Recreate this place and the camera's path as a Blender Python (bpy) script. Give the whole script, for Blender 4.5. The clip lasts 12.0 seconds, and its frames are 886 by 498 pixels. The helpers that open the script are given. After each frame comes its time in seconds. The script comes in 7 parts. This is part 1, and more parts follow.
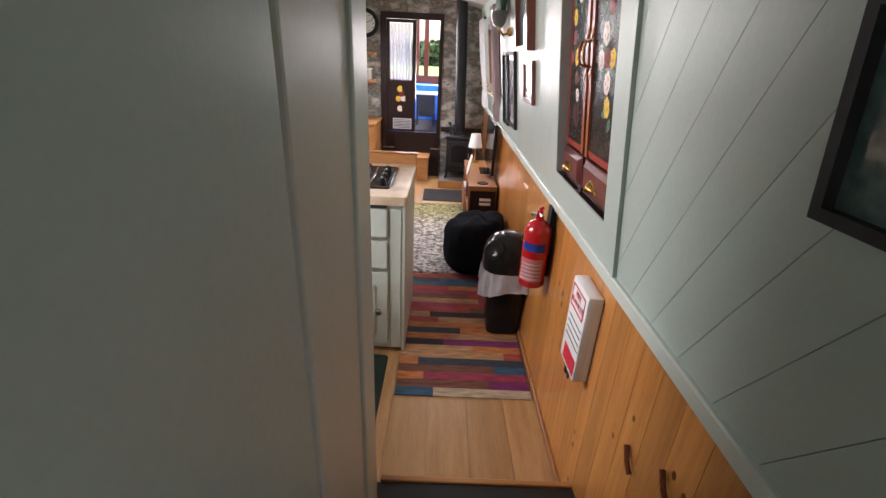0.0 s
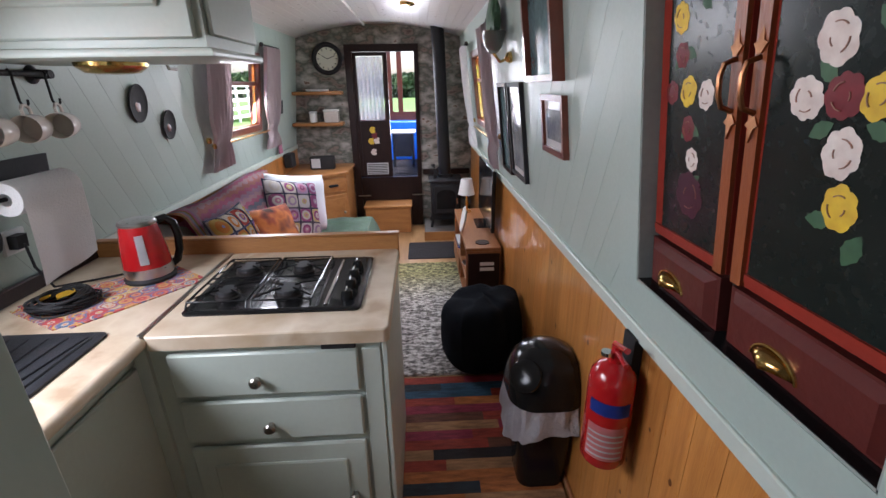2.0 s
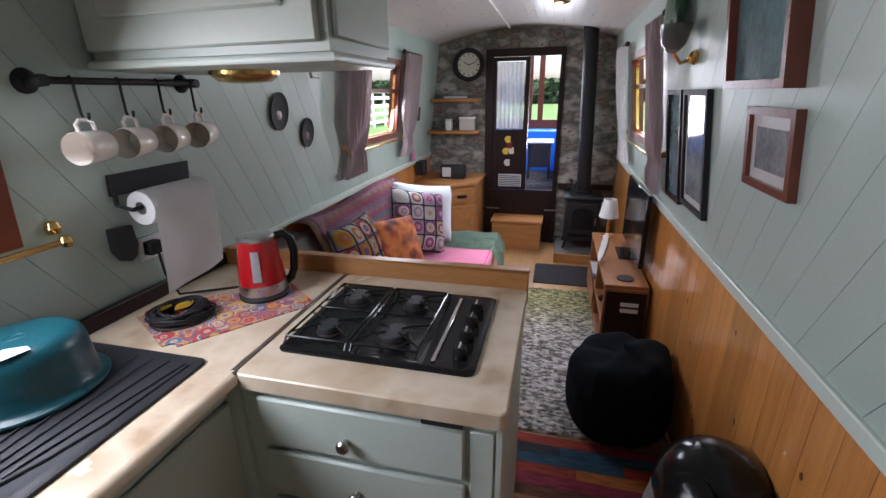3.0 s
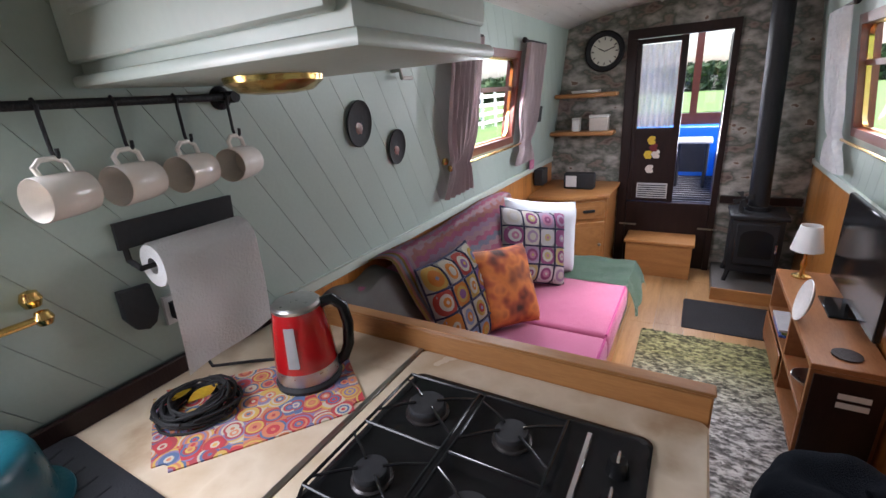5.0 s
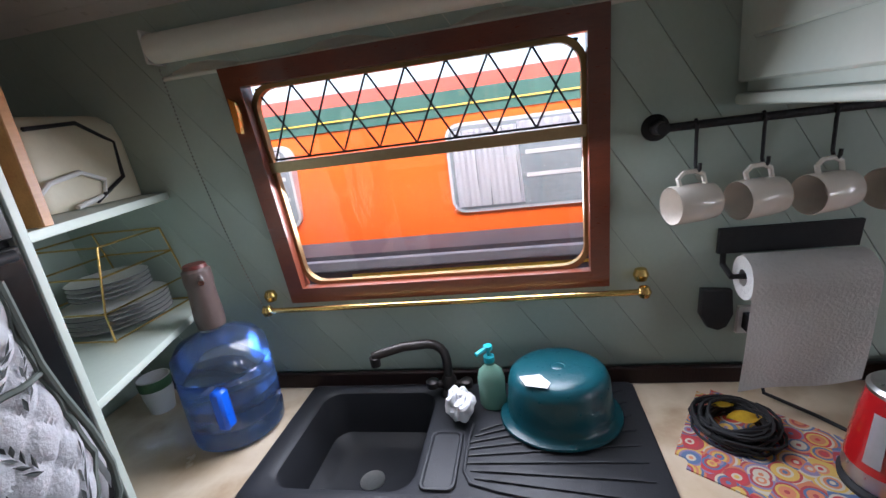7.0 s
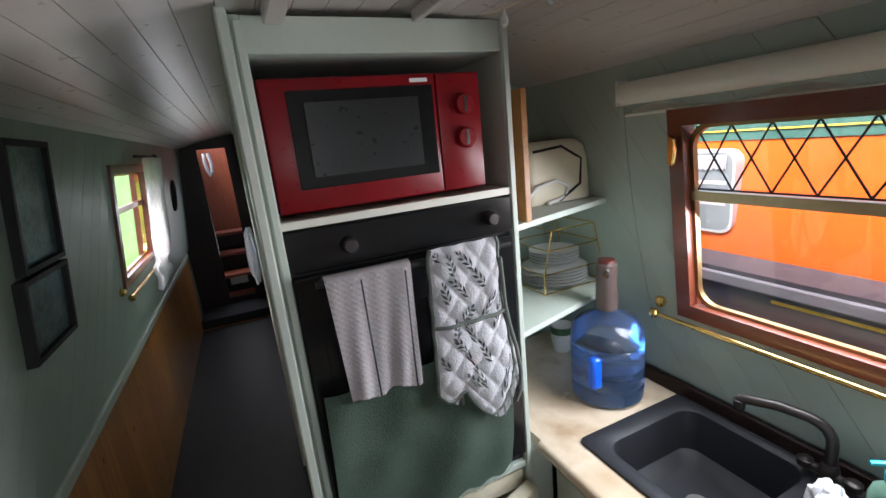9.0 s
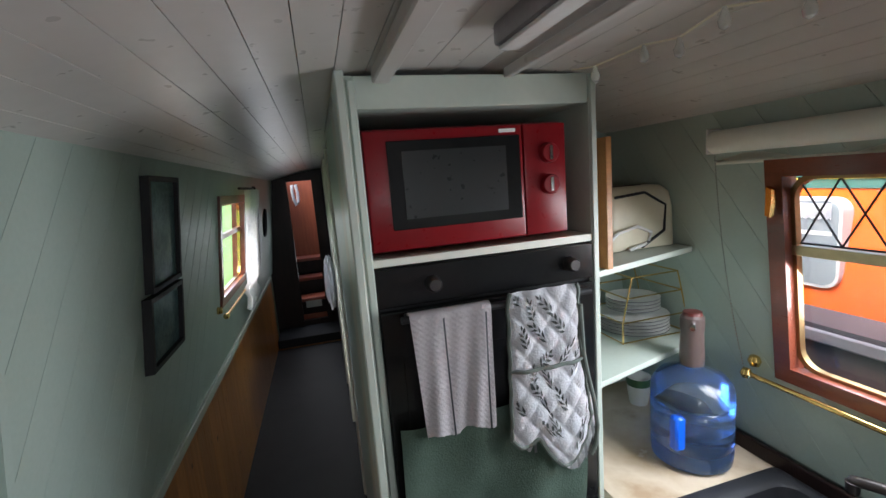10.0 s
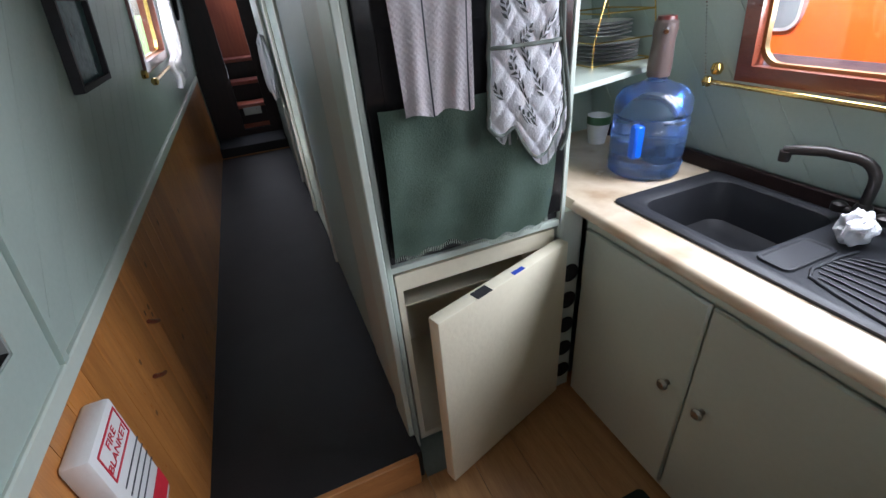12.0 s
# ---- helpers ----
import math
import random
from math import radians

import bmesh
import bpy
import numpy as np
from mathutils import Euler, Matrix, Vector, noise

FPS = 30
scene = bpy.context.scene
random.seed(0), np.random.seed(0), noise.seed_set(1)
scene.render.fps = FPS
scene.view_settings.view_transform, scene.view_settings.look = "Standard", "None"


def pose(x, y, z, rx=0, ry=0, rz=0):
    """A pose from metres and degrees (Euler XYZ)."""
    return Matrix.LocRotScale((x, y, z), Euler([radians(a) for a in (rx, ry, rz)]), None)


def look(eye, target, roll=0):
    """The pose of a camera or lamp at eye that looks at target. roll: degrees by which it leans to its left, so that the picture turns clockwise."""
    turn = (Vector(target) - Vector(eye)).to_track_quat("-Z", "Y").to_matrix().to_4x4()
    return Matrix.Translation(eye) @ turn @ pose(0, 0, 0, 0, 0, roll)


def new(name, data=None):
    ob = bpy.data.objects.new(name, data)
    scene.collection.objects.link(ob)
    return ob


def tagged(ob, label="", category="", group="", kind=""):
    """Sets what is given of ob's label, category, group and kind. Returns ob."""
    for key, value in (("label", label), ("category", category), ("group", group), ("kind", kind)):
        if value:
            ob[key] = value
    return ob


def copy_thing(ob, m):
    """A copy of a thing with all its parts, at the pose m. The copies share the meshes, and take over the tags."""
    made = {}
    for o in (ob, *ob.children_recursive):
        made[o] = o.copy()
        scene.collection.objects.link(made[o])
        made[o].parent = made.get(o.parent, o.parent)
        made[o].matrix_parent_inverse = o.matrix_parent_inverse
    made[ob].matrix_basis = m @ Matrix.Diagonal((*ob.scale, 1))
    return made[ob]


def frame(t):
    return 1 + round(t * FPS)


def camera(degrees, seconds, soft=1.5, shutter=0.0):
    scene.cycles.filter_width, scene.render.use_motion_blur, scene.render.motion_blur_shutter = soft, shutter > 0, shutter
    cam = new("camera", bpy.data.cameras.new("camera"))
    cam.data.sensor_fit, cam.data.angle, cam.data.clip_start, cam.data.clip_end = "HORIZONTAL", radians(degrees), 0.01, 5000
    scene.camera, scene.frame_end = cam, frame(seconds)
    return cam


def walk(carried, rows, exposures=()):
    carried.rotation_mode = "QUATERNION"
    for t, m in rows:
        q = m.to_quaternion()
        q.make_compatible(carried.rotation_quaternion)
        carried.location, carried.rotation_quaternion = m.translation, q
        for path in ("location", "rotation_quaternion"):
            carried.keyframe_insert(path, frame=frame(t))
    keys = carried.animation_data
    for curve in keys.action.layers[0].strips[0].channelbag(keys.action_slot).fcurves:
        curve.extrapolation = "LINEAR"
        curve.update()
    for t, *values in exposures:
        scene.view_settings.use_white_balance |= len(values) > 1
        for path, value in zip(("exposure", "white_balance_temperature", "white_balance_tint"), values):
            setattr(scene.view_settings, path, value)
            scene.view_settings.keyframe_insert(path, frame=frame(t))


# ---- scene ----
cam = camera(91.1, 12.0)
EXPOSURES = [(0.0, 3.2, 6950, 22), (0.5, 3.15, 6450, 22), (1.0, 2.95, 6200, 20), (2.0, 2.5, 6250, 19), (2.5, 2.5, 6150, 19), (3.2, 2.2, 6200, 18), (5.0, 2.45, 6250, 18), (5.5, 2.15, 6250, 17), (6.5, 2.0, 6150, 17), (7.7, 2.05, 6000, 16), (9.3, 2.4, 6400, 12), (10.5, 2.35, 6150, 10), (12.0, 2.55, 6050, 15)]
PATH = [
    (0, (0.456, 0.763, 1.521), (0.478, 2.589, 0.705), 2.9),
    (0.5, (0.47, 0.971, 1.516), (0.608, 2.774, 0.663), -0.7),
    (1, (0.486, 1.234, 1.522), (0.631, 3.085, 0.778), -0.9),
    (1.5, (0.456, 1.461, 1.531), (0.568, 3.321, 0.803), -0.9),
    (2, (0.412, 1.634, 1.553), (0.496, 3.504, 0.847), -0.9),
    (2.5, (0.4, 1.835, 1.566), (0.236, 3.709, 0.886), -2.0),
    (3, (0.362, 1.957, 1.562), (-0.108, 3.781, 0.887), -1.0),
    (3.2, (0.33, 1.99, 1.564), (-0.272, 3.773, 0.889), -0.6),
    (4.8, (0.254, 2.507, 1.574), (-0.586, 4.189, 0.893), -2.6),
    (5, (0.217, 2.509, 1.574), (-0.749, 4.128, 0.909), -4.1),
    (5.5, (0.154, 2.453, 1.636), (-1.083, 3.886, 0.993), -5.7),
    (6, (0.139, 2.487, 1.618), (-1.597, 3.314, 1.066), -5.8),
    (6.5, (0.163, 2.518, 1.674), (-1.751, 2.597, 1.097), -5.6),
    (7, (0.192, 2.5, 1.684), (-1.688, 2.116, 1.12), -7.6),
    (7.5, (0.26, 2.545, 1.674), (-1.399, 1.588, 1.099), -4.3),
    (7.7, (0.249, 2.593, 1.703), (-1.285, 1.474, 1.075), -5.4),
    (9.3, (0.329, 2.718, 1.888), (-0.299, 0.865, 1.472), -4.8),
    (9.5, (0.345, 2.726, 1.906), (-0.211, 0.84, 1.54), -4.5),
    (10, (0.351, 2.72, 1.888), (-0.175, 0.817, 1.573), -4.5),
    (10.5, (0.357, 2.739, 1.776), (-0.194, 0.858, 1.381), -5.1),
    (11, (0.4, 2.774, 1.681), (-0.159, 0.937, 1.122), -5.4),
    (11.5, (0.446, 2.787, 1.609), (-0.104, 1.029, 0.828), -5.8),
    (12, (0.475, 2.766, 1.54), (-0.129, 1.164, 0.506), -5.2),
]
walk(cam, [(t, look(eye, target, roll)) for t, eye, target, roll in PATH], EXPOSURES)

# ---- world and light ----
world = bpy.data.worlds.new("overcast")
scene.world = world
world.use_nodes = True
wn = world.node_tree.nodes
sky = wn.new("ShaderNodeTexSky")
sky.sky_type = "NISHITA"
sky.sun_disc = False
sky.sun_elevation, sky.sun_rotation = radians(54), radians(80)
sky.dust_density = 4.0
wn["Background"].inputs["Strength"].default_value = 0.15
world.node_tree.links.new(sky.outputs[0], wn["Background"].inputs["Color"])
sun = new("sun", bpy.data.lights.new("sun", "SUN"))
sun.data.energy, sun.data.angle, sun.data.color = 1.2, radians(30), (1.0, 0.97, 0.93)
sun.matrix_basis = look((5, 1.0, 7), (0, 0, 0))


def window_light(name, eye, target, w, h, power):
    """Sky light entering at an opening."""
    ob = new(name, bpy.data.lights.new(name, "AREA"))
    ob.data.shape, ob.data.size, ob.data.size_y, ob.data.energy = "RECTANGLE", w, h, power
    ob.data.color = (0.93, 0.97, 1.0)
    ob.matrix_basis = look(eye, target)
    return ob


window_light("daylight_kitchen_window", (-0.925, 2.245, 1.55), (0.1, 2.245, 0.5), 0.8, 0.5, 4.3)
window_light("daylight_port_window", (-0.925, 5.11, 1.52), (0.1, 4.9, 0.6), 0.66, 0.48, 3.9)
window_light("daylight_starboard_window", (0.925, 5.2, 1.52), (-0.3, 4.6, 0.6), 0.8, 0.48, 3.4)
window_light("daylight_corridor_window", (0.915, -0.25, 1.58), (0.4, 0.0, 0.6), 0.7, 0.48, 0.6)
window_light("daylight_bow_door", (0.22, 6.70, 1.4), (0.2, 4.0, 0.7), 0.26, 0.9, 2.8)
window_light("daylight_stern_door", (0.48, -2.82, 1.2), (0.5, -1.0, 0.4), 0.38, 0.9, 0.42)

# ---- materials ----


def mat(name, c1, c2=None, rough=0.5, metal=0.0, scale=6.0, fine=60.0, bump=0.05, stretch=(1, 1, 1), trans=0.0, vary=0.0, coat=0.0, alpha=1.0, sheen=0.0):
    """A surface of two colours mixed by coarse and fine noise, with fine relief."""
    c2 = c2 or tuple(c * 0.8 for c in c1)
    m = bpy.data.materials.new(name)
    m.use_nodes = True
    nt = m.node_tree
    n, ln = nt.nodes, nt.links
    b = n["Principled BSDF"]
    tc = n.new("ShaderNodeTexCoord")
    mp = n.new("ShaderNodeMapping")
    mp.inputs["Scale"].default_value = stretch
    ln.new(tc.outputs["Object"], mp.inputs["Vector"])
    big = n.new("ShaderNodeTexNoise")
    big.inputs["Scale"].default_value, big.inputs["Detail"].default_value = scale, 5
    small = n.new("ShaderNodeTexNoise")
    small.inputs["Scale"].default_value, small.inputs["Detail"].default_value = fine, 3
    vec = mp.outputs["Vector"]
    if vary:
        oi = n.new("ShaderNodeObjectInfo")
        ad = n.new("ShaderNodeVectorMath")
        sc = n.new("ShaderNodeMath")
        sc.operation, sc.inputs[1].default_value = "MULTIPLY", 37.0
        ln.new(oi.outputs["Random"], sc.inputs[0])
        ln.new(vec, ad.inputs[0])
        ln.new(sc.outputs[0], ad.inputs[1])
        vec = ad.outputs[0]
    ln.new(vec, big.inputs["Vector"])
    ln.new(vec, small.inputs["Vector"])
    ramp = n.new("ShaderNodeMapRange")
    ramp.inputs[1].default_value, ramp.inputs[2].default_value = 0.32, 0.68
    mixf = n.new("ShaderNodeMath")
    mixf.operation, mixf.inputs[2].default_value = "MULTIPLY_ADD", 0.0
    mixf.inputs[1].default_value = 0.65
    ln.new(big.outputs["Fac"], mixf.inputs[0])
    sm = n.new("ShaderNodeMath")
    sm.operation, sm.inputs[1].default_value = "MULTIPLY", 0.35
    ln.new(small.outputs["Fac"], sm.inputs[0])
    ln.new(sm.outputs[0], mixf.inputs[2])
    ln.new(mixf.outputs[0], ramp.inputs[0])
    mix = n.new("ShaderNodeMix")
    mix.data_type = "RGBA"
    mix.inputs[6].default_value, mix.inputs[7].default_value = (*c1, 1), (*c2, 1)
    ln.new(ramp.outputs[0], mix.inputs[0])
    col = mix.outputs[2]
    if vary:
        hs = n.new("ShaderNodeHueSaturation")
        vr = n.new("ShaderNodeMapRange")
        vr.inputs[3].default_value, vr.inputs[4].default_value = 1 - vary, 1 + vary
        ln.new(oi.outputs["Random"], vr.inputs[0])
        ln.new(vr.outputs[0], hs.inputs["Value"])
        ln.new(col, hs.inputs["Color"])
        col = hs.outputs[0]
    ln.new(col, b.inputs["Base Color"])
    rr_ = n.new("ShaderNodeMapRange")
    rr_.inputs[3].default_value, rr_.inputs[4].default_value = max(0.02, rough - 0.07), min(1, rough + 0.07)
    ln.new(small.outputs["Fac"], rr_.inputs[0])
    ln.new(rr_.outputs[0], b.inputs["Roughness"])
    b.inputs["Metallic"].default_value = metal
    b.inputs["Transmission Weight"].default_value = trans
    b.inputs["Coat Weight"].default_value = coat
    b.inputs["Alpha"].default_value = alpha
    b.inputs["Sheen Weight"].default_value = sheen
    if bump:
        bp = n.new("ShaderNodeBump")
        bp.inputs["Strength"].default_value, bp.inputs["Distance"].default_value = min(1, bump * 4), 0.01 * bump * 10
        ln.new(small.outputs["Fac"], bp.inputs["Height"])
        ln.new(bp.outputs[0], b.inputs["Normal"])
    return m


def rings_mat(name, colours, scale, rings, rough=0.6):
    """Concentric-ring print: cells of a Voronoi pattern, each with coloured rings."""
    m = bpy.data.materials.new(name)
    m.use_nodes = True
    n, ln = m.node_tree.nodes, m.node_tree.links
    b = n["Principled BSDF"]
    tc = n.new("ShaderNodeTexCoord")
    vo = n.new("ShaderNodeTexVoronoi")
    vo.voronoi_dimensions = "2D"
    vo.inputs["Scale"].default_value = scale
    ln.new(tc.outputs["Object"], vo.inputs["Vector"])
    mu = n.new("ShaderNodeMath")
    mu.operation, mu.inputs[1].default_value = "MULTIPLY", rings
    ln.new(vo.outputs["Distance"], mu.inputs[0])
    fl = n.new("ShaderNodeMath")
    fl.operation = "FLOOR"
    ln.new(mu.outputs[0], fl.inputs[0])
    ad = n.new("ShaderNodeVectorMath")
    ln.new(vo.outputs["Color"], ad.inputs[0])
    ln.new(fl.outputs[0], ad.inputs[1])
    wn_ = n.new("ShaderNodeTexWhiteNoise")
    ln.new(ad.outputs[0], wn_.inputs["Vector"])
    cr = n.new("ShaderNodeValToRGB")
    cr.color_ramp.interpolation = "CONSTANT"
    for i, c in enumerate(colours):
        e = cr.color_ramp.elements[i] if i < 2 else cr.color_ramp.elements.new(i / len(colours))
        e.position, e.color = i / len(colours), (*c, 1)
    ln.new(wn_.outputs["Value"], cr.inputs[0])
    ln.new(cr.outputs[0], b.inputs["Base Color"])
    b.inputs["Roughness"].default_value = rough
    return m


def blotch_mat(name, colours, scale, rough=0.8, stretch=(1, 1, 1), detail=3.0, bump=0.3):
    """Blotched print or pile: noise through a ramp of many colours."""
    m = bpy.data.materials.new(name)
    m.use_nodes = True
    n, ln = m.node_tree.nodes, m.node_tree.links
    b = n["Principled BSDF"]
    tc = n.new("ShaderNodeTexCoord")
    mp = n.new("ShaderNodeMapping")
    mp.inputs["Scale"].default_value = stretch
    no = n.new("ShaderNodeTexNoise")
    no.inputs["Scale"].default_value, no.inputs["Detail"].default_value = scale, detail
    ln.new(tc.outputs["Object"], mp.inputs["Vector"])
    ln.new(mp.outputs[0], no.inputs["Vector"])
    cr = n.new("ShaderNodeValToRGB")
    k = len(colours)
    for i, c in enumerate(colours):
        e = cr.color_ramp.elements[i] if i < 2 else cr.color_ramp.elements.new(0.5)
        e.color = (*c, 1)
        e.position = 0.3 + 0.4 * i / (k - 1)
    ln.new(no.outputs["Fac"], cr.inputs[0])
    ln.new(cr.outputs[0], b.inputs["Base Color"])
    b.inputs["Roughness"].default_value = rough
    bp = n.new("ShaderNodeBump")
    bp.inputs["Strength"].default_value, bp.inputs["Distance"].default_value = bump, 0.01
    ln.new(no.outputs["Fac"], bp.inputs["Height"])
    ln.new(bp.outputs[0], b.inputs["Normal"])
    return m


def glass_mat(name, tint=(1, 1, 1), rough=0.0, gloss=0.04):
    """Thin pane: clear, with a weak mirror gloss."""
    m = bpy.data.materials.new(name)
    m.use_nodes = True
    n, ln = m.node_tree.nodes, m.node_tree.links
    out = n["Material Output"]
    n.remove(n["Principled BSDF"])
    tr, gl, mx = n.new("ShaderNodeBsdfTransparent"), n.new("ShaderNodeBsdfGlossy"), n.new("ShaderNodeMixShader")
    tr.inputs[0].default_value = (*tint, 1)
    gl.inputs["Roughness"].default_value = rough
    mx.inputs[0].default_value = gloss
    ln.new(tr.outputs[0], mx.inputs[1])
    ln.new(gl.outputs[0], mx.inputs[2])
    ln.new(mx.outputs[0], out.inputs[0])
    return m


SAGE = mat("sage_paint", (0.38, 0.46, 0.415), (0.345, 0.42, 0.375), 0.42, bump=0.03, scale=2.5, fine=90)
SAGE_PLANK = mat("sage_painted_board", (0.375, 0.455, 0.41), (0.34, 0.415, 0.37), 0.4, bump=0.03, scale=2.5, fine=90, vary=0.03)
GROOVE = mat("dark_joint", (0.25, 0.305, 0.27), rough=0.8)
CABINET = mat("pale_sage_cabinet_paint", (0.50, 0.56, 0.50), (0.455, 0.51, 0.455), 0.38, scale=3, bump=0.03)
CREAM = mat("cream_paint", (0.72, 0.72, 0.64), (0.66, 0.66, 0.58), 0.45, scale=3, bump=0.03)
CEIL = mat("ceiling_gloss_white", (0.6, 0.575, 0.55), (0.555, 0.53, 0.505), 0.3, scale=2, fine=25, bump=0.0)
PINE = mat("varnished_pine", (0.58, 0.25, 0.065), (0.38, 0.14, 0.033), 0.3, scale=5, fine=40, stretch=(9, 9, 0.5), bump=0.02, vary=0.16, coat=0.4)
PINE_H = mat("oiled_wood", (0.43, 0.2, 0.065), (0.3, 0.125, 0.04), 0.4, scale=5, fine=40, stretch=(0.8, 6, 6), bump=0.02)
PINE_Y = mat("brown_pine", (0.34, 0.145, 0.055), (0.23, 0.09, 0.034), 0.38, scale=5, fine=40, stretch=(6, 0.8, 6), bump=0.02)
KNOT = mat("pine_knot", (0.17, 0.06, 0.02), (0.1, 0.035, 0.012), 0.4)
LAMINATE = mat("oak_laminate", (0.42, 0.24, 0.105), (0.27, 0.14, 0.055), 0.35, scale=4, fine=30, stretch=(7, 0.7, 1), bump=0.02, vary=0.12)
BLACKFLOOR = mat("black_rubber_floor", (0.02, 0.02, 0.022), (0.009, 0.009, 0.011), 0.5, scale=4, fine=200, bump=0.05)
DARKWOOD = mat("dark_stained_wood", (0.028, 0.014, 0.012), (0.016, 0.009, 0.009), 0.35, scale=5, fine=50, stretch=(5, 5, 0.8))
MAHOG = mat("mahogany_frame", (0.17, 0.04, 0.02), (0.1, 0.025, 0.014), 0.3, scale=5, fine=50, stretch=(4, 1, 4), coat=0.3)
REDFRAME = mat("red_painted_frame", (0.3, 0.03, 0.016), (0.22, 0.022, 0.013), 0.35)
MAROON = mat("maroon_paint", (0.115, 0.022, 0.018), (0.08, 0.016, 0.014), 0.33)
BLACK = mat("black_gloss", (0.008, 0.008, 0.009), (0.013, 0.013, 0.013), 0.16, bump=0.0)
BRASSD = mat("dull_brass", (0.5, 0.4, 0.24), (0.42, 0.33, 0.19), 0.42, 1.0)
AGED = mat("aged_brass", (0.3, 0.21, 0.1), (0.22, 0.15, 0.07), 0.4, 1.0)
BLACKM = mat("black_matt", (0.02, 0.02, 0.022), (0.032, 0.032, 0.034), 0.6)
IRON = mat("cast_iron", (0.012, 0.012, 0.014), (0.02, 0.02, 0.022), 0.5, fine=150, bump=0.1)
BRASS = mat("polished_brass", (0.78, 0.54, 0.2), (0.68, 0.44, 0.14), 0.2, 1.0)
CHROME = mat("chrome", (0.75, 0.75, 0.76), rough=0.15, metal=1.0)
PEWTER = mat("pewter_knob", (0.42, 0.4, 0.36), rough=0.3, metal=1.0)
MARBLE = blotch_mat("beige_marble_laminate", [(0.44, 0.31, 0.2), (0.57, 0.45, 0.32), (0.65, 0.54, 0.41), (0.6, 0.49, 0.36), (0.64, 0.54, 0.42), (0.48, 0.35, 0.22)], 5.5, 0.3, detail=6.0, bump=0.02)
GRANITE = mat("dark_grey_sink_composite", (0.02, 0.021, 0.025), (0.03, 0.031, 0.036), 0.42, fine=300, bump=0.05)
WALLPAPER = blotch_mat("woodland_wallpaper", [(0.12, 0.08, 0.07), (0.26, 0.2, 0.17), (0.1, 0.11, 0.09), (0.44, 0.4, 0.36), (0.2, 0.13, 0.1), (0.5, 0.46, 0.42)], 7.0, 0.75, detail=5.0, bump=0.03, stretch=(1, 1, 1.7))
PINK = mat("pink_cotton", (0.52, 0.13, 0.26), (0.44, 0.1, 0.21), 0.9, fine=300, bump=0.1, sheen=0.3)
GREENTEX = mat("green_throw", (0.17, 0.32, 0.22), (0.11, 0.22, 0.15), 0.95, fine=250, bump=0.2, sheen=0.3)
GREYTEX = mat("grey_throw", (0.42, 0.41, 0.38), (0.3, 0.29, 0.27), 0.95, fine=250, bump=0.2)
WHITETEX = mat("white_fleece", (0.8, 0.8, 0.83), (0.72, 0.72, 0.76), 0.95, fine=160, bump=0.08)
TOWEL = mat("pale_grey_towel", (0.66, 0.62, 0.64), (0.58, 0.54, 0.56), 0.95, fine=220, bump=0.06)
CURTAIN = mat("mauve_curtain", (0.6, 0.5, 0.51), (0.52, 0.43, 0.44), 0.9, fine=200, bump=0.1)
NET = mat("white_net_curtain", (0.82, 0.82, 0.82), (0.7, 0.7, 0.72), 0.9, scale=30, bump=0.1, trans=0.0, alpha=0.8)
PAPER = mat("white_paper", (0.82, 0.81, 0.8), (0.77, 0.76, 0.75), 0.85, fine=150, bump=0.1)
CERAMIC = mat("cream_glazed_ceramic", (0.76, 0.71, 0.65), (0.7, 0.65, 0.59), 0.15)
PLATE = mat("white_glazed_ceramic", (0.8, 0.8, 0.78), rough=0.15)
RED = mat("red_enamel", (0.42, 0.010, 0.012), (0.36, 0.008, 0.01), 0.2, coat=0.4)
MICRED = mat("red_microwave_plastic", (0.2, 0.005, 0.01), (0.17, 0.005, 0.009), 0.3, bump=0.0)
STEEL = mat("brushed_steel", (0.55, 0.55, 0.55), rough=0.3, metal=1.0)
TEAL = mat("teal_plastic", (0.004, 0.07, 0.092), (0.004, 0.06, 0.08), 0.3)
PLASTIC = mat("white_plastic", (0.75, 0.75, 0.74), (0.7, 0.7, 0.69), 0.35)
CREAMPL = mat("cream_plastic", (0.7, 0.65, 0.5), (0.64, 0.59, 0.45), 0.4)
BAGBLK = mat("black_cord_fabric", (0.006, 0.009, 0.014), (0.011, 0.015, 0.021), 0.95, fine=250, bump=0.2)
GLASS = glass_mat("clear_glass")
PICGLASS = mat("picture_print", (0.3, 0.32, 0.33), (0.1, 0.11, 0.12), 0.08, scale=9, bump=0.0)
SEAGREY = mat("teal_grey_print", (0.17, 0.27, 0.28), (0.06, 0.1, 0.105), 0.1, scale=7, bump=0.0)
BLUEPL = mat("clear_blue_plastic", (0.5, 0.68, 0.97), (0.45, 0.64, 0.95), 0.06, trans=0.95, bump=0.0)
BLUE = mat("blue_paint", (0.01, 0.2, 0.72), (0.01, 0.17, 0.62), 0.35)
ORANGE = mat("orange_boat_paint", (0.9, 0.14, 0.015), (0.8, 0.11, 0.012), 0.3, scale=1.5)
BOATGREEN = mat("dark_green_boat_paint", (0.06, 0.15, 0.12), rough=0.3)
HULL = mat("black_bitumen_hull", (0.05, 0.045, 0.055), (0.09, 0.08, 0.09), 0.6)
GREYPL = mat("grey_metal_shelf", (0.6, 0.6, 0.6), (0.5, 0.5, 0.5), 0.4)
YELLOW = mat("yellow_petals", (0.78, 0.55, 0.04), (0.6, 0.36, 0.03), 0.5, scale=40)
WHITEFL = mat("white_petals", (0.78, 0.7, 0.64), (0.6, 0.5, 0.45), 0.5, scale=40)
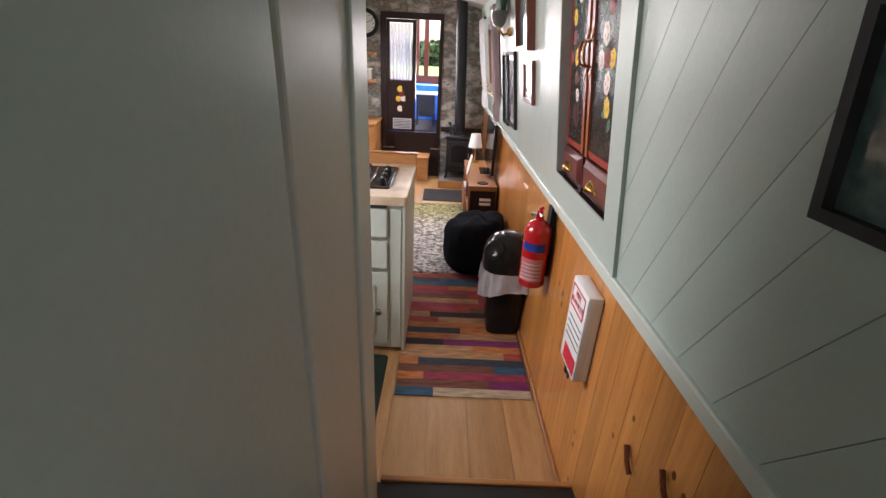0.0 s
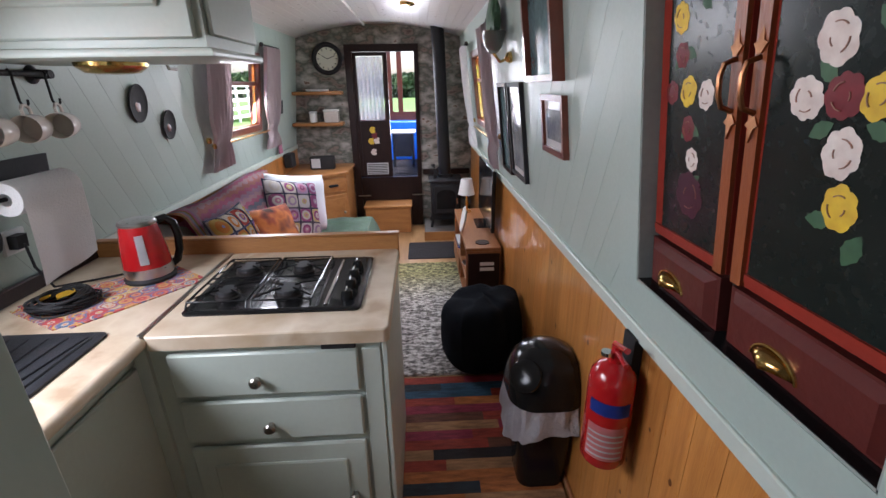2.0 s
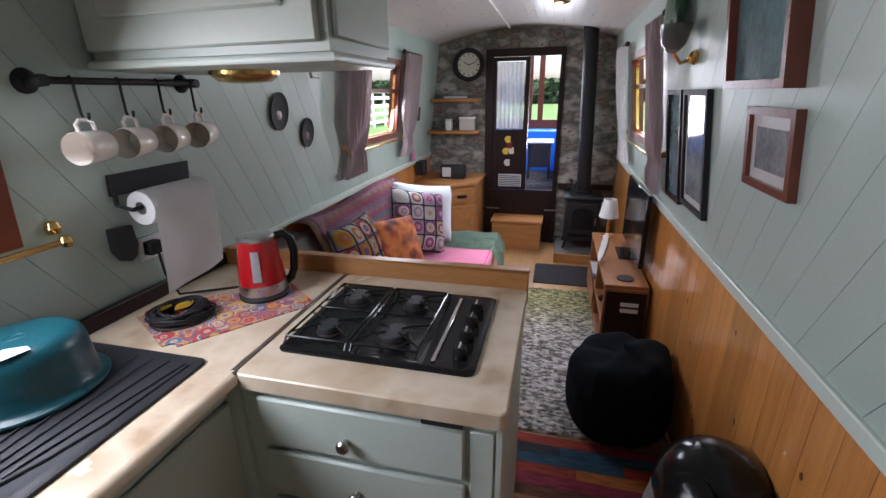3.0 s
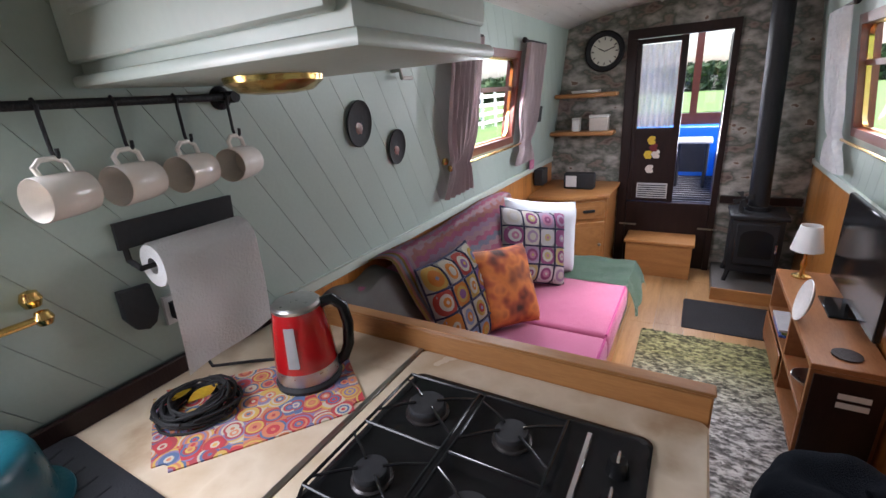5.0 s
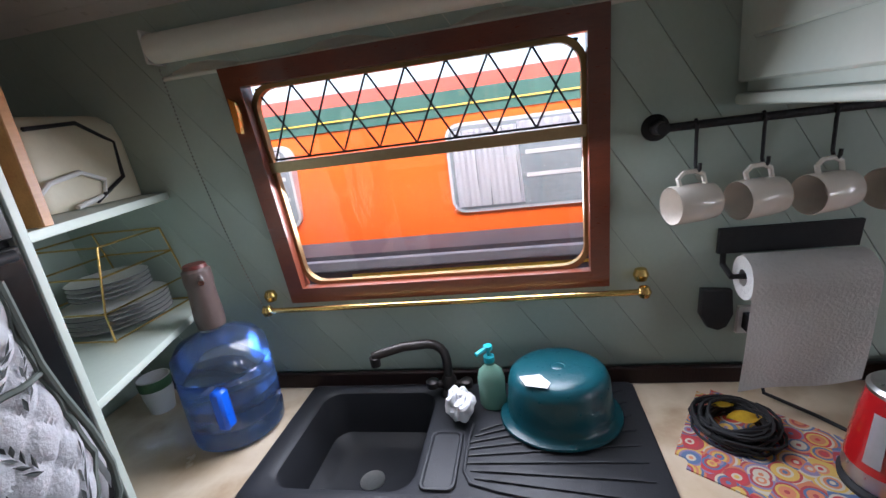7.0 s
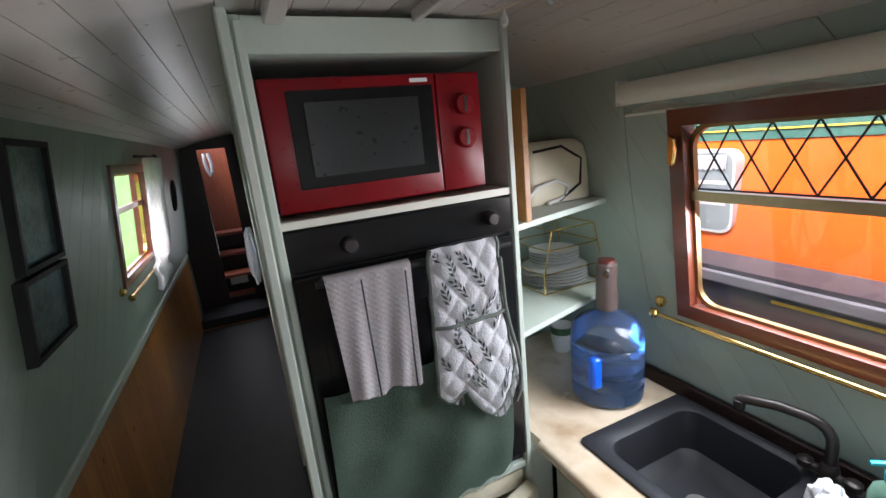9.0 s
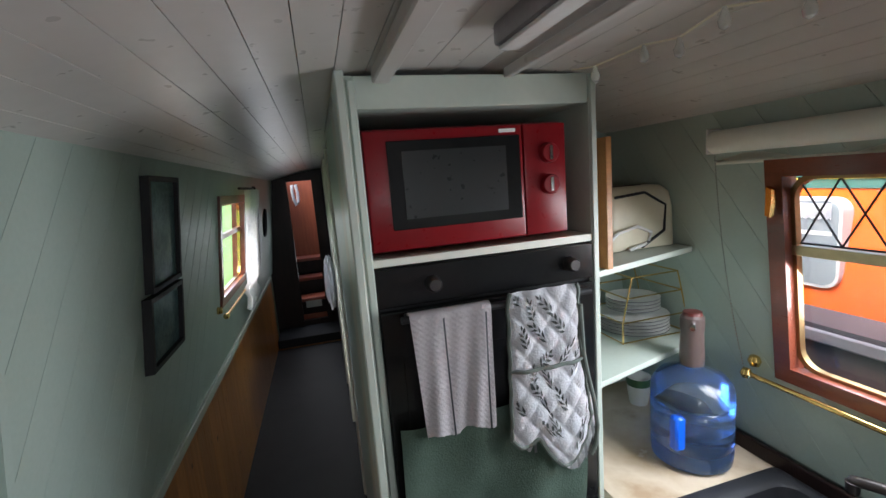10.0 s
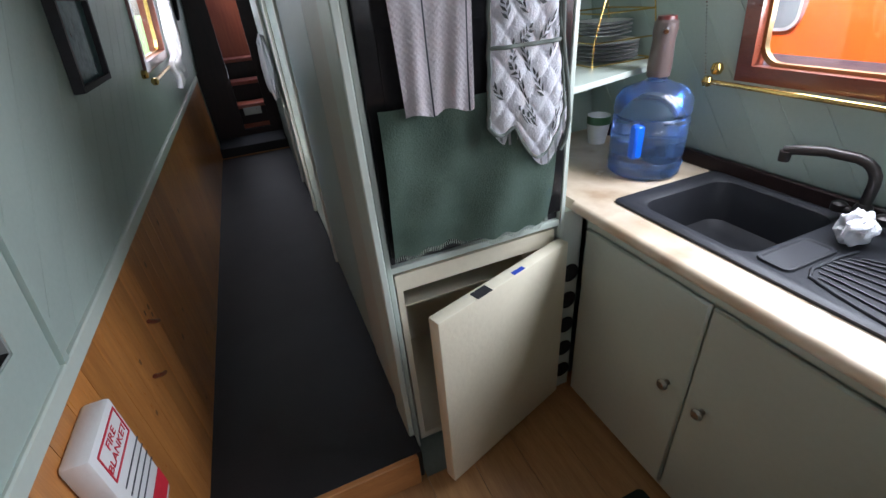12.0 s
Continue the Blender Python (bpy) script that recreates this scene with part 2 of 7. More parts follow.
REDFL = mat("dark_red_petals", (0.2, 0.012, 0.02), (0.12, 0.01, 0.015), 0.5, scale=40)
LEAF = mat("painted_leaf", (0.05, 0.13, 0.06), (0.03, 0.08, 0.04), 0.5)
PANEL = mat("black_green_lacquer", (0.008, 0.012, 0.011), (0.011, 0.016, 0.014), 0.26, bump=0.0)
PRINT = mat("red_print", (0.6, 0.02, 0.04), rough=0.6)
BLUEPRINT = mat("blue_print", (0.02, 0.06, 0.4), rough=0.6)
DARKPRINT = mat("grey_leaf_print", (0.07, 0.075, 0.085), rough=0.9)
CHARCOAL = mat("charcoal_mat", (0.05, 0.05, 0.056), (0.035, 0.035, 0.04), 0.95, fine=300, bump=0.3)
STONE = mat("slate_hearth", (0.12, 0.11, 0.1), (0.08, 0.075, 0.07), 0.6, fine=80, bump=0.1)
GRASS = mat("grass", (0.12, 0.22, 0.04), (0.07, 0.15, 0.03), 0.95, scale=0.8, fine=30)
HEDGE = mat("hedge_leaves", (0.05, 0.09, 0.03), (0.03, 0.06, 0.02), 0.95, scale=2, fine=20, bump=0.3)
WATER = mat("canal_water", (0.035, 0.04, 0.03), rough=0.08)

for dull, level in ((BLACK, 0.22), (BLACKM, 0.2), (BLACKFLOOR, 0.35), (DARKWOOD, 0.25), (GRANITE, 0.3), (IRON, 0.25), (BAGBLK, 0.1), (PANEL, 0.3), (MICRED, 0.3)):
    dull.node_tree.nodes["Principled BSDF"].inputs["Specular IOR Level"].default_value = level

# ---- mesh helpers ----


def box(bm, x0, x1, y0, y1, z0, z1, bevel=0.0, seg=1):
    vs = [bm.verts.new((x, y, z)) for x in (x0, x1) for y in (y0, y1) for z in (z0, z1)]
    fs = [bm.faces.new([vs[i] for i in q]) for q in ((0, 1, 3, 2), (4, 6, 7, 5), (0, 4, 5, 1), (2, 3, 7, 6), (0, 2, 6, 4), (1, 5, 7, 3))]
    if bevel:
        es = list({e for f in fs for e in f.edges})
        bmesh.ops.bevel(bm, geom=es, offset=bevel, segments=seg, affect="EDGES", profile=0.5)
    return bm


def B(*args, **kw):
    return box(bmesh.new(), *args, **kw)


def prism(bm, outline, axis, a, b, bevel=0.0):
    """Outline of 2D points pushed from a to b along axis x, y or z."""
    def at(p, t):
        return {"x": (t, p[0], p[1]), "y": (p[0], t, p[1]), "z": (p[0], p[1], t)}[axis]
    lo, hi = [bm.verts.new(at(p, a)) for p in outline], [bm.verts.new(at(p, b)) for p in outline]
    k = len(outline)
    fs = [bm.faces.new(lo[::-1]), bm.faces.new(hi)] + [bm.faces.new((lo[i], lo[(i + 1) % k], hi[(i + 1) % k], hi[i])) for i in range(k)]
    if bevel:
        bmesh.ops.bevel(bm, geom=list({e for f in fs[:2] for e in f.edges}), offset=bevel, segments=2, affect="EDGES", profile=0.5)
    return bm


def lathe(bm, profile, cx=0, cy=0, cz=0, n=28, sx=1.0, sy=1.0):
    """Profile of (radius, height) turned about the upright axis."""
    rows = []
    for r, h in profile:
        rows.append([bm.verts.new((cx + sx * r * math.cos(2 * math.pi * i / n), cy + sy * r * math.sin(2 * math.pi * i / n), cz + h)) for i in range(n)] if r > 1e-5 else [bm.verts.new((cx, cy, cz + h))])
    for a, b in zip(rows, rows[1:]):
        for i in range(n):
            j = (i + 1) % n
            if len(a) == 1 and len(b) > 1:
                bm.faces.new((a[0], b[j], b[i]))
            elif len(b) == 1 and len(a) > 1:
                bm.faces.new((a[i], a[j], b[0]))
            elif len(a) > 1:
                bm.faces.new((a[i], a[j], b[j], b[i]))
    return bm


def rr(cx, cy, w, h, r, z, n=6):
    """Ring of a rounded rectangle."""
    pts = []
    for k, (sx, sy) in enumerate(((1, 1), (-1, 1), (-1, -1), (1, -1))):
        for i in range(n + 1):
            a = math.pi / 2 * (k + i / n)
            pts.append((cx + sx * (w / 2 - r) + r * math.cos(a), cy + sy * (h / 2 - r) + r * math.sin(a), z))
    return pts


def loft(bm, rings, cap=(True, True)):
    rows = [[bm.verts.new(p) for p in ring] for ring in rings]
    for a, b in zip(rows, rows[1:]):
        for i in range(len(a)):
            j = (i + 1) % len(a)
            bm.faces.new((a[i], a[j], b[j], b[i]))
    if cap[0]:
        bm.faces.new(rows[0][::-1])
    if cap[1]:
        bm.faces.new(rows[-1])
    return bm


def tube(bm, pts, r, n=8, closed=False):
    """Round bar along points."""
    pts = [Vector(p) for p in pts]
    rows = []
    for i, p in enumerate(pts):
        d = (pts[min(i + 1, len(pts) - 1)] - pts[max(i - 1, 0)]).normalized()
        u = d.orthogonal().normalized() if i == 0 else (u - d * u.dot(d)).normalized()
        v = d.cross(u)
        rows.append([bm.verts.new(p + r * (math.cos(2 * math.pi * k / n) * u + math.sin(2 * math.pi * k / n) * v)) for k in range(n)])
    for a, b in zip(rows, rows[1:]):
        for i in range(n):
            bm.faces.new((a[i], a[(i + 1) % n], b[(i + 1) % n], b[i]))
    bm.faces.new(rows[0][::-1])
    bm.faces.new(rows[-1])
    return bm


def arc(cx, cy, r, a0, a1, n, make):
    return [make(cx + r * math.cos(radians(a0 + (a1 - a0) * i / n)), cy + r * math.sin(radians(a0 + (a1 - a0) * i / n))) for i in range(n + 1)]


def sheet(bm, f, nu, nv, thick=0.0):
    """Surface f(u, v) over the unit square; thick gives it a back."""
    g = [[bm.verts.new(f(i / nu, j / nv)) for j in range(nv + 1)] for i in range(nu + 1)]
    fs = [bm.faces.new((g[i][j], g[i + 1][j], g[i + 1][j + 1], g[i][j + 1])) for i in range(nu) for j in range(nv)]
    if thick:
        bmesh.ops.solidify(bm, geom=fs, thickness=thick)
    return bm


def blob(bm, cx, cy, cz, sx, sy, sz, power=2.0, n=24, wob=0.0, freq=3.0, seed=0):
    """Soft superellipsoid with an uneven surface."""
    m = n // 2
    def f(u, v):
        a, b = 2 * math.pi * u, math.pi * (v - 0.5)
        def sg(c):
            return math.copysign(abs(c) ** (2 / power), c)
        p = Vector((sg(math.cos(b)) * sg(math.cos(a)), sg(math.cos(b)) * sg(math.sin(a)), sg(math.sin(b))))
        k = 1 + wob * noise.noise(p * freq + Vector((seed, seed * 2, 0)))
        return (cx + sx * p.x * k, cy + sy * p.y * k, cz + sz * p.z * k)
    rows = [[bm.verts.new(f(i / n, j / m)) for i in range(n)] for j in range(1, m)]
    lo, hi = bm.verts.new(f(0, 0)), bm.verts.new(f(0, 1))
    for a, b in zip(rows, rows[1:]):
        for i in range(n):
            bm.faces.new((a[i], a[(i + 1) % n], b[(i + 1) % n], b[i]))
    for i in range(n):
        bm.faces.new((lo, rows[0][(i + 1) % n], rows[0][i]))
        bm.faces.new((hi, rows[-1][i], rows[-1][(i + 1) % n]))
    return bm


WORLD = {}


def thing(name, label, category, loc=(0, 0, 0), turn=Matrix(), group="", kind=""):
    ob = tagged(new(name), label, category, group, kind)
    ob.matrix_basis = Matrix.Translation(loc) @ turn
    WORLD[ob] = ob.matrix_basis.copy()
    return ob


def part(name, bm, material, parent=None, label="", smooth=True, local=False):
    """One mesh object under a thing or part. Shapes are given in world metres, or in the thing's own with local."""
    if parent is not None and not local:
        bm.transform(WORLD[parent].inverted())
    bmesh.ops.recalc_face_normals(bm, faces=bm.faces[:])
    me = bpy.data.meshes.new(name)
    bm.to_mesh(me)
    bm.free()
    for one in (material if isinstance(material, list) else [material]):
        me.materials.append(one)
    if smooth:
        me.set_sharp_from_angle(angle=radians(38))
        for p in me.polygons:
            p.use_smooth = True
    ob = new(name, me)
    if parent is not None:
        ob.parent = parent
        WORLD[ob] = WORLD[parent]
    else:
        WORLD[ob] = Matrix()
    if label:
        tagged(ob, label)
    return ob


def solo(name, bm, material, label, category, kind="", group="", smooth=True):
    return tagged(part(name, bm, material, None, "", smooth), label, category, group, kind)


# ---- the boat's shell ----
BOW, STERN, STEP_Y = 6.62, -2.75, 1.845


def side_x(z):
    """Half width of the cabin inside at height z."""
    return 0.97 - 0.12 * max(0.0, z - 0.95)


def ceil_z(x):
    return 2.15 - 0.13 * (x / 0.86) ** 2


def wall_pt(s, y, z, out=0.0):
    """A point on the sloped cabin side s (-1 port, 1 starboard), out metres into the room."""
    return (s * (side_x(z) - out), y, z)


def sloped(bm, s, y0, y1, z0, z1, near, far):
    """Slab along the cabin side between two depths into the room."""
    vs = [bm.verts.new(wall_pt(s, y, z, d)) for d in (near, far) for y in (y0, y1) for z in (z0, z1)]
    for q in ((0, 1, 3, 2), (4, 6, 7, 5), (0, 4, 5, 1), (2, 3, 7, 6), (0, 2, 6, 4), (1, 5, 7, 3)):
        bm.faces.new([vs[i] for i in q])
    return bm


OPEN = {-1: [(1.80, 2.69, 1.225, 1.86), (4.74, 5.48, 1.235, 1.80)], 1: [(-0.66, 0.16, 1.30, 1.88), (1.995, 2.62, 1.08, 2.01), (4.74, 5.66, 1.235, 1.80)]}
TOP, LOW = 2.06, 0.95


def wall_rects(s):
    ops = sorted(OPEN[s])
    ys, out = STERN, []
    for y0, y1, z0, z1 in ops:
        out += [(ys, y0, LOW, TOP), (y0, y1, LOW, z0), (y0, y1, z1, TOP)]
        ys = y1
    return out + [(ys, BOW, LOW, TOP)]


WALLS = {}
for s, nm in ((-1, "wall_port"), (1, "wall_starboard")):
    bm = bmesh.new()
    for r in wall_rects(s):
        sloped(bm, s, *r, -0.07, -0.010)
    box(bm, *sorted((s * 0.984, s * 1.06)), STERN, BOW, -0.1, LOW)
    WALLS[s] = solo(nm, bm, GROOVE, "sage green painted cabin side with diagonal boards", "wall", "structure", smooth=False)

bm = bmesh.new()
N = 26
for k in range(N):
    x0, x1 = -0.93 + 1.86 * k / N, -0.93 + 1.86 * (k + 1) / N - 0.0018
    prism(bm, [(x0, ceil_z(x0)), (x1, ceil_z(x1)), (x1, ceil_z(x1) + 0.05), (x0, ceil_z(x0) + 0.05)], "y", STERN, BOW)
box(bm, -1.1, 1.1, STERN - 0.1, BOW + 0.1, 2.21, 2.25)
solo("ceiling", bm, CEIL, "off-white glossy boarded boat ceiling, gently cambered", "ceiling", "structure", smooth=False)
floor = solo("floor", B(-1.0, 1.0, STERN, BOW, -0.12, -0.012), GROOVE, "oak laminate plank floor", "floor", "structure", smooth=False)
solo("floor_corridor", B(0.27, 0.985, STERN + 0.47, STEP_Y - 0.02, -0.01, 0.14, bevel=0.004), BLACKFLOOR, "raised black rubber corridor floor", "floor", "structure")
solo("trim", B(0.29, 0.97, STEP_Y - 0.018, STEP_Y + 0.004, 0.0, 0.146, bevel=0.003), PINE_H, "pale wooden nosing on the corridor step", "trim", "structure")

# front bulkhead with the bow doorway
bm = bmesh.new()
box(bm, -1.0, -0.36, BOW, BOW + 0.06, -0.1, 2.2)
box(bm, 0.40, 1.0, BOW, BOW + 0.06, -0.1, 2.2)
box(bm, -0.36, 0.40, BOW, BOW + 0.06, 1.95, 2.2)
box(bm, -0.36, 0.40, BOW, BOW + 0.06, -0.1, 0.0)
solo("wall_bow", bm, WALLPAPER, "front bulkhead papered in a brown and grey woodland print", "wall", "structure", smooth=False)
bm = bmesh.new()
box(bm, -1.0, 0.24, STERN - 0.06, STERN, -0.1, 2.2)
box(bm, 0.74, 1.0, STERN - 0.06, STERN, -0.1, 2.2)
box(bm, 0.24, 0.74, STERN - 0.06, STERN, 2.02, 2.2)
box(bm, 0.24, 0.74, STERN - 0.06, STERN, -0.1, 0.3)
solo("wall_stern", bm, DARKWOOD, "dark wooden rear bulkhead", "wall", "structure", smooth=False)
# corridor partition behind the tall cabinet, the galley's rear wall
solo("wall_corridor", B(0.225, 0.27, STERN, 1.12, 0, 2.14), SAGE, "sage green corridor partition wall", "wall", "structure", smooth=False)
solo("wall_galley", B(-1.0, 0.225, 1.04, 1.10, 0, 2.16), SAGE, "sage green wall behind the galley shelves", "wall", "structure", smooth=False)

# trims along the cabin sides
for s, y0 in ((1, -2.45), (-1, 3.43)):
    bm = bmesh.new()
    box(bm, *sorted((s * 0.955, s * 0.99)), y0, BOW, LOW - 0.03, LOW + 0.012, bevel=0.004)
    solo("trim", bm, CABINET, "pale sage wooden dado rail", "trim", "structure")
solo("baseboard", B(0.955, 0.97, STEP_Y + 0.01, BOW, 0, 0.03, bevel=0.003), PINE_Y, "narrow pine skirting strip", "baseboard", "structure")
bm = sloped(bmesh.new(), 1, 1.868, 1.888, LOW, TOP, 0.0, 0.012)
solo("trim", bm, SAGE, "sage painted upright batten", "trim", "structure")
# plain painted panel between batten and the living area's boards
bm = bmesh.new()
for r in ((1.893, 1.995, LOW, TOP), (2.62, 2.72, LOW, TOP), (1.995, 2.62, LOW, 1.08), (1.995, 2.62, 2.01, TOP)):
    sloped(bm, 1, *r, -0.004, 0.004)
solo("trim", bm, SAGE, "flat sage painted surround of the wall cupboard recess", "trim", "structure", smooth=False)


def window(name, s, op, label, rails=(), leaded=False, depth=0.055):
    """Framed window in the sloped side: wooden lining, inner metal frame, panes."""
    y0, y1, z0, z1 = op
    w = thing(name, label, "window", wall_pt(s, (y0 + y1) / 2, z0), kind="structure")
    bm = bmesh.new()
    f = 0.035
    for r in ((y0 - 0.012, y1 + 0.012, z0 - 0.012, z0 + f), (y0 - 0.012, y1 + 0.012, z1 - f, z1 + 0.012), (y0 - 0.012, y0 + f, z0 + f, z1 - f), (y1 - f, y1 + 0.012, z0 + f, z1 - f)):
        sloped(bm, s, *r, -0.02, 0.014)
    for r in ((y0, y1, z0, z0 + 0.012), (y0, y1, z1 - 0.012, z1), (y0, y0 + 0.012, z0 + 0.012, z1 - 0.012), (y1 - 0.012, y1, z0 + 0.012, z1 - 0.012)):
        sloped(bm, s, *r, -0.072, -0.02)
    part("window_frame", bm, MAHOG, w, "red-brown varnished wooden frame", smooth=False)
    a0, a1, b0, b1 = y0 + 0.03, y1 - 0.03, z0 + 0.03, z1 - 0.03
    bm = bmesh.new()
    ring = lambda g: [wall_pt(s, p[0], p[1], -0.035) for p in rr((a0 + a1) / 2, (b0 + b1) / 2, a1 - a0 - g, b1 - b0 - g, 0.07 - g / 2, 0)]
    o, i_ = ring(0), ring(0.03)
    o2, i2 = [(p[0] - s * 0.02, p[1], p[2]) for p in o], [(p[0] - s * 0.02, p[1], p[2]) for p in i_]
    loft(bm, [o, o2, i2, i_], cap=(False, False))
    part("inner_frame", bm, AGED if leaded else BRASS, w, "brass inner frame with rounded corners")
    zr = z0 + 0.62 * (z1 - z0)
    part("rail", sloped(bmesh.new(), s, a0, a1, zr - 0.014, zr + 0.014, -0.04, -0.012), MAHOG if not leaded else BRASSD, w, smooth=False)
    for lo, hi in ((b0, zr - 0.014), (zr + 0.014, b1)):
        p = part("pane", sloped(bmesh.new(), s, a0 + 0.006, a1 - 0.006, lo, hi, -0.034, -0.031), GLASS, w, smooth=False)
        p.visible_shadow = False
    if leaded:
        bm = bmesh.new()
        lo, hi, n = zr + 0.02, b1 - 0.012, 8
        st = (a1 - a0 - 0.04) / n
        for k in range(n):
            ya = a0 + 0.02 + k * st
            for u, v in ((ya, ya + st), (ya + st, ya)):
                tube(bm, [wall_pt(s, u, lo, -0.026), wall_pt(s, v, hi, -0.026)], 0.0028, 5)
        for zz in (lo, hi):
            tube(bm, [wall_pt(s, a0 + 0.02, zz, -0.026), wall_pt(s, a1 - 0.02, zz, -0.026)], 0.003, 5)
        part("lead_lattice", bm, BLACKM, w, "dark diamond lead lattice")
    bm = bmesh.new()
    for ya in (y0 + 0.016,):
        prism(bm, [(ya - 0.008, z1 - 0.14), (ya + 0.004, z1 - 0.145), (ya + 0.009, z1 - 0.10), (ya + 0.007, z1 - 0.07), (ya - 0.008, z1 - 0.06)], "x", s * (side_x(z1) - 0.012), s * (side_x(z1) - 0.03))
    part("catch", bm, BRASS, w)
    return w


window("window_1", -1, OPEN[-1][0], "galley window with brass inner frame and leaded hopper", leaded=True)
window("window_2", -1, OPEN[-1][1], "saloon window in a varnished wooden frame")
window("window_3", 1, OPEN[1][2], "saloon window in a varnished wooden frame")
window("window_4", 1, OPEN[1][0], "corridor window in a varnished wooden frame")


def brass_rail(s, y0, y1, z, label):
    t = thing("curtain_rail", label, "rail", wall_pt(s, (y0 + y1) / 2, z, 0.02))
    x = s * (side_x(z) - 0.045)
    part("bar", tube(bmesh.new(), [(x, y0, z), (x, y1, z)], 0.008, 10), BRASS, t)
    for y in (y0 + 0.01, y1 - 0.01):
        part("bracket", lathe(lathe(bmesh.new(), [(0, -0.018), (0.012, -0.014), (0.018, 0), (0.012, 0.014), (0, 0.018)], x, y, z, 12), [(0, 0.0), (0.014, 0.004), (0.02, 0.02), (0.014, 0.036), (0, 0.04)], s * (side_x(z) - 0.012), y, z + 0.015, 12), BRASS, t)
    return t


brass_rail(-1, 1.71, 2.79, 1.205, "polished brass rail under the galley window")
brass_rail(-1, 4.5, 5.75, 1.21, "brass rail holding the saloon curtains")
brass_rail(1, 4.5, 5.95, 1.20, "brass rail holding the saloon curtains")
brass_rail(1, -0.95, 0.25, 1.26, "brass rail under the corridor window")


def curtain(s, y0, y1, z0, z1, tie, out=0.03, label="mauve curtain hanging beside a window", seed=0, material=None):
    """Pleated curtain, drawn in where the rail holds it."""
    c = thing("curtain", label, "curtain", wall_pt(s, (y0 + y1) / 2, z0, 0.03), group="saloon curtains")
    mid = (y0 + y1) / 2
    def f(u, v):
        z = z1 + (z0 - z1) * v
        pinch = 1 - 0.45 * math.exp(-((z - tie) / 0.12) ** 2)
        y = mid + (u - 0.5) * (y1 - y0) * pinch * (0.92 + 0.14 * v)
        w = 0.016 * math.sin(u * 34 + seed + 1.5 * math.sin(v * 3)) + 0.008 * math.sin(u * 71 + v * 5)
        d = 0.035 + w + out * (1 if abs(z - tie) > 0.03 else 0.6)
        return (s * (side_x(z) - d), y, z)
    part("cloth", sheet(bmesh.new(), f, 60, 24, 0.003), material or CURTAIN, c)
    part("heading_rod", tube(bmesh.new(), [wall_pt(s, y0 - 0.03, z1 + 0.01, 0.05), wall_pt(s, y1 + 0.03, z1 + 0.01, 0.05)], 0.008), IRON, c)
    part("finial", blob(bmesh.new(), *wall_pt(s, y0 - 0.03, z1 + 0.01, 0.05), 0.018, 0.018, 0.018, n=10), IRON, c)


curtain(-1, 4.42, 4.76, 1.06, 1.84, 1.22)
curtain(-1, 5.46, 5.84, 1.06, 1.86, 1.22, seed=2)
curtain(1, 4.38, 4.72, 1.04, 1.88, 1.2, seed=3)
# white net material on these two stands for daylight glowing through the cloth
curtain(1, 5.60, 6.0, 1.02, 1.86, 1.2, seed=4, label="curtain coloured white for the daylight behind it beside a window", material=NET)
curtain(1, -0.80, -0.22, 1.15, 1.92, 1.27, out=0.05, seed=5, label="cream curtain beside the corridor window", material=NET)
om_ = thing("oval_mirror", "small oval black-framed mirror on the corridor wall", "mirror", wall_pt(1, -1.95, 1.6))
for nm, prof, m in (("frame", [(0.75, 0.006), (0.8, 0.02), (0.95, 0.022), (1.0, 0.012), (1.0, 0.001)], "black"), ("glass", [(0, 0.008), (0.78, 0.008)], "glass")):
    bm = lathe(bmesh.new(), prof, n=32)
    bm.transform(Matrix.Translation(wall_pt(1, -1.95, 1.6)) @ Matrix.Rotation(radians(-7), 4, "Y") @ Matrix.Rotation(radians(-90), 4, "Y") @ Matrix.Diagonal((0.14, 0.10, 1, 1)))
    part(nm, bm, BLACKM if m == "black" else CHROME, om_)

# ---- galley ----
TOPZ = 0.9


def rough_front(parent, axis, at, span, z0, z1, face, name, label="", raised=False):
    """Cabinet front slab with chamfered edge; raised adds a fielded panel."""
    a, b = span
    bm = bmesh.new()
    def bb(u0, u1, w0, w1, d0, d1, bev):
        lo, hi = sorted((at + face * d0, at + face * d1))
        if axis == "y":
            box(bm, u0, u1, lo, hi, w0, w1, bevel=bev)
        else:
            box(bm, lo, hi, u0, u1, w0, w1, bevel=bev)
    bb(a, b, z0, z1, 0.001, 0.019, 0.006)
    p = part(name, bm, CABINET, parent, label)
    if raised:
        m = 0.065
        bm = bmesh.new()
        bb(a + m, b - m, z0 + m, z1 - m, 0.0185, 0.026, 0.006)
        part("raised_panel", bm, CABINET, p)
    return p


def knob(parent, x, y, z, axis, face):
    prof = [(0, 0), (0.009, 0), (0.007, 0.012), (0.016, 0.018), (0.018, 0.024), (0.013, 0.031), (0, 0.033)]
    bm = lathe(bmesh.new(), prof, n=16)
    bm.transform(Matrix.Rotation(radians(90 if axis == "y" else -90) * (1 if face < 0 else -1), 4, "X" if axis == "y" else "Y") if axis == "y" else Matrix.Rotation(radians(90) * face, 4, "Y"))
    bm.transform(Matrix.Translation((x, y, z)))
    part("knob", bm, PEWTER, parent, "small pewter knob")


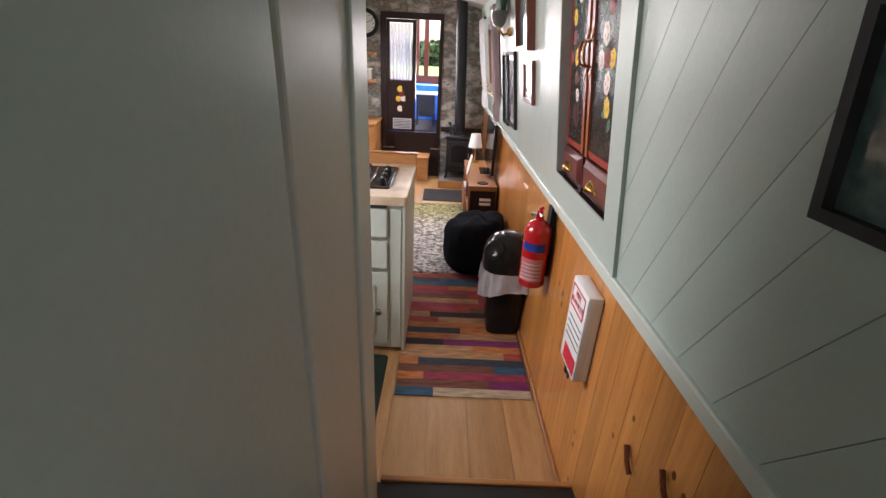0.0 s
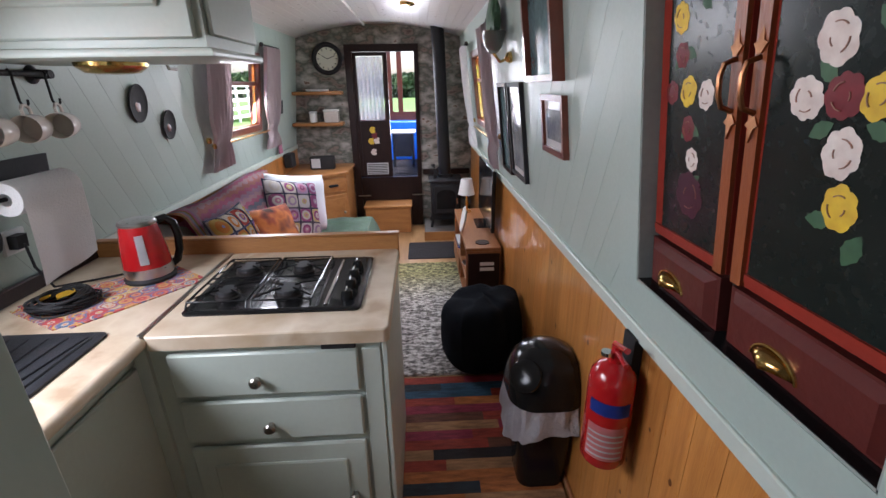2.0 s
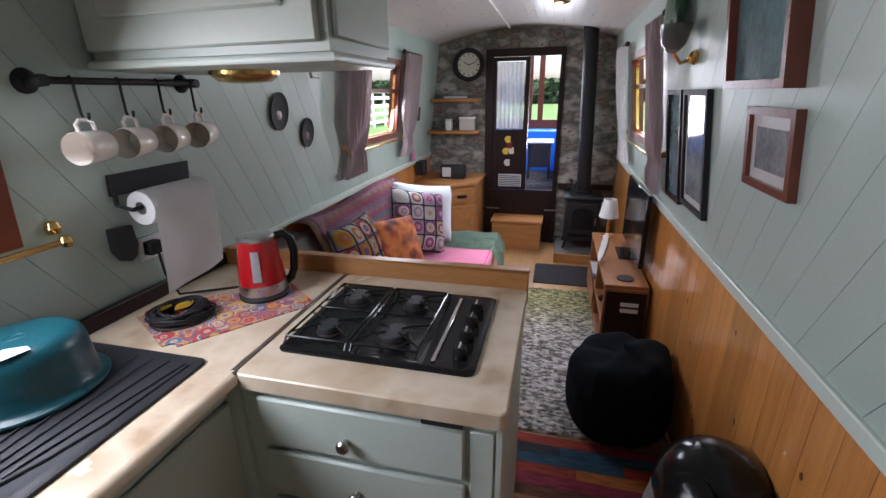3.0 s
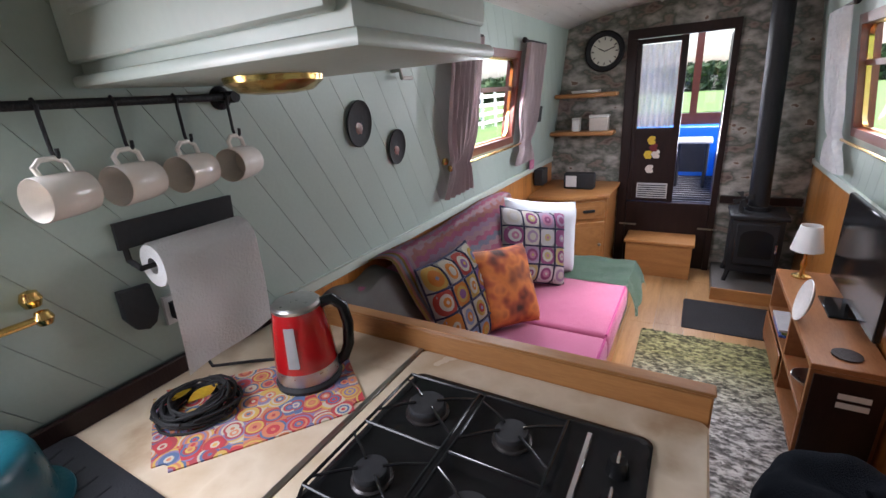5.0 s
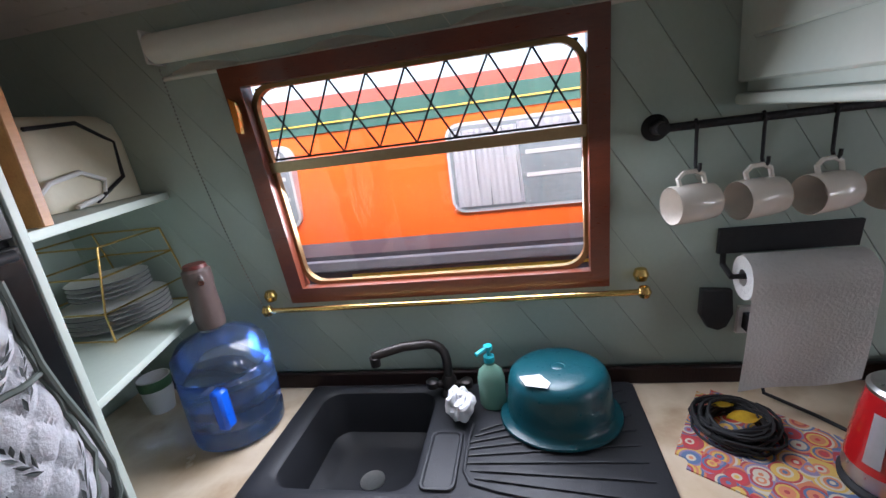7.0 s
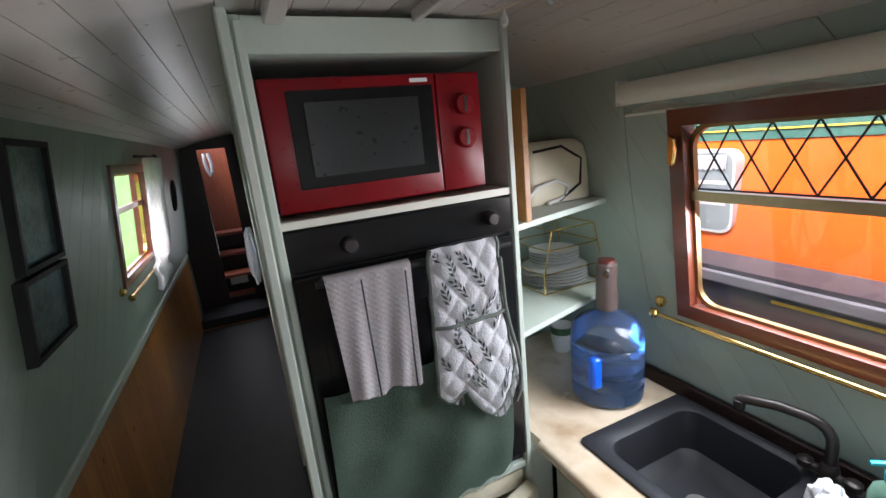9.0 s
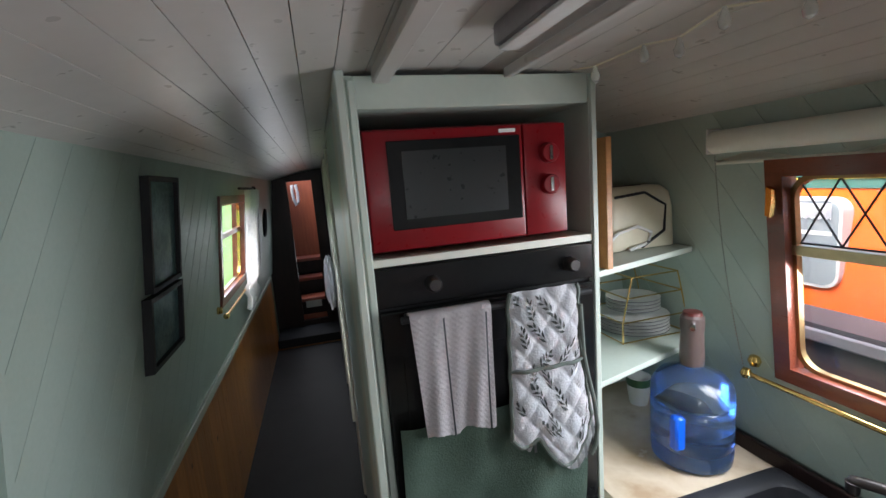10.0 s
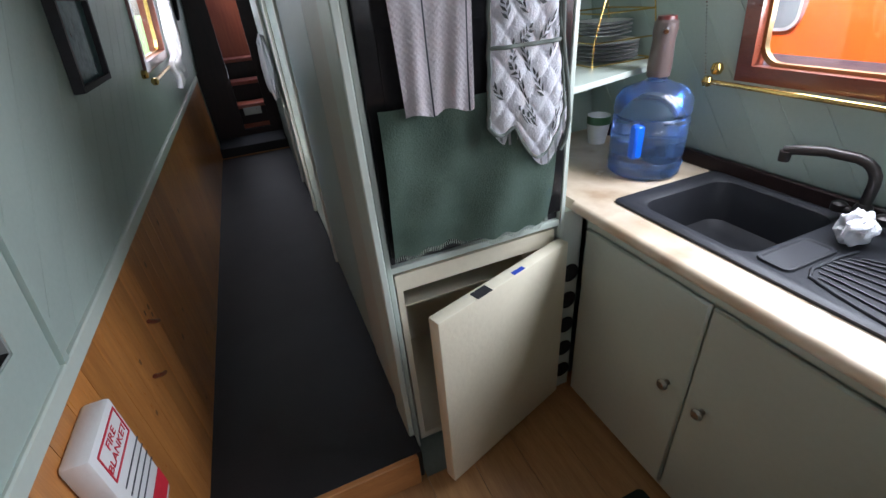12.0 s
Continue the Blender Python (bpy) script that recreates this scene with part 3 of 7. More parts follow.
# drawer unit of the peninsula
dc = thing("drawer_cabinet", "pale sage drawer cabinet under the peninsula worktop", "cabinet", (-0.05, 3.05, 0))
bm = bmesh.new()
box(bm, -0.40, 0.275, 2.752, 3.385, 0.02, TOPZ - 0.04)
part("body", bm, CABINET, dc, smooth=False)
part("end_panel", B(0.2755, 0.292, 2.745, 3.39, 0.0, TOPZ - 0.04, bevel=0.003), CABINET, dc)
part("pilaster", B(0.215, 0.272, 2.742, 2.7515, 0.03, 0.83, bevel=0.003), CABINET, dc)
d1 = rough_front(dc, "y", 2.75, (-0.345, 0.205), 0.685, 0.835, -1, "drawer")
knob(d1, -0.096, 2.731, 0.745, "y", -1)
d2 = rough_front(dc, "y", 2.75, (-0.345, 0.205), 0.515, 0.665, -1, "drawer")
knob(d2, -0.08, 2.731, 0.575, "y", -1)
d3 = rough_front(dc, "y", 2.75, (-0.345, 0.205), 0.05, 0.49, -1, "door", raised=True)
knob(d3, 0.156, 2.731, 0.27, "y", -1)
part("latch", B(0.10, 0.20, 2.735, 2.7515, 0.835, 0.855, bevel=0.002), BLACKM, dc, "dark metal latch strip")

# sink unit
sc_ = thing("sink_cabinet", "pale sage base cabinet with two plain doors under the sink", "cabinet", (-0.7, 2.2, 0))
part("body", B(-0.955, -0.452, 1.73, 2.75, 0.0, TOPZ - 0.18), CABINET, sc_, smooth=False)
part("front_rail", B(-0.47, -0.452, 1.73, 2.75, TOPZ - 0.18, TOPZ - 0.04), CABINET, sc_, smooth=False)
for y0, y1, ky in ((1.745, 2.222, 2.165), (2.228, 2.74, 2.285)):
    d = rough_front(sc_, "x", -0.452, (y0, y1), 0.03, 0.80, 1, "door")
    knob(d, -0.433, ky, 0.47, "x", 1)
part("corner_filler", B(-0.4505, -0.3985, 2.738, 2.765, 0.0, 0.86), CABINET, sc_, smooth=False)
part("top_rail", B(-0.4515, -0.436, 1.745, 2.74, 0.81, 0.855, bevel=0.003), CABINET, sc_)

# worktops
bm = bmesh.new()
for r in ((-0.962, -0.40, 1.11, 1.80), (-0.962, -0.40, 2.32, 3.39), (-0.962, -0.93, 1.80, 2.32), (-0.53, -0.40, 1.80, 2.32)):
    box(bm, *r, TOPZ - 0.04, TOPZ)
bmesh.ops.remove_doubles(bm, verts=bm.verts[:], dist=1e-5)
wt = solo("worktop", bm, MARBLE, "beige marble-effect worktop along the galley window wall", "worktop", smooth=False)
part("edge", tube(bmesh.new(), [(-0.402, 1.72, TOPZ - 0.019), (-0.402, 2.73, TOPZ - 0.019)], 0.0195, 12), MARBLE, wt)
bm = loft(bmesh.new(), [rr(-0.0475, 3.06, 0.695, 0.66, 0.02, z) for z in (TOPZ - 0.045, TOPZ - 0.004)] + [rr(-0.0475, 3.06, 0.687, 0.652, 0.016, TOPZ)])
solo("worktop", bm, MARBLE, "beige marble-effect peninsula worktop around the hob", "worktop")
solo("worktop_strip", B(-0.408, -0.394, 2.735, 3.388, TOPZ - 0.002, TOPZ + 0.003, bevel=0.001), PEWTER, "dull metal strip joining two worktops", "strip")
solo("upstand", B(-0.962, -0.945, 1.11, 3.39, TOPZ, TOPZ + 0.05, bevel=0.003), DARKWOOD, "dark wooden upstand behind the worktop", "upstand")
lb = thing("ledge_board", "varnished wooden board along the back of the peninsula", "board", (-0.33, 3.405, 0.84))
part("board", B(-0.955, 0.302, 3.391, 3.425, 0.84, 0.962, bevel=0.004), PINE_H, lb)
part("cap", B(-0.955, 0.306, 3.3885, 3.429, 0.9625, 0.97, bevel=0.003), PINE_H, lb)
solo("partition", B(-0.955, 0.29, 3.391, 3.42, 0.0, 0.839), PINE_H, "wooden back of the peninsula facing the sofa", "panel", smooth=False)

# sink
sk = thing("sink", "dark grey composite inset sink with a ribbed drainer", "sink", (-0.72, 2.27, TOPZ))
cx, cy, w, l = -0.72, 2.273, 0.45, 0.975
bcx, bcy, bw, bl = -0.728, 2.025, 0.385, 0.375
bm = bmesh.new()
outer = [rr(cx, cy, w, l, 0.02, z) for z in (TOPZ, TOPZ + 0.008)]
inner = [rr(bcx, bcy, bw, bl, 0.06, TOPZ + 0.010), rr(bcx, bcy, bw - 0.02, bl - 0.02, 0.055, TOPZ + 0.002), rr(bcx, bcy, bw - 0.05, bl - 0.05, 0.05, TOPZ - 0.13), rr(bcx, bcy, bw - 0.12, bl - 0.12, 0.04, TOPZ - 0.155)]
loft(bm, outer + [rr(cx, cy, w - 0.02, l - 0.02, 0.015, TOPZ + 0.012)] + inner, cap=(False, True))
part("basin", bm, GRANITE, sk)
part("strainer_tray", loft(bmesh.new(), [rr(-0.635, 2.262, 0.19, 0.085, 0.02, TOPZ + 0.0122), rr(-0.635, 2.262, 0.186, 0.081, 0.019, TOPZ + 0.0165), rr(-0.635, 2.262, 0.176, 0.071, 0.015, TOPZ + 0.0165), rr(-0.635, 2.262, 0.168, 0.063, 0.012, TOPZ + 0.0128)]), GRANITE, sk)
for k in range(8):
    f = k / 7
    xa, xb = -0.735 + 0.155 * f, -0.90 + 0.37 * f
    ya = 2.345 - 0.03 * math.sin(math.pi * f)
    part("drainer_rib", tube(bmesh.new(), [(xa + (xb - xa) * t, ya + (2.725 - ya) * t, TOPZ + 0.0115 + (0.002 if 0 < t < 1 else 0)) for t in (0, 0.1, 0.5, 0.9, 1)], 0.0026, 6), GRANITE, sk)
part("drainer_lip", tube(bmesh.new(), [(-0.76, 2.325, TOPZ + 0.0125), (-0.70, 2.318, TOPZ + 0.0125), (-0.60, 2.318, TOPZ + 0.0125), (-0.565, 2.335, TOPZ + 0.0125), (-0.545, 2.40, TOPZ + 0.0125), (-0.525, 2.50, TOPZ + 0.0125), (-0.518, 2.72, TOPZ + 0.0125)], 0.0045, 6), GRANITE, sk)
part("drain", lathe(bmesh.new(), [(0, 0), (0.035, 0), (0.035, 0.004), (0.02, 0.002), (0, 0.003)], bcx, bcy, TOPZ - 0.155), STEEL, sk)
TX, TY, TZ = -0.895, 2.245, TOPZ + 0.012
tp = thing("tap", "dark gunmetal mixer tap with a curved spout", "tap", (TX, TY, TZ))
GUNMETAL = mat("gunmetal", (0.05, 0.044, 0.042), (0.035, 0.03, 0.03), 0.32, metal=0.5)
part("base", lathe(bmesh.new(), [(0, 0), (0.03, 0), (0.028, 0.01), (0.021, 0.018), (0.021, 0.05), (0.016, 0.062), (0, 0.064)], TX, TY, TZ), GUNMETAL, tp)
pts = [(TX, TY, TZ + 0.05), (TX, TY, TZ + 0.115)] + [(TX + 0.02 * (1 - math.cos(radians(a))), TY - 0.055 * (1 - math.cos(radians(a))), TZ + 0.115 + 0.06 * math.sin(radians(a))) for a in (20, 40, 60, 80)] + [(TX + 0.035, TY - 0.11, TZ + 0.178), (TX + 0.055, TY - 0.17, TZ + 0.17), (TX + 0.062, TY - 0.195, TZ + 0.163)]
spt = part("spout", tube(bmesh.new(), pts, 0.0135, 14), GUNMETAL, tp)
part("nozzle", lathe(bmesh.new(), [(0, -0.02), (0.014, -0.02), (0.016, 0.008), (0, 0.012)], TX + 0.062, TY - 0.19, TZ + 0.155, 16), GUNMETAL, spt)
for sgn in (-1, 1):
    lv = part("lever", tube(bmesh.new(), [(TX, TY, TZ + 0.03), (TX + 0.004, TY + sgn * 0.045, TZ + 0.034)], 0.011, 10), GUNMETAL, tp)
    part("cap", lathe(bmesh.new(), [(0, -0.012), (0.018, -0.01), (0.019, 0.008), (0.012, 0.014), (0, 0.015)], TX + 0.004, TY + sgn * 0.05, TZ + 0.036, 14), GUNMETAL, lv)

# washing-up bowl, soap, cloth
wb = thing("washing_up_bowl", "teal plastic washing-up bowl turned upside down on the drainer", "bowl", (-0.74, 2.545, TOPZ + 0.017))
prof = [(0.178, 0), (0.186, 0.003), (0.184, 0.008), (0.168, 0.013), (0.16, 0.02), (0.157, 0.05), (0.152, 0.105), (0.144, 0.126), (0.126, 0.138), (0.10, 0.142), (0.022, 0.142), (0.02, 0.1405), (0.016, 0.142), (0, 0.142)]
bm = lathe(bmesh.new(), prof, -0.795, 2.55, TOPZ + 0.017, 48, 0.76, 0.83)
part("shell", bm, TEAL, wb)
part("label", prism(bmesh.new(), [(-0.75, 2.455), (-0.712, 2.47), (-0.70, 2.52), (-0.722, 2.528), (-0.757, 2.505)], "z", TOPZ + 0.1592, TOPZ + 0.1602), PAPER, wb, "torn white paper label", smooth=False)
sp = thing("soap_bottle", "clear pump bottle of pale green soap with a turquoise top", "bottle", (-0.838, 2.375, TOPZ + 0.012))
part("bottle", lathe(bmesh.new(), [(0, 0), (0.03, 0), (0.034, 0.01), (0.034, 0.09), (0.028, 0.115), (0.012, 0.13), (0.012, 0.14), (0, 0.14)], -0.838, 2.375, TOPZ + 0.012, 20, 0.8, 1.1), mat("pale_green_soap", (0.35, 0.62, 0.5), (0.3, 0.56, 0.45), 0.15, trans=0.4), sp)
bm = lathe(bmesh.new(), [(0, 0.14), (0.015, 0.14), (0.015, 0.155), (0.005, 0.157), (0.005, 0.175), (0.012, 0.176), (0.012, 0.186), (0, 0.187)], -0.838, 2.375, TOPZ + 0.012, 14)
tube(bm, [(-0.838, 2.375, TOPZ + 0.194), (-0.805, 2.345, TOPZ + 0.19)], 0.006)
part("pump", bm, mat("turquoise_plastic", (0.02, 0.42, 0.5), rough=0.3), sp)
cl = thing("dishcloth", "rolled white dishcloth by the tap", "cloth", (-0.80, 2.33, TOPZ + 0.012))
part("cloth", blob(bmesh.new(), -0.785, 2.29, TOPZ + 0.056, 0.042, 0.036, 0.043, wob=0.4, freq=2.6, n=40, seed=3), WHITETEX, cl)
part("fold", tube(bmesh.new(), [(-0.762 + 0.022 * math.cos(a * 0.5) * (1 - a * 0.05), 2.30 + 0.02 * math.sin(a * 0.5), TOPZ + 0.07 + 0.003 * a) for a in range(9)], 0.009, 8), WHITETEX, cl)

# water bottle
jg = thing("water_bottle", "large blue plastic water bottle, half full, with a pump", "bottle", (-0.765, 1.635, TOPZ))
jx, jy = -0.765, 1.635
body = [(0, 0.002), (0.108, 0.0), (0.122, 0.012), (0.125, 0.05), (0.119, 0.062), (0.125, 0.075), (0.125, 0.20), (0.118, 0.21), (0.125, 0.22), (0.122, 0.262), (0.1, 0.292), (0.05, 0.312), (0.03, 0.32), (0.028, 0.36)]
part("body", lathe(bmesh.new(), body, jx, jy, TOPZ, 36), BLUEPL, jg)
part("water", lathe(bmesh.new(), [(0, 0.006), (0.106, 0.006), (0.116, 0.016), (0.116, 0.13), (0, 0.13)], jx, jy, TOPZ, 32), mat("blue_tinted_water", (0.3, 0.52, 0.95), rough=0.03, trans=0.95, bump=0), jg)
part("handle", B(jx + 0.09, jx + 0.132, jy + 0.04, jy + 0.075, TOPZ + 0.085, TOPZ + 0.20, bevel=0.008), mat("solid_blue_plastic", (0.01, 0.12, 0.75), rough=0.3), jg, "solid blue moulded grip")
part("pump", lathe(bmesh.new(), [(0, 0.33), (0.036, 0.33), (0.038, 0.36), (0.034, 0.44), (0.037, 0.46), (0.036, 0.49), (0.03, 0.497)], jx, jy, TOPZ, 20), mat("brown_grey_plastic", (0.1, 0.07, 0.065), (0.08, 0.055, 0.05), 0.35), jg)
part("button", lathe(bmesh.new(), [(0, 0.495), (0.03, 0.495), (0.028, 0.507), (0, 0.509)], jx, jy, TOPZ, 20), MAROON, jg, "dark red cap")
part("nozzle", tube(bmesh.new(), [(jx + 0.02, jy + 0.025, TOPZ + 0.475), (jx + 0.045, jy + 0.045, TOPZ + 0.468)], 0.008), CHROME, jg)

# mat, trivet, kettle
MATX, MATY = -0.655, 3.02
mt = bmesh.new()
pts = [(-0.65, 2.775), (-0.93, 2.93), (-0.60, 3.29), (-0.385, 3.125)]
ctr = Vector((sum(p[0] for p in pts) / 4, sum(p[1] for p in pts) / 4))
prism(mt, pts, "z", TOPZ, TOPZ + 0.004)
bmesh.ops.bevel(mt, geom=[e for e in mt.edges if abs(e.verts[0].co.z - e.verts[1].co.z) > 0.002], offset=0.03, segments=5, affect="EDGES")
solo("worktop_mat", mt, rings_mat("circle_print", [(0.5, 0.05, 0.06), (0.6, 0.22, 0.12), (0.1, 0.16, 0.3), (0.55, 0.5, 0.4), (0.4, 0.06, 0.07), (0.55, 0.2, 0.1), (0.25, 0.2, 0.35), (0.6, 0.4, 0.1)], 23.0, 9.0), "colourful worktop mat printed with concentric circles", "mat")
tv = thing("trivet", "nest of dark twigs shaped into a dish with a yellow leaf", "trivet", (-0.755, 2.945, TOPZ + 0.004))
rnd = random.Random(8)
for k in range(26):
    rad, h, tilt, ph = rnd.uniform(0.05, 0.098), rnd.uniform(0.006, 0.03), rnd.uniform(-0.02, 0.02), rnd.uniform(0, 6)
    part("twig", tube(bmesh.new(), [(-0.755 + (rad + 0.006 * math.sin(3 * a + ph)) * math.cos(a), 2.945 + (rad + 0.006 * math.cos(2 * a + ph)) * math.sin(a), max(TOPZ + 0.008, TOPZ + 0.006 + h + tilt * math.sin(a + ph))) for a in [0.35 * i + ph for i in range(18)]], 0.0035, 5), BLACKM, tv)
def leaf_f(u, v):
    return (-0.755 + 0.024 * (v - 0.5) * 2 * math.sin(math.pi * u), 2.925 + 0.075 * u, TOPZ + 0.034 + 0.01 * abs(v - 0.5))
part("leaf", sheet(bmesh.new(), leaf_f, 8, 4, 0.002), YELLOW, tv, "yellow leaf")
part("leaf", sheet(bmesh.new(), lambda u, v: (-0.80 + 0.012 * (v - 0.5) * 2 * math.sin(math.pi * u), 2.91 + 0.05 * u, TOPZ + 0.034 + 0.01 * abs(v - 0.5)), 8, 4, 0.002), YELLOW, tv, "ochre leaf")

kx, ky = -0.60, 3.155
kt = thing("kettle", "red electric kettle with a black handle and steel base", "kettle", (kx, ky, TOPZ + 0.004))
part("base", lathe(bmesh.new(), [(0, 0), (0.082, 0), (0.084, 0.01), (0.078, 0.018), (0, 0.019)], kx, ky, TOPZ + 0.004, 32), BLACKM, kt)
part("steel_band", lathe(bmesh.new(), [(0.077, 0.019), (0.079, 0.03), (0.0775, 0.055)], kx, ky, TOPZ + 0.004, 32), STEEL, kt, "brushed steel band")
part("body", lathe(bmesh.new(), [(0.0775, 0.055), (0.074, 0.10), (0.066, 0.165), (0.06, 0.20), (0.058, 0.208)], kx, ky, TOPZ + 0.004, 32), RED, kt)
part("lid", lathe(bmesh.new(), [(0.06, 0.206), (0.061, 0.214), (0.055, 0.22), (0.02, 0.224), (0, 0.225)], kx, ky, TOPZ + 0.004, 32), STEEL, kt, "steel lid")
dirx, diry = 0.75, 0.66
hp = []
for rad, h in ((0.055, 0.205), (0.085, 0.212), (0.108, 0.19), (0.116, 0.14), (0.11, 0.08), (0.095, 0.045), (0.076, 0.035)):
    hp.append((kx + dirx * rad, ky + diry * rad, TOPZ + 0.004 + h))
part("handle", tube(bmesh.new(), hp, 0.0145, 10), BLACK, kt, "black loop handle")
gx, gy = 0.45, -0.89
bm = bmesh.new()
def gauge(u, v):
    r = 0.0775 - 0.0135 * ((0.075 + 0.1 * u) - 0.055) / 0.145
    a = math.atan2(gy, gx) + (v - 0.5) * 0.36
    return (kx + (r + 0.003) * math.cos(a), ky + (r + 0.003) * math.sin(a), TOPZ + 0.004 + 0.075 + 0.105 * u)
part("water_gauge", sheet(bm, gauge, 10, 6, 0.003), mat("frosted_gauge", (0.6, 0.6, 0.62), rough=0.3), kt, "frosted water gauge")
sx_, sy_ = -0.4, 0.916
part("spout", prism(bmesh.new(), [(kx + sx_ * 0.045 + sy_ * 0.02, ky + sy_ * 0.045 - sx_ * 0.02), (kx + sx_ * 0.095, ky + sy_ * 0.095), (kx + sx_ * 0.045 - sy_ * 0.02, ky + sy_ * 0.045 + sx_ * 0.02)], "z", TOPZ + 0.165, TOPZ + 0.208, bevel=0.004), RED, kt)
part("cord", tube(bmesh.new(), [(kx - 0.07, ky + 0.02, TOPZ + 0.012), (-0.72, 3.19, TOPZ + 0.006), (-0.80, 3.14, TOPZ + 0.006), (-0.87, 3.06, TOPZ + 0.02), (-0.90, 3.05, TOPZ + 0.10), (-0.905, 3.05, TOPZ + 0.185)], 0.0045, 6), BLACKM, kt)
sk2 = solo("socket", sloped(bmesh.new(), -1, 3.02, 3.10, 1.05, 1.13, 0.0, 0.012), PLASTIC, "white wall socket behind the paper towel", "socket")
pl = solo("plug", sloped(bmesh.new(), -1, 3.03, 3.07, 1.07, 1.115, 0.013, 0.045), BLACKM, "black mains plug in the wall socket", "plug")
bm = prism(bmesh.new(), [(2.925, 1.19), (2.995, 1.185), (3.0, 1.12), (2.985, 1.085), (2.965, 1.075), (2.94, 1.085), (2.922, 1.12)], "x", -0.945, -0.915, bevel=0.006)
solo("wall_hook_plate", bm, BLACKM, "black plastic fitting on the galley wall", "fitting")

# paper towel
ph = thing("paper_towel_holder", "black wall holder with a white paper towel roll", "paper towel", (-0.9, 3.11, 1.24))
part("back_plate", sloped(bmesh.new(), -1, 2.955, 3.255, 1.285, 1.35, 0.0, 0.012), BLACKM, ph, smooth=False)
part("arm", tube(bmesh.new(), [(-0.925, 2.97, 1.31), (-0.925, 2.97, 1.255), (-0.865, 2.965, 1.245), (-0.865, 3.0, 1.245)], 0.007), BLACKM, ph)
rl = bmesh.new()
lathe(rl, [(0.02, 0), (0.052, 0), (0.053, 0.005), (0.053, 0.235), (0.052, 0.24), (0.02, 0.24), (0.02, 0)], 0, 0, 0, 36)
rl.transform(Matrix.Translation((-0.855, 2.985, 1.245)) @ Matrix.Rotation(radians(-90), 4, "X"))
part("roll", rl, PAPER, ph)
def hang(u, v):
    y = 2.985 + 0.24 * u - 0.01 * v + 0.02 * v * u
    if v < 0.3:
        a = radians(110 - 110 * v / 0.3)
        return (-0.855 + 0.056 * math.cos(a), y, 1.245 + 0.056 * math.sin(a))
    k = (v - 0.3) / 0.7
    return (-0.799 - 0.02 * k + 0.006 * math.sin(u * 7 + k * 3) * k, y, 1.245 - (0.255 + 0.03 * (1 - u)) * k)
part("sheet", sheet(bmesh.new(), hang, 14, 20, 0.0012), PAPER, ph)

# mug rail with hanging mugs
mr = thing("mug_rail", "black iron rail with hooks on the galley wall", "rail", (-0.86, 3.04, 1.60))
part("bar", tube(bmesh.new(), [(-0.835, 2.79, 1.607), (-0.835, 3.29, 1.607)], 0.009, 10), IRON, mr)
for y in (2.80, 3.275):
    bm = lathe(bmesh.new(), [(0, 0), (0.03, 0), (0.03, 0.008), (0.016, 0.018), (0.014, 0.07), (0, 0.07)], 0, 0, 0, 20)
    bm.transform(Matrix.Translation((-0.895, y, 1.607)) @ Matrix.Rotation(radians(90), 4, "Y"))
    part("rosette", bm, IRON, mr)
for k in range(4):
    y = 2.865 + 0.128 * k
    pts = [(-0.835, y, 1.618), (-0.824, y, 1.607), (-0.828, y, 1.59), (-0.828, y, 1.525), (-0.822, y, 1.512), (-0.812, y, 1.51), (-0.804, y, 1.518), (-0.803, y, 1.53)]
    part("hook", tube(bmesh.new(), pts, 0.0038, 8), IRON, mr)


def mug(loc, turn):
    m = thing("mug", "cream glazed mug hanging from the rail", "mug", loc, turn, "mugs on the rail")
    part("cup", lathe(bmesh.new(), [(0, 0), (0.034, 0), (0.038, 0.004), (0.041, 0.03), (0.042, 0.095), (0.0405, 0.098), (0.039, 0.095), (0.038, 0.01), (0, 0.008)], 0, 0, -0.05, 32), CERAMIC, m, local=True)
    part("handle", tube(bmesh.new(), [(0.041, 0, 0.028), (0.057, 0, 0.033), (0.068, 0, 0.02), (0.069, 0, -0.005), (0.06, 0, -0.024), (0.039, 0, -0.03)], 0.0052, 8), CERAMIC, m, local=True)
    return m


# handle up, mouth towards the stern
hangm = Matrix.Rotation(radians(90), 4, "X") @ Matrix.Rotation(radians(90), 4, "Z")
first = mug((-0.808, 2.853, 1.445), Matrix.Rotation(radians(16), 4, "Z") @ hangm)
for k in range(1, 4):
    copy_thing(first, Matrix.Translation((-0.808, 2.853 + 0.128 * k, 1.445)) @ Matrix.Rotation(radians(16 + 2 * k), 4, "Z") @ hangm)

# overhead cabinet
oc = thing("overhead_cabinet", "pale sage overhead cabinet above the peninsula", "cabinet", (-0.5, 3.15, 1.65))
part("body", B(-0.87, -0.165, 2.975, 3.345, 1.66, 2.10), CABINET, oc, smooth=False)
part("cornice", prism(bmesh.new(), [(-0.875, 2.955), (-0.145, 2.955), (-0.145, 3.36), (-0.875, 3.36)], "z", 1.635, 1.659, bevel=0.008), CABINET, oc)
d = part("door", B(-0.865, -0.185, 2.952, 2.9745, 1.68, 2.09, bevel=0.005), CABINET, oc)
part("raised_panel", B(-0.79, -0.26, 2.940, 2.9515, 1.755, 2.06, bevel=0.007), CABINET, d)
part("side_panel", B(-0.1645, -0.15, 2.99, 3.335, 1.69, 2.08, bevel=0.005), CABINET, oc)
ul = thing("cabinet_light", "round brass under-cabinet light", "lamp", (-0.56, 3.18, 1.61))
part("ring", lathe(bmesh.new(), [(0.04, -0.034), (0.075, -0.03), (0.098, -0.012), (0.1, -0.001)], -0.56, 3.18, 1.635, 32), BRASS, ul)
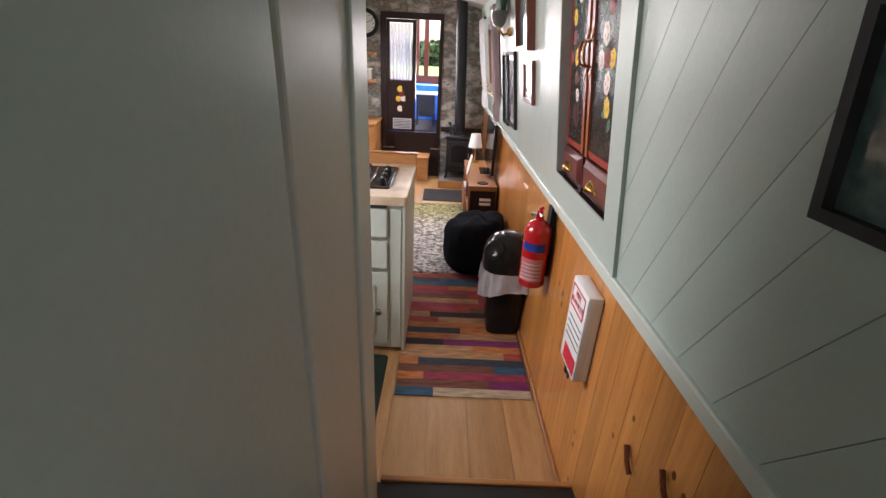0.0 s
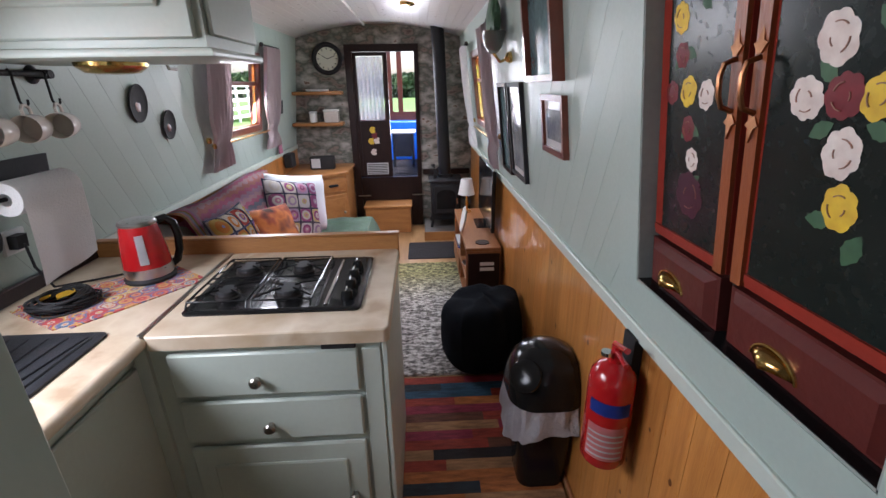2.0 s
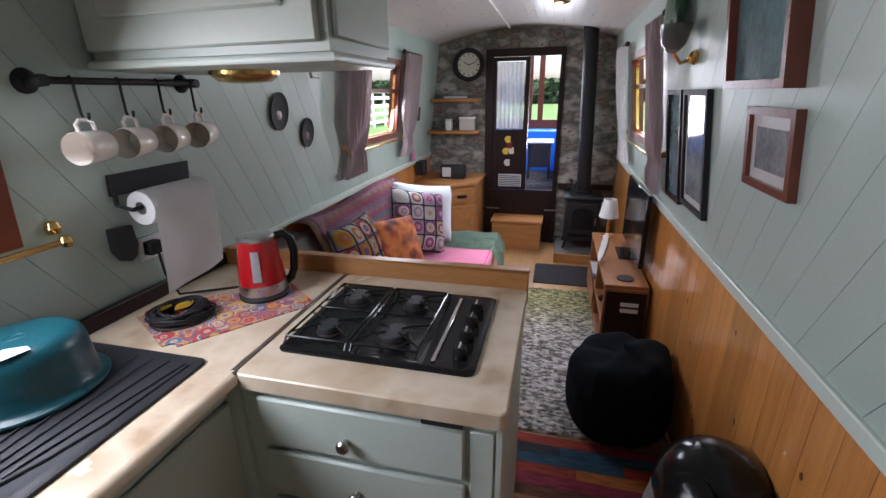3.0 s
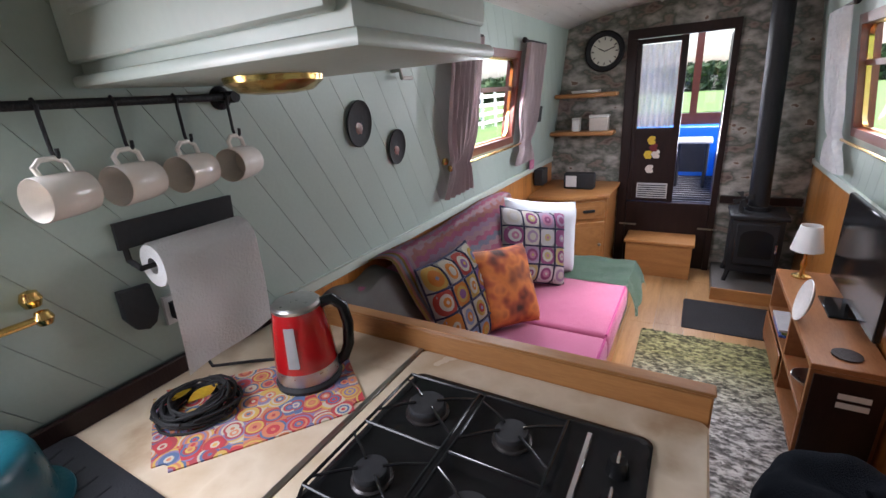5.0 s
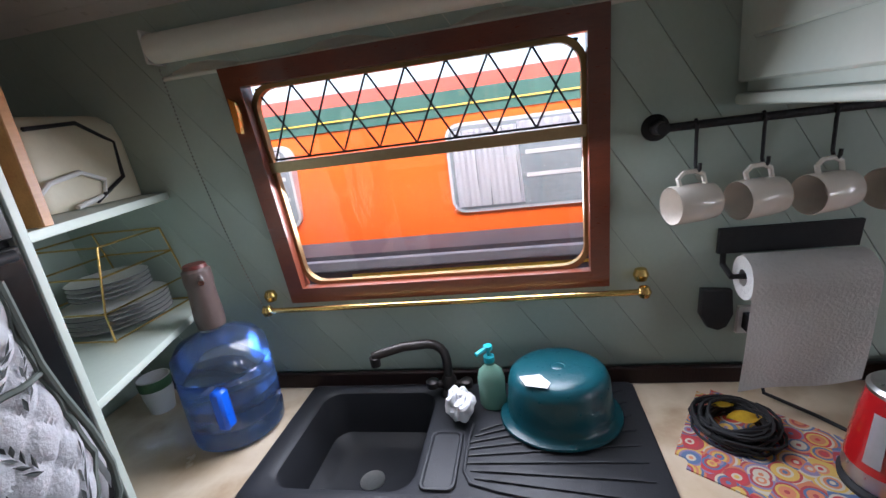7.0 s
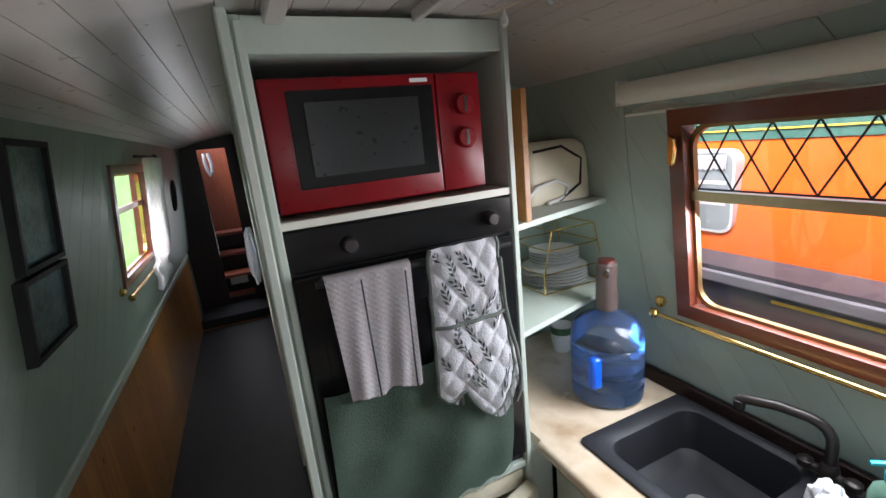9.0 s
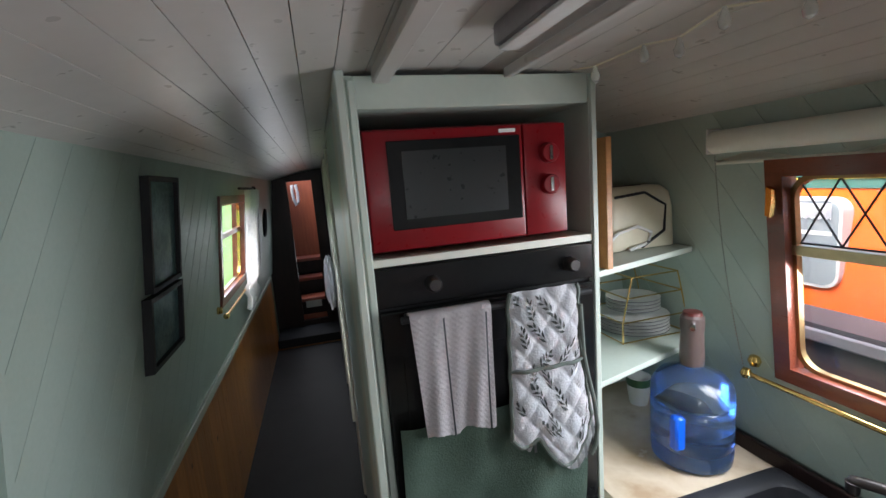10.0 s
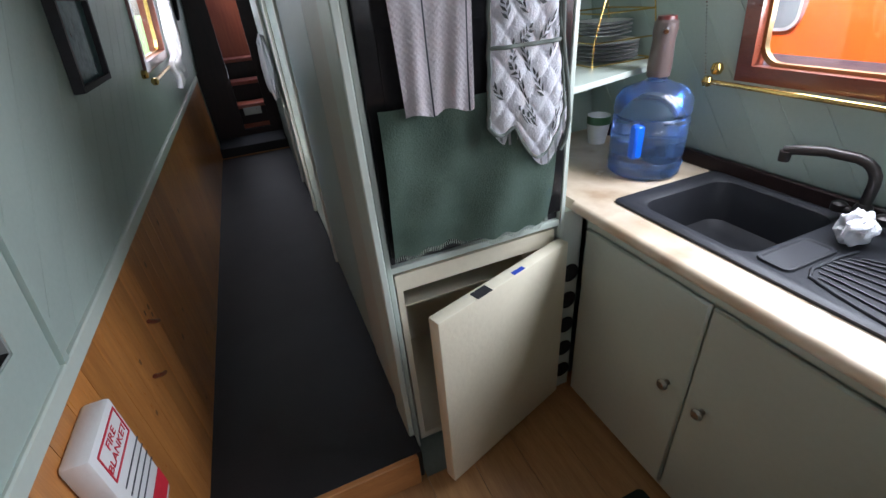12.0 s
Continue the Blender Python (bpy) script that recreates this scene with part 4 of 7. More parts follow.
part("glass", lathe(bmesh.new(), [(0, -0.034), (0.04, -0.0335)], -0.56, 3.18, 1.635, 24), CREAM, ul)
for y, z, ry, rz in ((3.825, 1.495, 0.07, 0.086), (4.07, 1.38, 0.06, 0.075)):
    p = thing("wall_plate", "dark oval decorated plate hung on the wall", "plate", wall_pt(-1, y, z))
    bm = lathe(bmesh.new(), [(0, 0.006), (0.72, 0.0065), (0.86, 0.009), (0.97, 0.013), (1.0, 0.012), (1.0, 0.008), (0.6, 0), (0, 0)], n=32)
    bm.transform(Matrix.Translation(wall_pt(-1, y, z, 0.003)) @ Matrix.Rotation(radians(7), 4, "Y") @ Matrix.Rotation(radians(90), 4, "Y") @ Matrix.Diagonal((rz, ry, 1, 1)))
    part("dish", bm, BLACKM, p)
    bm = blob(bmesh.new(), *wall_pt(-1, y, z - 0.01, 0.009), 0.002, ry * 0.3, rz * 0.3, wob=0.5, n=16)
    part("motif", bm, MAHOG, p, "faded reddish motif")

# hob
hb = thing("gas_hob", "black four-burner gas hob set in the worktop", "hob", (-0.07, 3.065, TOPZ))
part("plate", loft(bmesh.new(), [rr(-0.07, 3.065, 0.548, 0.44, 0.022, TOPZ - 0.002), rr(-0.07, 3.065, 0.552, 0.444, 0.024, TOPZ + 0.006), rr(-0.07, 3.065, 0.53, 0.42, 0.02, TOPZ + 0.011), rr(-0.07, 3.065, 0.50, 0.39, 0.018, TOPZ + 0.007)]), BLACK, hb)
for x, y, r in ((-0.245, 2.965, 0.036), (-0.245, 3.165, 0.044), (-0.045, 2.965, 0.044), (-0.045, 3.165, 0.036)):
    bn = part("burner", lathe(bmesh.new(), [(0, 0.016), (r * 0.96, 0.016), (r, 0.012), (r, 0.006), (r * 1.12, 0.003), (r * 1.12, 0)], x, y, TOPZ + 0.008, 24), GUNMETAL, hb, "dull metal burner ring")
    part("cap", lathe(bmesh.new(), [(0, 0.027), (r * 0.88, 0.026), (r * 0.95, 0.022), (r * 0.95, 0.0162), (0, 0.0162)], x, y, TOPZ + 0.008, 24), BLACKM, bn)
for x in (-0.245, -0.045):
    gr = bmesh.new()
    for dx in (-0.092, 0.092):
        tube(gr, [(x + dx, 2.87, TOPZ + 0.012), (x + dx, 2.885, TOPZ + 0.028), (x + dx, 3.245, TOPZ + 0.028), (x + dx, 3.26, TOPZ + 0.012)], 0.0035, 6)
    for y in (2.885, 3.065, 3.245):
        tube(gr, [(x - 0.092, y, TOPZ + 0.028), (x + 0.092, y, TOPZ + 0.028)], 0.0035, 6)
    for y in (2.965, 3.165):
        for dx, dy in ((-1, -1), (1, 1), (-1, 1), (1, -1)):
            tube(gr, [(x + dx * 0.092, y + dy * 0.06, TOPZ + 0.028), (x + dx * 0.045, y + dy * 0.03, TOPZ + 0.036), (x + dx * 0.02, y + dy * 0.012, TOPZ + 0.036)], 0.003, 6)
    part("pan_support", gr, BLACK, hb)
for k in range(4):
    kb = part("knob", lathe(bmesh.new(), [(0, 0.03), (0.015, 0.029), (0.018, 0.02), (0.021, 0.0)], 0.155, 2.92 + 0.085 * k, TOPZ + 0.008, 18), BLACK, hb)
    part("pointer", B(0.152, 0.158, 2.905 + 0.085 * k, 2.935 + 0.085 * k, TOPZ + 0.038, TOPZ + 0.0445, bevel=0.002), CHROME, kb)
part("divider", B(0.085, 0.097, 2.88, 3.25, TOPZ + 0.007, TOPZ + 0.012, bevel=0.002), CHROME, hb, "thin chrome strip")

# ---- tall appliance cabinet and the galley shelves ----
FY = 1.70
tc_ = thing("tall_cabinet", "tall sage painted cabinet housing microwave, oven and fridge", "cabinet", (-0.05, 1.4, 0))
part("side", B(0.247, 0.268, 1.13, FY, 0, 2.13, bevel=0.002), CABINET, tc_)
part("side", B(-0.372, -0.352, 1.13, FY, 0, 2.13, bevel=0.002), CABINET, tc_)
# back coloured black to give the niche its deep shade
part("back", B(-0.352, 0.247, 1.10, 1.13, 0, 2.13), BLACKM, tc_, smooth=False)
part("top_rail", B(-0.352, 0.247, 1.13, FY - 0.002, 2.056, 2.13, bevel=0.002), CABINET, tc_)
part("shelf", B(-0.352, 0.247, 1.13, FY + 0.004, 1.692, 1.712, bevel=0.002), CREAM, tc_)
part("shelf", B(-0.352, 0.247, 1.13, FY + 0.004, 0.815, 0.838, bevel=0.002), CABINET, tc_)
part("corner_post", B(0.2685, 0.290, 1.60, FY + 0.052, 0, 2.13, bevel=0.004), CABINET, tc_)
part("side_panel", B(0.2685, 0.281, 1.268, 1.598, 0, 2.12, bevel=0.003), mat("grey_beige_paint", (0.5, 0.5, 0.43), (0.46, 0.46, 0.395), 0.45, scale=2, bump=0.0), tc_, "grey-beige painted side panel")
part("front_bead", B(0.243, 0.262, FY + 0.001, FY + 0.012, 0.0, 2.12, bevel=0.004), CABINET, tc_)
part("front_bead", B(-0.37, -0.352, FY + 0.001, FY + 0.010, 0.0, 2.12, bevel=0.003), CABINET, tc_)
solo("door_1", B(0.2685, 0.279, 0.42, 1.252, 0.15, 2.08, bevel=0.004), SAGE, "closed sage painted corridor door", "door", "structure")
for y in (0.40, -0.42, -1.1):
    solo("trim", B(0.2705, 0.292, y - 0.04, y + 0.016, 0.145, 2.09, bevel=0.004), CREAM, "cream painted door lining in the corridor", "trim", "structure")
hc = thing("hanging_cloth", "white cloth hung on the corridor wall", "cloth", (0.33, -0.9, 1.0))
part("cloth", blob(bmesh.new(), 0.33, -0.95, 1.12, 0.045, 0.10, 0.22, wob=0.25, freq=3, n=24), WHITETEX, hc)
bt = thing("bottle_rack", "sage upright rack with five round bottle holes", "rack", (-0.41, 1.7, 0))
part("panel", B(-0.452, -0.3725, 1.66, 1.705, 0.0, 0.86, bevel=0.002), CABINET, bt)
# black discs on the solid panel paint the darkness inside each opening
for k in range(5):
    bm = lathe(bmesh.new(), [(0, 0.0008), (0.032, 0.0008), (0.033, 0.003), (0.037, 0.003), (0.038, -0.0008)], n=24)
    bm.transform(Matrix.Translation((-0.413, 1.7065, 0.60 - 0.125 * k)) @ Matrix.Rotation(radians(-90), 4, "X"))
    part("hole", bm, BLACKM, bt, "flat black disc standing for the shade in a bottle opening")

mw = thing("microwave", "red microwave oven with black glass door in the cabinet niche", "microwave", (-0.02, 1.5, 1.714))
part("case", B(-0.29, 0.24, 1.32, 1.675, 1.722, 2.015, bevel=0.008, seg=2), MICRED, mw)
dr = part("door", B(-0.165, 0.238, 1.6755, 1.69, 1.726, 2.011, bevel=0.006, seg=2), MICRED, mw)
part("glass", B(-0.155, 0.185, 1.6905, 1.694, 1.775, 1.985, bevel=0.002), BLACK, dr, "black glass window")
part("inner_window", B(-0.115, 0.15, 1.6942, 1.6955, 1.80, 1.96), mat("mesh_screen", (0.015, 0.016, 0.017), rough=0.3, bump=0.0), dr, smooth=False)
part("control_panel", B(-0.288, -0.168, 1.6755, 1.689, 1.726, 2.011, bevel=0.005, seg=2), MICRED, mw)
for z in (1.935, 1.855):
    bm = lathe(bmesh.new(), [(0, 0.018), (0.022, 0.018), (0.025, 0.014), (0.026, 0), (0.032, 0)], n=24)
    bm.transform(Matrix.Translation((-0.235, 1.6895, z)) @ Matrix.Rotation(radians(-90), 4, "X"))
    kb = part("dial", bm, MICRED, mw)
    part("pointer", B(-0.239, -0.231, 1.708, 1.7095, z - 0.018, z + 0.018), CHROME, kb, smooth=False)
part("badge", B(-0.145, -0.10, 1.6905, 1.6915, 1.992, 2.001), PLASTIC, mw, "small white badge bar", smooth=False)
for x in (-0.26, 0.21):
    part("foot", lathe(bmesh.new(), [(0.012, 0), (0.012, 0.011), (0, 0.011)], x, 1.6, 1.712), BLACKM, mw)

ov = thing("oven", "built-in black oven with a glass door", "oven", (-0.05, 1.4, 0.84))
part("body", B(-0.35, 0.245, 1.14, 1.69, 0.84, 1.69), BLACKM, ov, smooth=False)
part("control_panel", B(-0.348, 0.243, 1.6905, 1.71, 1.592, 1.688, bevel=0.003), BLACK, ov)
for x in (0.105, -0.275):
    bm = lathe(bmesh.new(), [(0, 0.03), (0.014, 0.03), (0.018, 0.024), (0.02, 0)], n=20)
    bm.transform(Matrix.Translation((x, 1.711, 1.64)) @ Matrix.Rotation(radians(-90), 4, "X"))
    part("knob", bm, GUNMETAL, ov, "dull metal control knob")
d = part("door", B(-0.346, 0.241, 1.6905, 1.716, 0.875, 1.582, bevel=0.004), BLACK, ov)
part("glass", B(-0.30, 0.195, 1.7165, 1.7185, 0.93, 1.47, bevel=0.001), BLACK, d)
hd = bmesh.new()
tube(hd, [(-0.30, 1.765, 1.575), (0.20, 1.765, 1.575)], 0.009, 10)
for x in (-0.28, 0.18):
    tube(hd, [(x, 1.717, 1.57), (x, 1.765, 1.575)], 0.007)
part("handle", hd, BLACKM, d)

# towel over the oven handle
tw = thing("tea_towel", "pale grey herringbone tea towel with dark stripes over the oven handle", "towel", (0.08, 1.78, 1.28))
def towel_f(x0, x1, zt, zb, skew, seed=0):
    def f(u, v):
        x = x1 + (x0 - x1) * u + skew * max(0, v - 0.1) * (1 - 1.4 * u)
        w = 0.007 * math.sin(u * 9 + seed) + 0.004 * math.sin(u * 23 + v * 4)
        if v < 0.1:
            a = math.pi * (1 - v / 0.1)
            return (x, 1.765 + 0.016 * math.cos(a) + 0.0, zt + 0.012 * math.sin(a))
        k = (v - 0.1) / 0.9
        return (x, 1.782 + w * (0.3 + 0.7 * k), zt - (zt - zb) * k + 0.006 * math.sin(u * 12) * k)
    return f
tf = towel_f(-0.016, 0.183, 1.58, 1.28, -0.02)
def herring(u, v):
    p = tf(u, v)
    return (p[0], p[1] + 0.0015 * (1 if math.sin(v * 140 + 9 * abs(((u * 12) % 1) - 0.5)) > 0 else 0), p[2])
part("cloth", sheet(bmesh.new(), herring, 60, 90, 0.003), TOWEL, tw)
for uu in (0.38, 0.90):
    part("stripe", sheet(bmesh.new(), lambda u, v, uu=uu: tuple(a + b for a, b in zip(tf(uu + 0.024 * u, 0.12 + 0.875 * v), (0, 0.0065, 0))), 2, 30, 0.0012), DARKPRINT, tw, "thin charcoal stripe")
gt = thing("hand_towel", "worn green towel with a fringe hung below the oven handle", "towel", (-0.04, 1.73, 0.9))
def green_f(u, v):
    x = 0.225 - 0.52 * u + 0.012 * v
    return (x, 1.748 + 0.014 * math.sin(u * 8 + 1 + 1.5 * v) * (0.4 + v) + 0.008 * math.sin(u * 17 + v * 5) + 0.006 * noise.noise((u * 6, v * 5, 3)), 1.30 - 0.405 * v - 0.02 * u * v + 0.006 * math.sin(u * 40) * v ** 8)
part("cloth", sheet(bmesh.new(), green_f, 50, 24, 0.004), mat("dull_green_towel", (0.13, 0.19, 0.15), (0.075, 0.12, 0.09), 0.95, scale=7, fine=220, bump=0.08), gt)
bm = bmesh.new()
for k in range(90):
    p = green_f(k / 89, 1.0)
    tube(bm, [p, (p[0] + 0.002 * math.sin(k), p[1] + 0.002, p[2] - 0.014)], 0.0011, 4)
part("fringe", bm, mat("pale_green_fringe", (0.3, 0.36, 0.3), rough=0.95), gt)

# quilted oven mitt
om = thing("oven_gloves", "white quilted double oven glove with grey leaf print", "oven glove", (-0.16, 1.8, 1.12))
def hem_z(u):
    """Lower edge of the pad: a short thumb lobe, a notch, then the long palm lobe."""
    if u < 0.32:
        return 1.213 - 0.022 * math.sin(math.pi * u / 0.32) + 0.06 * max(0, 0.08 - u)
    k = (u - 0.32) / 0.68
    return 1.213 - 0.105 * math.sin(math.pi * k ** 1.15) ** 0.8 + 0.03 * k ** 4
def mitt_f(u, v):
    z = 1.605 - (1.605 - hem_z(u)) * v
    L = -0.061 + 0.008 * v
    R = -0.253 - 0.03 * max(0, v - 0.45) / 0.55
    x = L + (R - L) * u
    if v < 0.06:
        x = -0.157 + (x + 0.157) * (1 - 0.06 * (1 - v / 0.06) ** 2)
    q = math.sin(math.pi * (x / 0.064 + z / 0.082)) * math.sin(math.pi * (x / 0.064 - z / 0.082))
    puff = 0.009 * abs(q) ** 0.5 + 0.014 * (1 - abs(2 * u - 1) ** 6) * (1 - abs(2 * v - 1) ** 10)
    return (x, 1.775 + puff, z)
part("pad", sheet(bmesh.new(), mitt_f, 48, 96, 0.014), WHITETEX, om)
bm = bmesh.new()
edge = [mitt_f(0, v / 30) for v in range(31)] + [mitt_f(u / 24, 1) for u in range(25)] + [mitt_f(1, 1 - v / 30) for v in range(31)]
tube(bm, edge, 0.0055, 6)
tube(bm, [tuple(a + b for a, b in zip(mitt_f(u / 12, (1.605 - 1.405) / (1.605 - hem_z(u / 12))), (0, 0.004, 0))) for u in range(13)], 0.005, 6)
BINDING = mat("grey_green_binding", (0.12, 0.14, 0.125), rough=0.9)
LEAFPRINT = mat("soft_grey_leaf_print", (0.06, 0.066, 0.066), rough=0.95)
TOWEL_GREY = mat("grey_lining_stripe", (0.3, 0.31, 0.31), rough=0.95)
part("binding", bm, BINDING, om, "grey-green bound edge")
rnd = random.Random(4)
for k in range(17):
    u0, v0, a0 = 0.14 + 0.72 * ((k * 0.618) % 1), 0.08 + 0.053 * k, rnd.uniform(0.5, 2.6)
    bm = bmesh.new()
    for j in range(7):
        side = (j % 2) * 2 - 1 if j < 6 else 0
        a, base, ln_ = a0 + side * 0.6, 0.008 * j, 0.024 - 0.001 * j
        pts = []
        for t, wd in ((0, 0), (0.45, 0.0036), (1, 0), (0.45, -0.0036)):
            dx = base * math.cos(a0) + t * ln_ * math.cos(a) - wd * math.sin(a)
            dz = base * math.sin(a0) + t * ln_ * math.sin(a) + wd * math.cos(a)
            c = mitt_f(min(0.96, max(0.04, u0 - dx / 0.2)), min(0.96, max(0.02, v0 - dz / 0.42)))
            pts.append(bm.verts.new((c[0], c[1] + 0.003, c[2])))
        bm.faces.new(pts)
    part("leaf_sprig", bm, LEAFPRINT, om, "printed sprig of grey leaves", smooth=False)
def behind(u, v):
    p = mitt_f(u, 0.45 + 0.55 * v)
    return (p[0] - 0.022 - 0.012 * v, 1.752 + 0.006 * math.sin(math.pi * u), p[2] - 0.038 * v)
part("back_glove", sheet(bmesh.new(), behind, 24, 16, 0.012), WHITETEX, om, "striped lining of the glove behind")
for k in range(9):
    part("lining_stripe", sheet(bmesh.new(), lambda u, v, k=k: (lambda p: (p[0], p[1] + 0.0075, p[2]))(behind((k + 0.35 + 0.3 * u) / 9, 0.25 + 0.74 * v)), 1, 12, 0.001), TOWEL_GREY, om)
part("strap", tube(bmesh.new(), [(-0.256, 1.785, 1.55), (-0.262, 1.785, 1.42), (-0.272, 1.785, 1.36), (-0.292, 1.782, 1.28), (-0.306, 1.775, 1.20), (-0.305, 1.768, 1.14), (-0.29, 1.765, 1.11)], 0.006, 8), BINDING, om, "grey-green hanging strap")

# fridge with its door ajar
fr = thing("fridge", "built-in cream fridge with its door standing ajar", "fridge", (-0.05, 1.4, 0.02))
bm = bmesh.new()
box(bm, -0.34, 0.235, 1.66, 1.695, 0.74, 0.80)
box(bm, -0.34, 0.235, 1.15, 1.17, 0.05, 0.74)
box(bm, 0.215, 0.235, 1.17, 1.695, 0.05, 0.74)
box(bm, -0.34, -0.32, 1.17, 1.695, 0.05, 0.74)
box(bm, -0.34, 0.235, 1.15, 1.695, 0.02, 0.05)
box(bm, -0.32, 0.215, 1.17, 1.60, 0.60, 0.606)
part("body", bm, CREAMPL, fr, smooth=False)
H0 = Matrix.Translation((-0.345, 1.712, 0)) @ Matrix.Rotation(radians(17.5), 4, "Z")
bm = B(0.0, 0.578, 0.0, 0.045, 0.05, 0.775, bevel=0.006, seg=2)
bm.transform(H0)
fd = part("door", bm, CREAMPL, fr)
bm = B(0.37, 0.43, 0.012, 0.0465, 0.7752, 0.777, bevel=0.0)
bm.transform(H0)
part("handle_recess", bm, BLACKM, fd, smooth=False)
bm = B(0.22, 0.27, 0.026, 0.042, 0.7752, 0.7762)
bm.transform(H0)
part("sticker", bm, BLUEPRINT, fd, "small blue sticker", smooth=False)
bm = B(0.02, 0.56, -0.012, -0.0005, 0.07, 0.76, bevel=0.004)
bm.transform(H0)
part("seal", bm, PLASTIC, fd)

# shelves beside the tall cabinet
for z, name in ((1.59, "upper"), (1.245, "lower")):
    sh = thing("galley_shelf", f"{'sage' if z > 1.4 else 'pale sage'} corner shelf beside the tall cabinet", "shelf", (-0.6, 1.35, z))
    part("board", prism(bmesh.new(), [(-0.374, 1.105), (-side_x(z) + 0.004, 1.105), (-side_x(z) + 0.004, 1.51), (-0.374, 1.66)], "z", z - 0.02, z, bevel=0.002), CABINET, sh)
solo("shelf_divider", B(-0.452, -0.432, 1.20, 1.66, 1.592, 1.97, bevel=0.002), PINE_H, "upright wooden board with a cream edge on the shelf", "board")
ts = thing("toaster", "cream toaster with its flex looped around it", "toaster", (-0.72, 1.37, 1.59))
part("body", loft(bmesh.new(), [rr(-0.735, 1.36, 0.30, 0.18, 0.04, 1.592), rr(-0.735, 1.36, 0.305, 0.185, 0.045, 1.60), rr(-0.735, 1.36, 0.30, 0.18, 0.05, 1.74), rr(-0.735, 1.36, 0.285, 0.165, 0.05, 1.785), rr(-0.735, 1.36, 0.25, 0.12, 0.045, 1.808), rr(-0.735, 1.36, 0.2, 0.08, 0.03, 1.812)]), CREAMPL, ts)
# black slab on the closed top paints the dark of the bread slot
part("slot", B(-0.79, -0.61, 1.345, 1.375, 1.8125, 1.814), BLACKM, ts, smooth=False)
part("flex", tube(bmesh.new(), [(-0.56, 1.46, 1.61), (-0.62, 1.465, 1.66), (-0.70, 1.463, 1.675), (-0.76, 1.46, 1.65), (-0.75, 1.458, 1.612), (-0.66, 1.47, 1.597)], 0.006), PLASTIC, ts)
part("flex", tube(bmesh.new(), [(-0.62, 1.45, 1.78), (-0.74, 1.452, 1.79), (-0.83, 1.448, 1.74), (-0.82, 1.455, 1.65), (-0.72, 1.462, 1.60)], 0.005), BLACKM, ts)
pr = thing("plate_rack", "gold wire plate rack on the lower shelf", "rack", (-0.68, 1.37, 1.245))
bm = bmesh.new()
for z, r in ((1.25, 0.14), (1.325, 0.14), (1.415, 0.12), (1.49, 0.10)):
    tube(bm, [(-0.79 + dx * r, 1.325 + dy * 0.12, z) for dx, dy in ((-1, -1), (1, -1), (1, 1), (-1, 1), (-1, -1))], 0.0028, 6)
for dx in (-1, 1):
    for dy in (-1, 1):
        tube(bm, [(-0.79 + dx * 0.14, 1.325 + dy * 0.12, 1.246), (-0.79 + dx * 0.14, 1.325 + dy * 0.12, 1.325), (-0.79 + dx * 0.10, 1.325 + dy * 0.12, 1.49)], 0.003, 6)
part("wire_frame", bm, BRASS, pr)
for n_, z0, r in ((5, 1.252, 0.132), (4, 1.332, 0.10)):
    for k in range(n_):
        p = thing("plate", "white plate with a dark rim stacked in the rack", "plate", (-0.79, 1.325, z0 + 0.013 * k), group="stacked plates")
        part("dish", lathe(bmesh.new(), [(0, 0.002), (r * 0.6, 0.0), (r * 0.7, 0.004), (r, 0.010), (r, 0.0115), (r * 0.66, 0.0065), (0, 0.005)], -0.79, 1.325, z0 + 0.013 * k, 30), PLATE, p)
        part("rim", lathe(bmesh.new(), [(r * 1.002, 0.0098), (r * 1.004, 0.0108), (r * 1.0, 0.0119)], -0.79, 1.325, z0 + 0.013 * k, 30), DARKPRINT, p, "dark rim line")
cp = thing("cup", "small white and green cup on the worktop", "cup", (-0.72, 1.40, TOPZ))
part("body", lathe(bmesh.new(), [(0, 0.002), (0.035, 0), (0.045, 0.06), (0.048, 0.12), (0.045, 0.12), (0.03, 0.01)], -0.845, 1.29, TOPZ, 24), PLASTIC, cp)
part("band", lathe(bmesh.new(), [(0.0475, 0.085), (0.0486, 0.10), (0.0488, 0.118)], -0.845, 1.29, TOPZ, 24), LEAF, cp, "green band")

# roller blind
rb = thing("roller_blind", "rolled-up off-white roller blind above the galley window", "blind", (-0.85, 2.24, 1.93))
bm = lathe(bmesh.new(), [(0, 0), (0.034, 0), (0.034, 1.17), (0, 1.17)], n=24)
bm.transform(Matrix.Translation((-0.825, 1.65, 1.935)) @ Matrix.Rotation(radians(-90), 4, "X"))
part("roll", bm, CREAM, rb)
part("hem", sheet(bmesh.new(), lambda u, v: (-0.858 + 0.002 * math.sin(u * 20), 1.655 + 1.16 * u, 1.935 - 0.065 * v), 20, 3, 0.003), CREAM, rb)
part("hem_bar", tube(bmesh.new(), [(-0.857, 1.63, 1.872), (-0.857, 2.83, 1.872)], 0.006), CREAM, rb)
for y in (1.643, 2.822):
    part("bracket", B(-0.875, -0.80, y - 0.004, y + 0.004, 1.90, 1.975, bevel=0.003), PLASTIC, rb)
bm = bmesh.new()
for k in range(72):
    f = k / 71
    blob(bm, -0.84 - 0.06 * f, 1.638 + 0.07 * f ** 2, 1.90 - 0.69 * f, 0.003, 0.003, 0.003, n=6)
part("bead_chain", bm, CHROME, rb, "fine beaded pull chain")

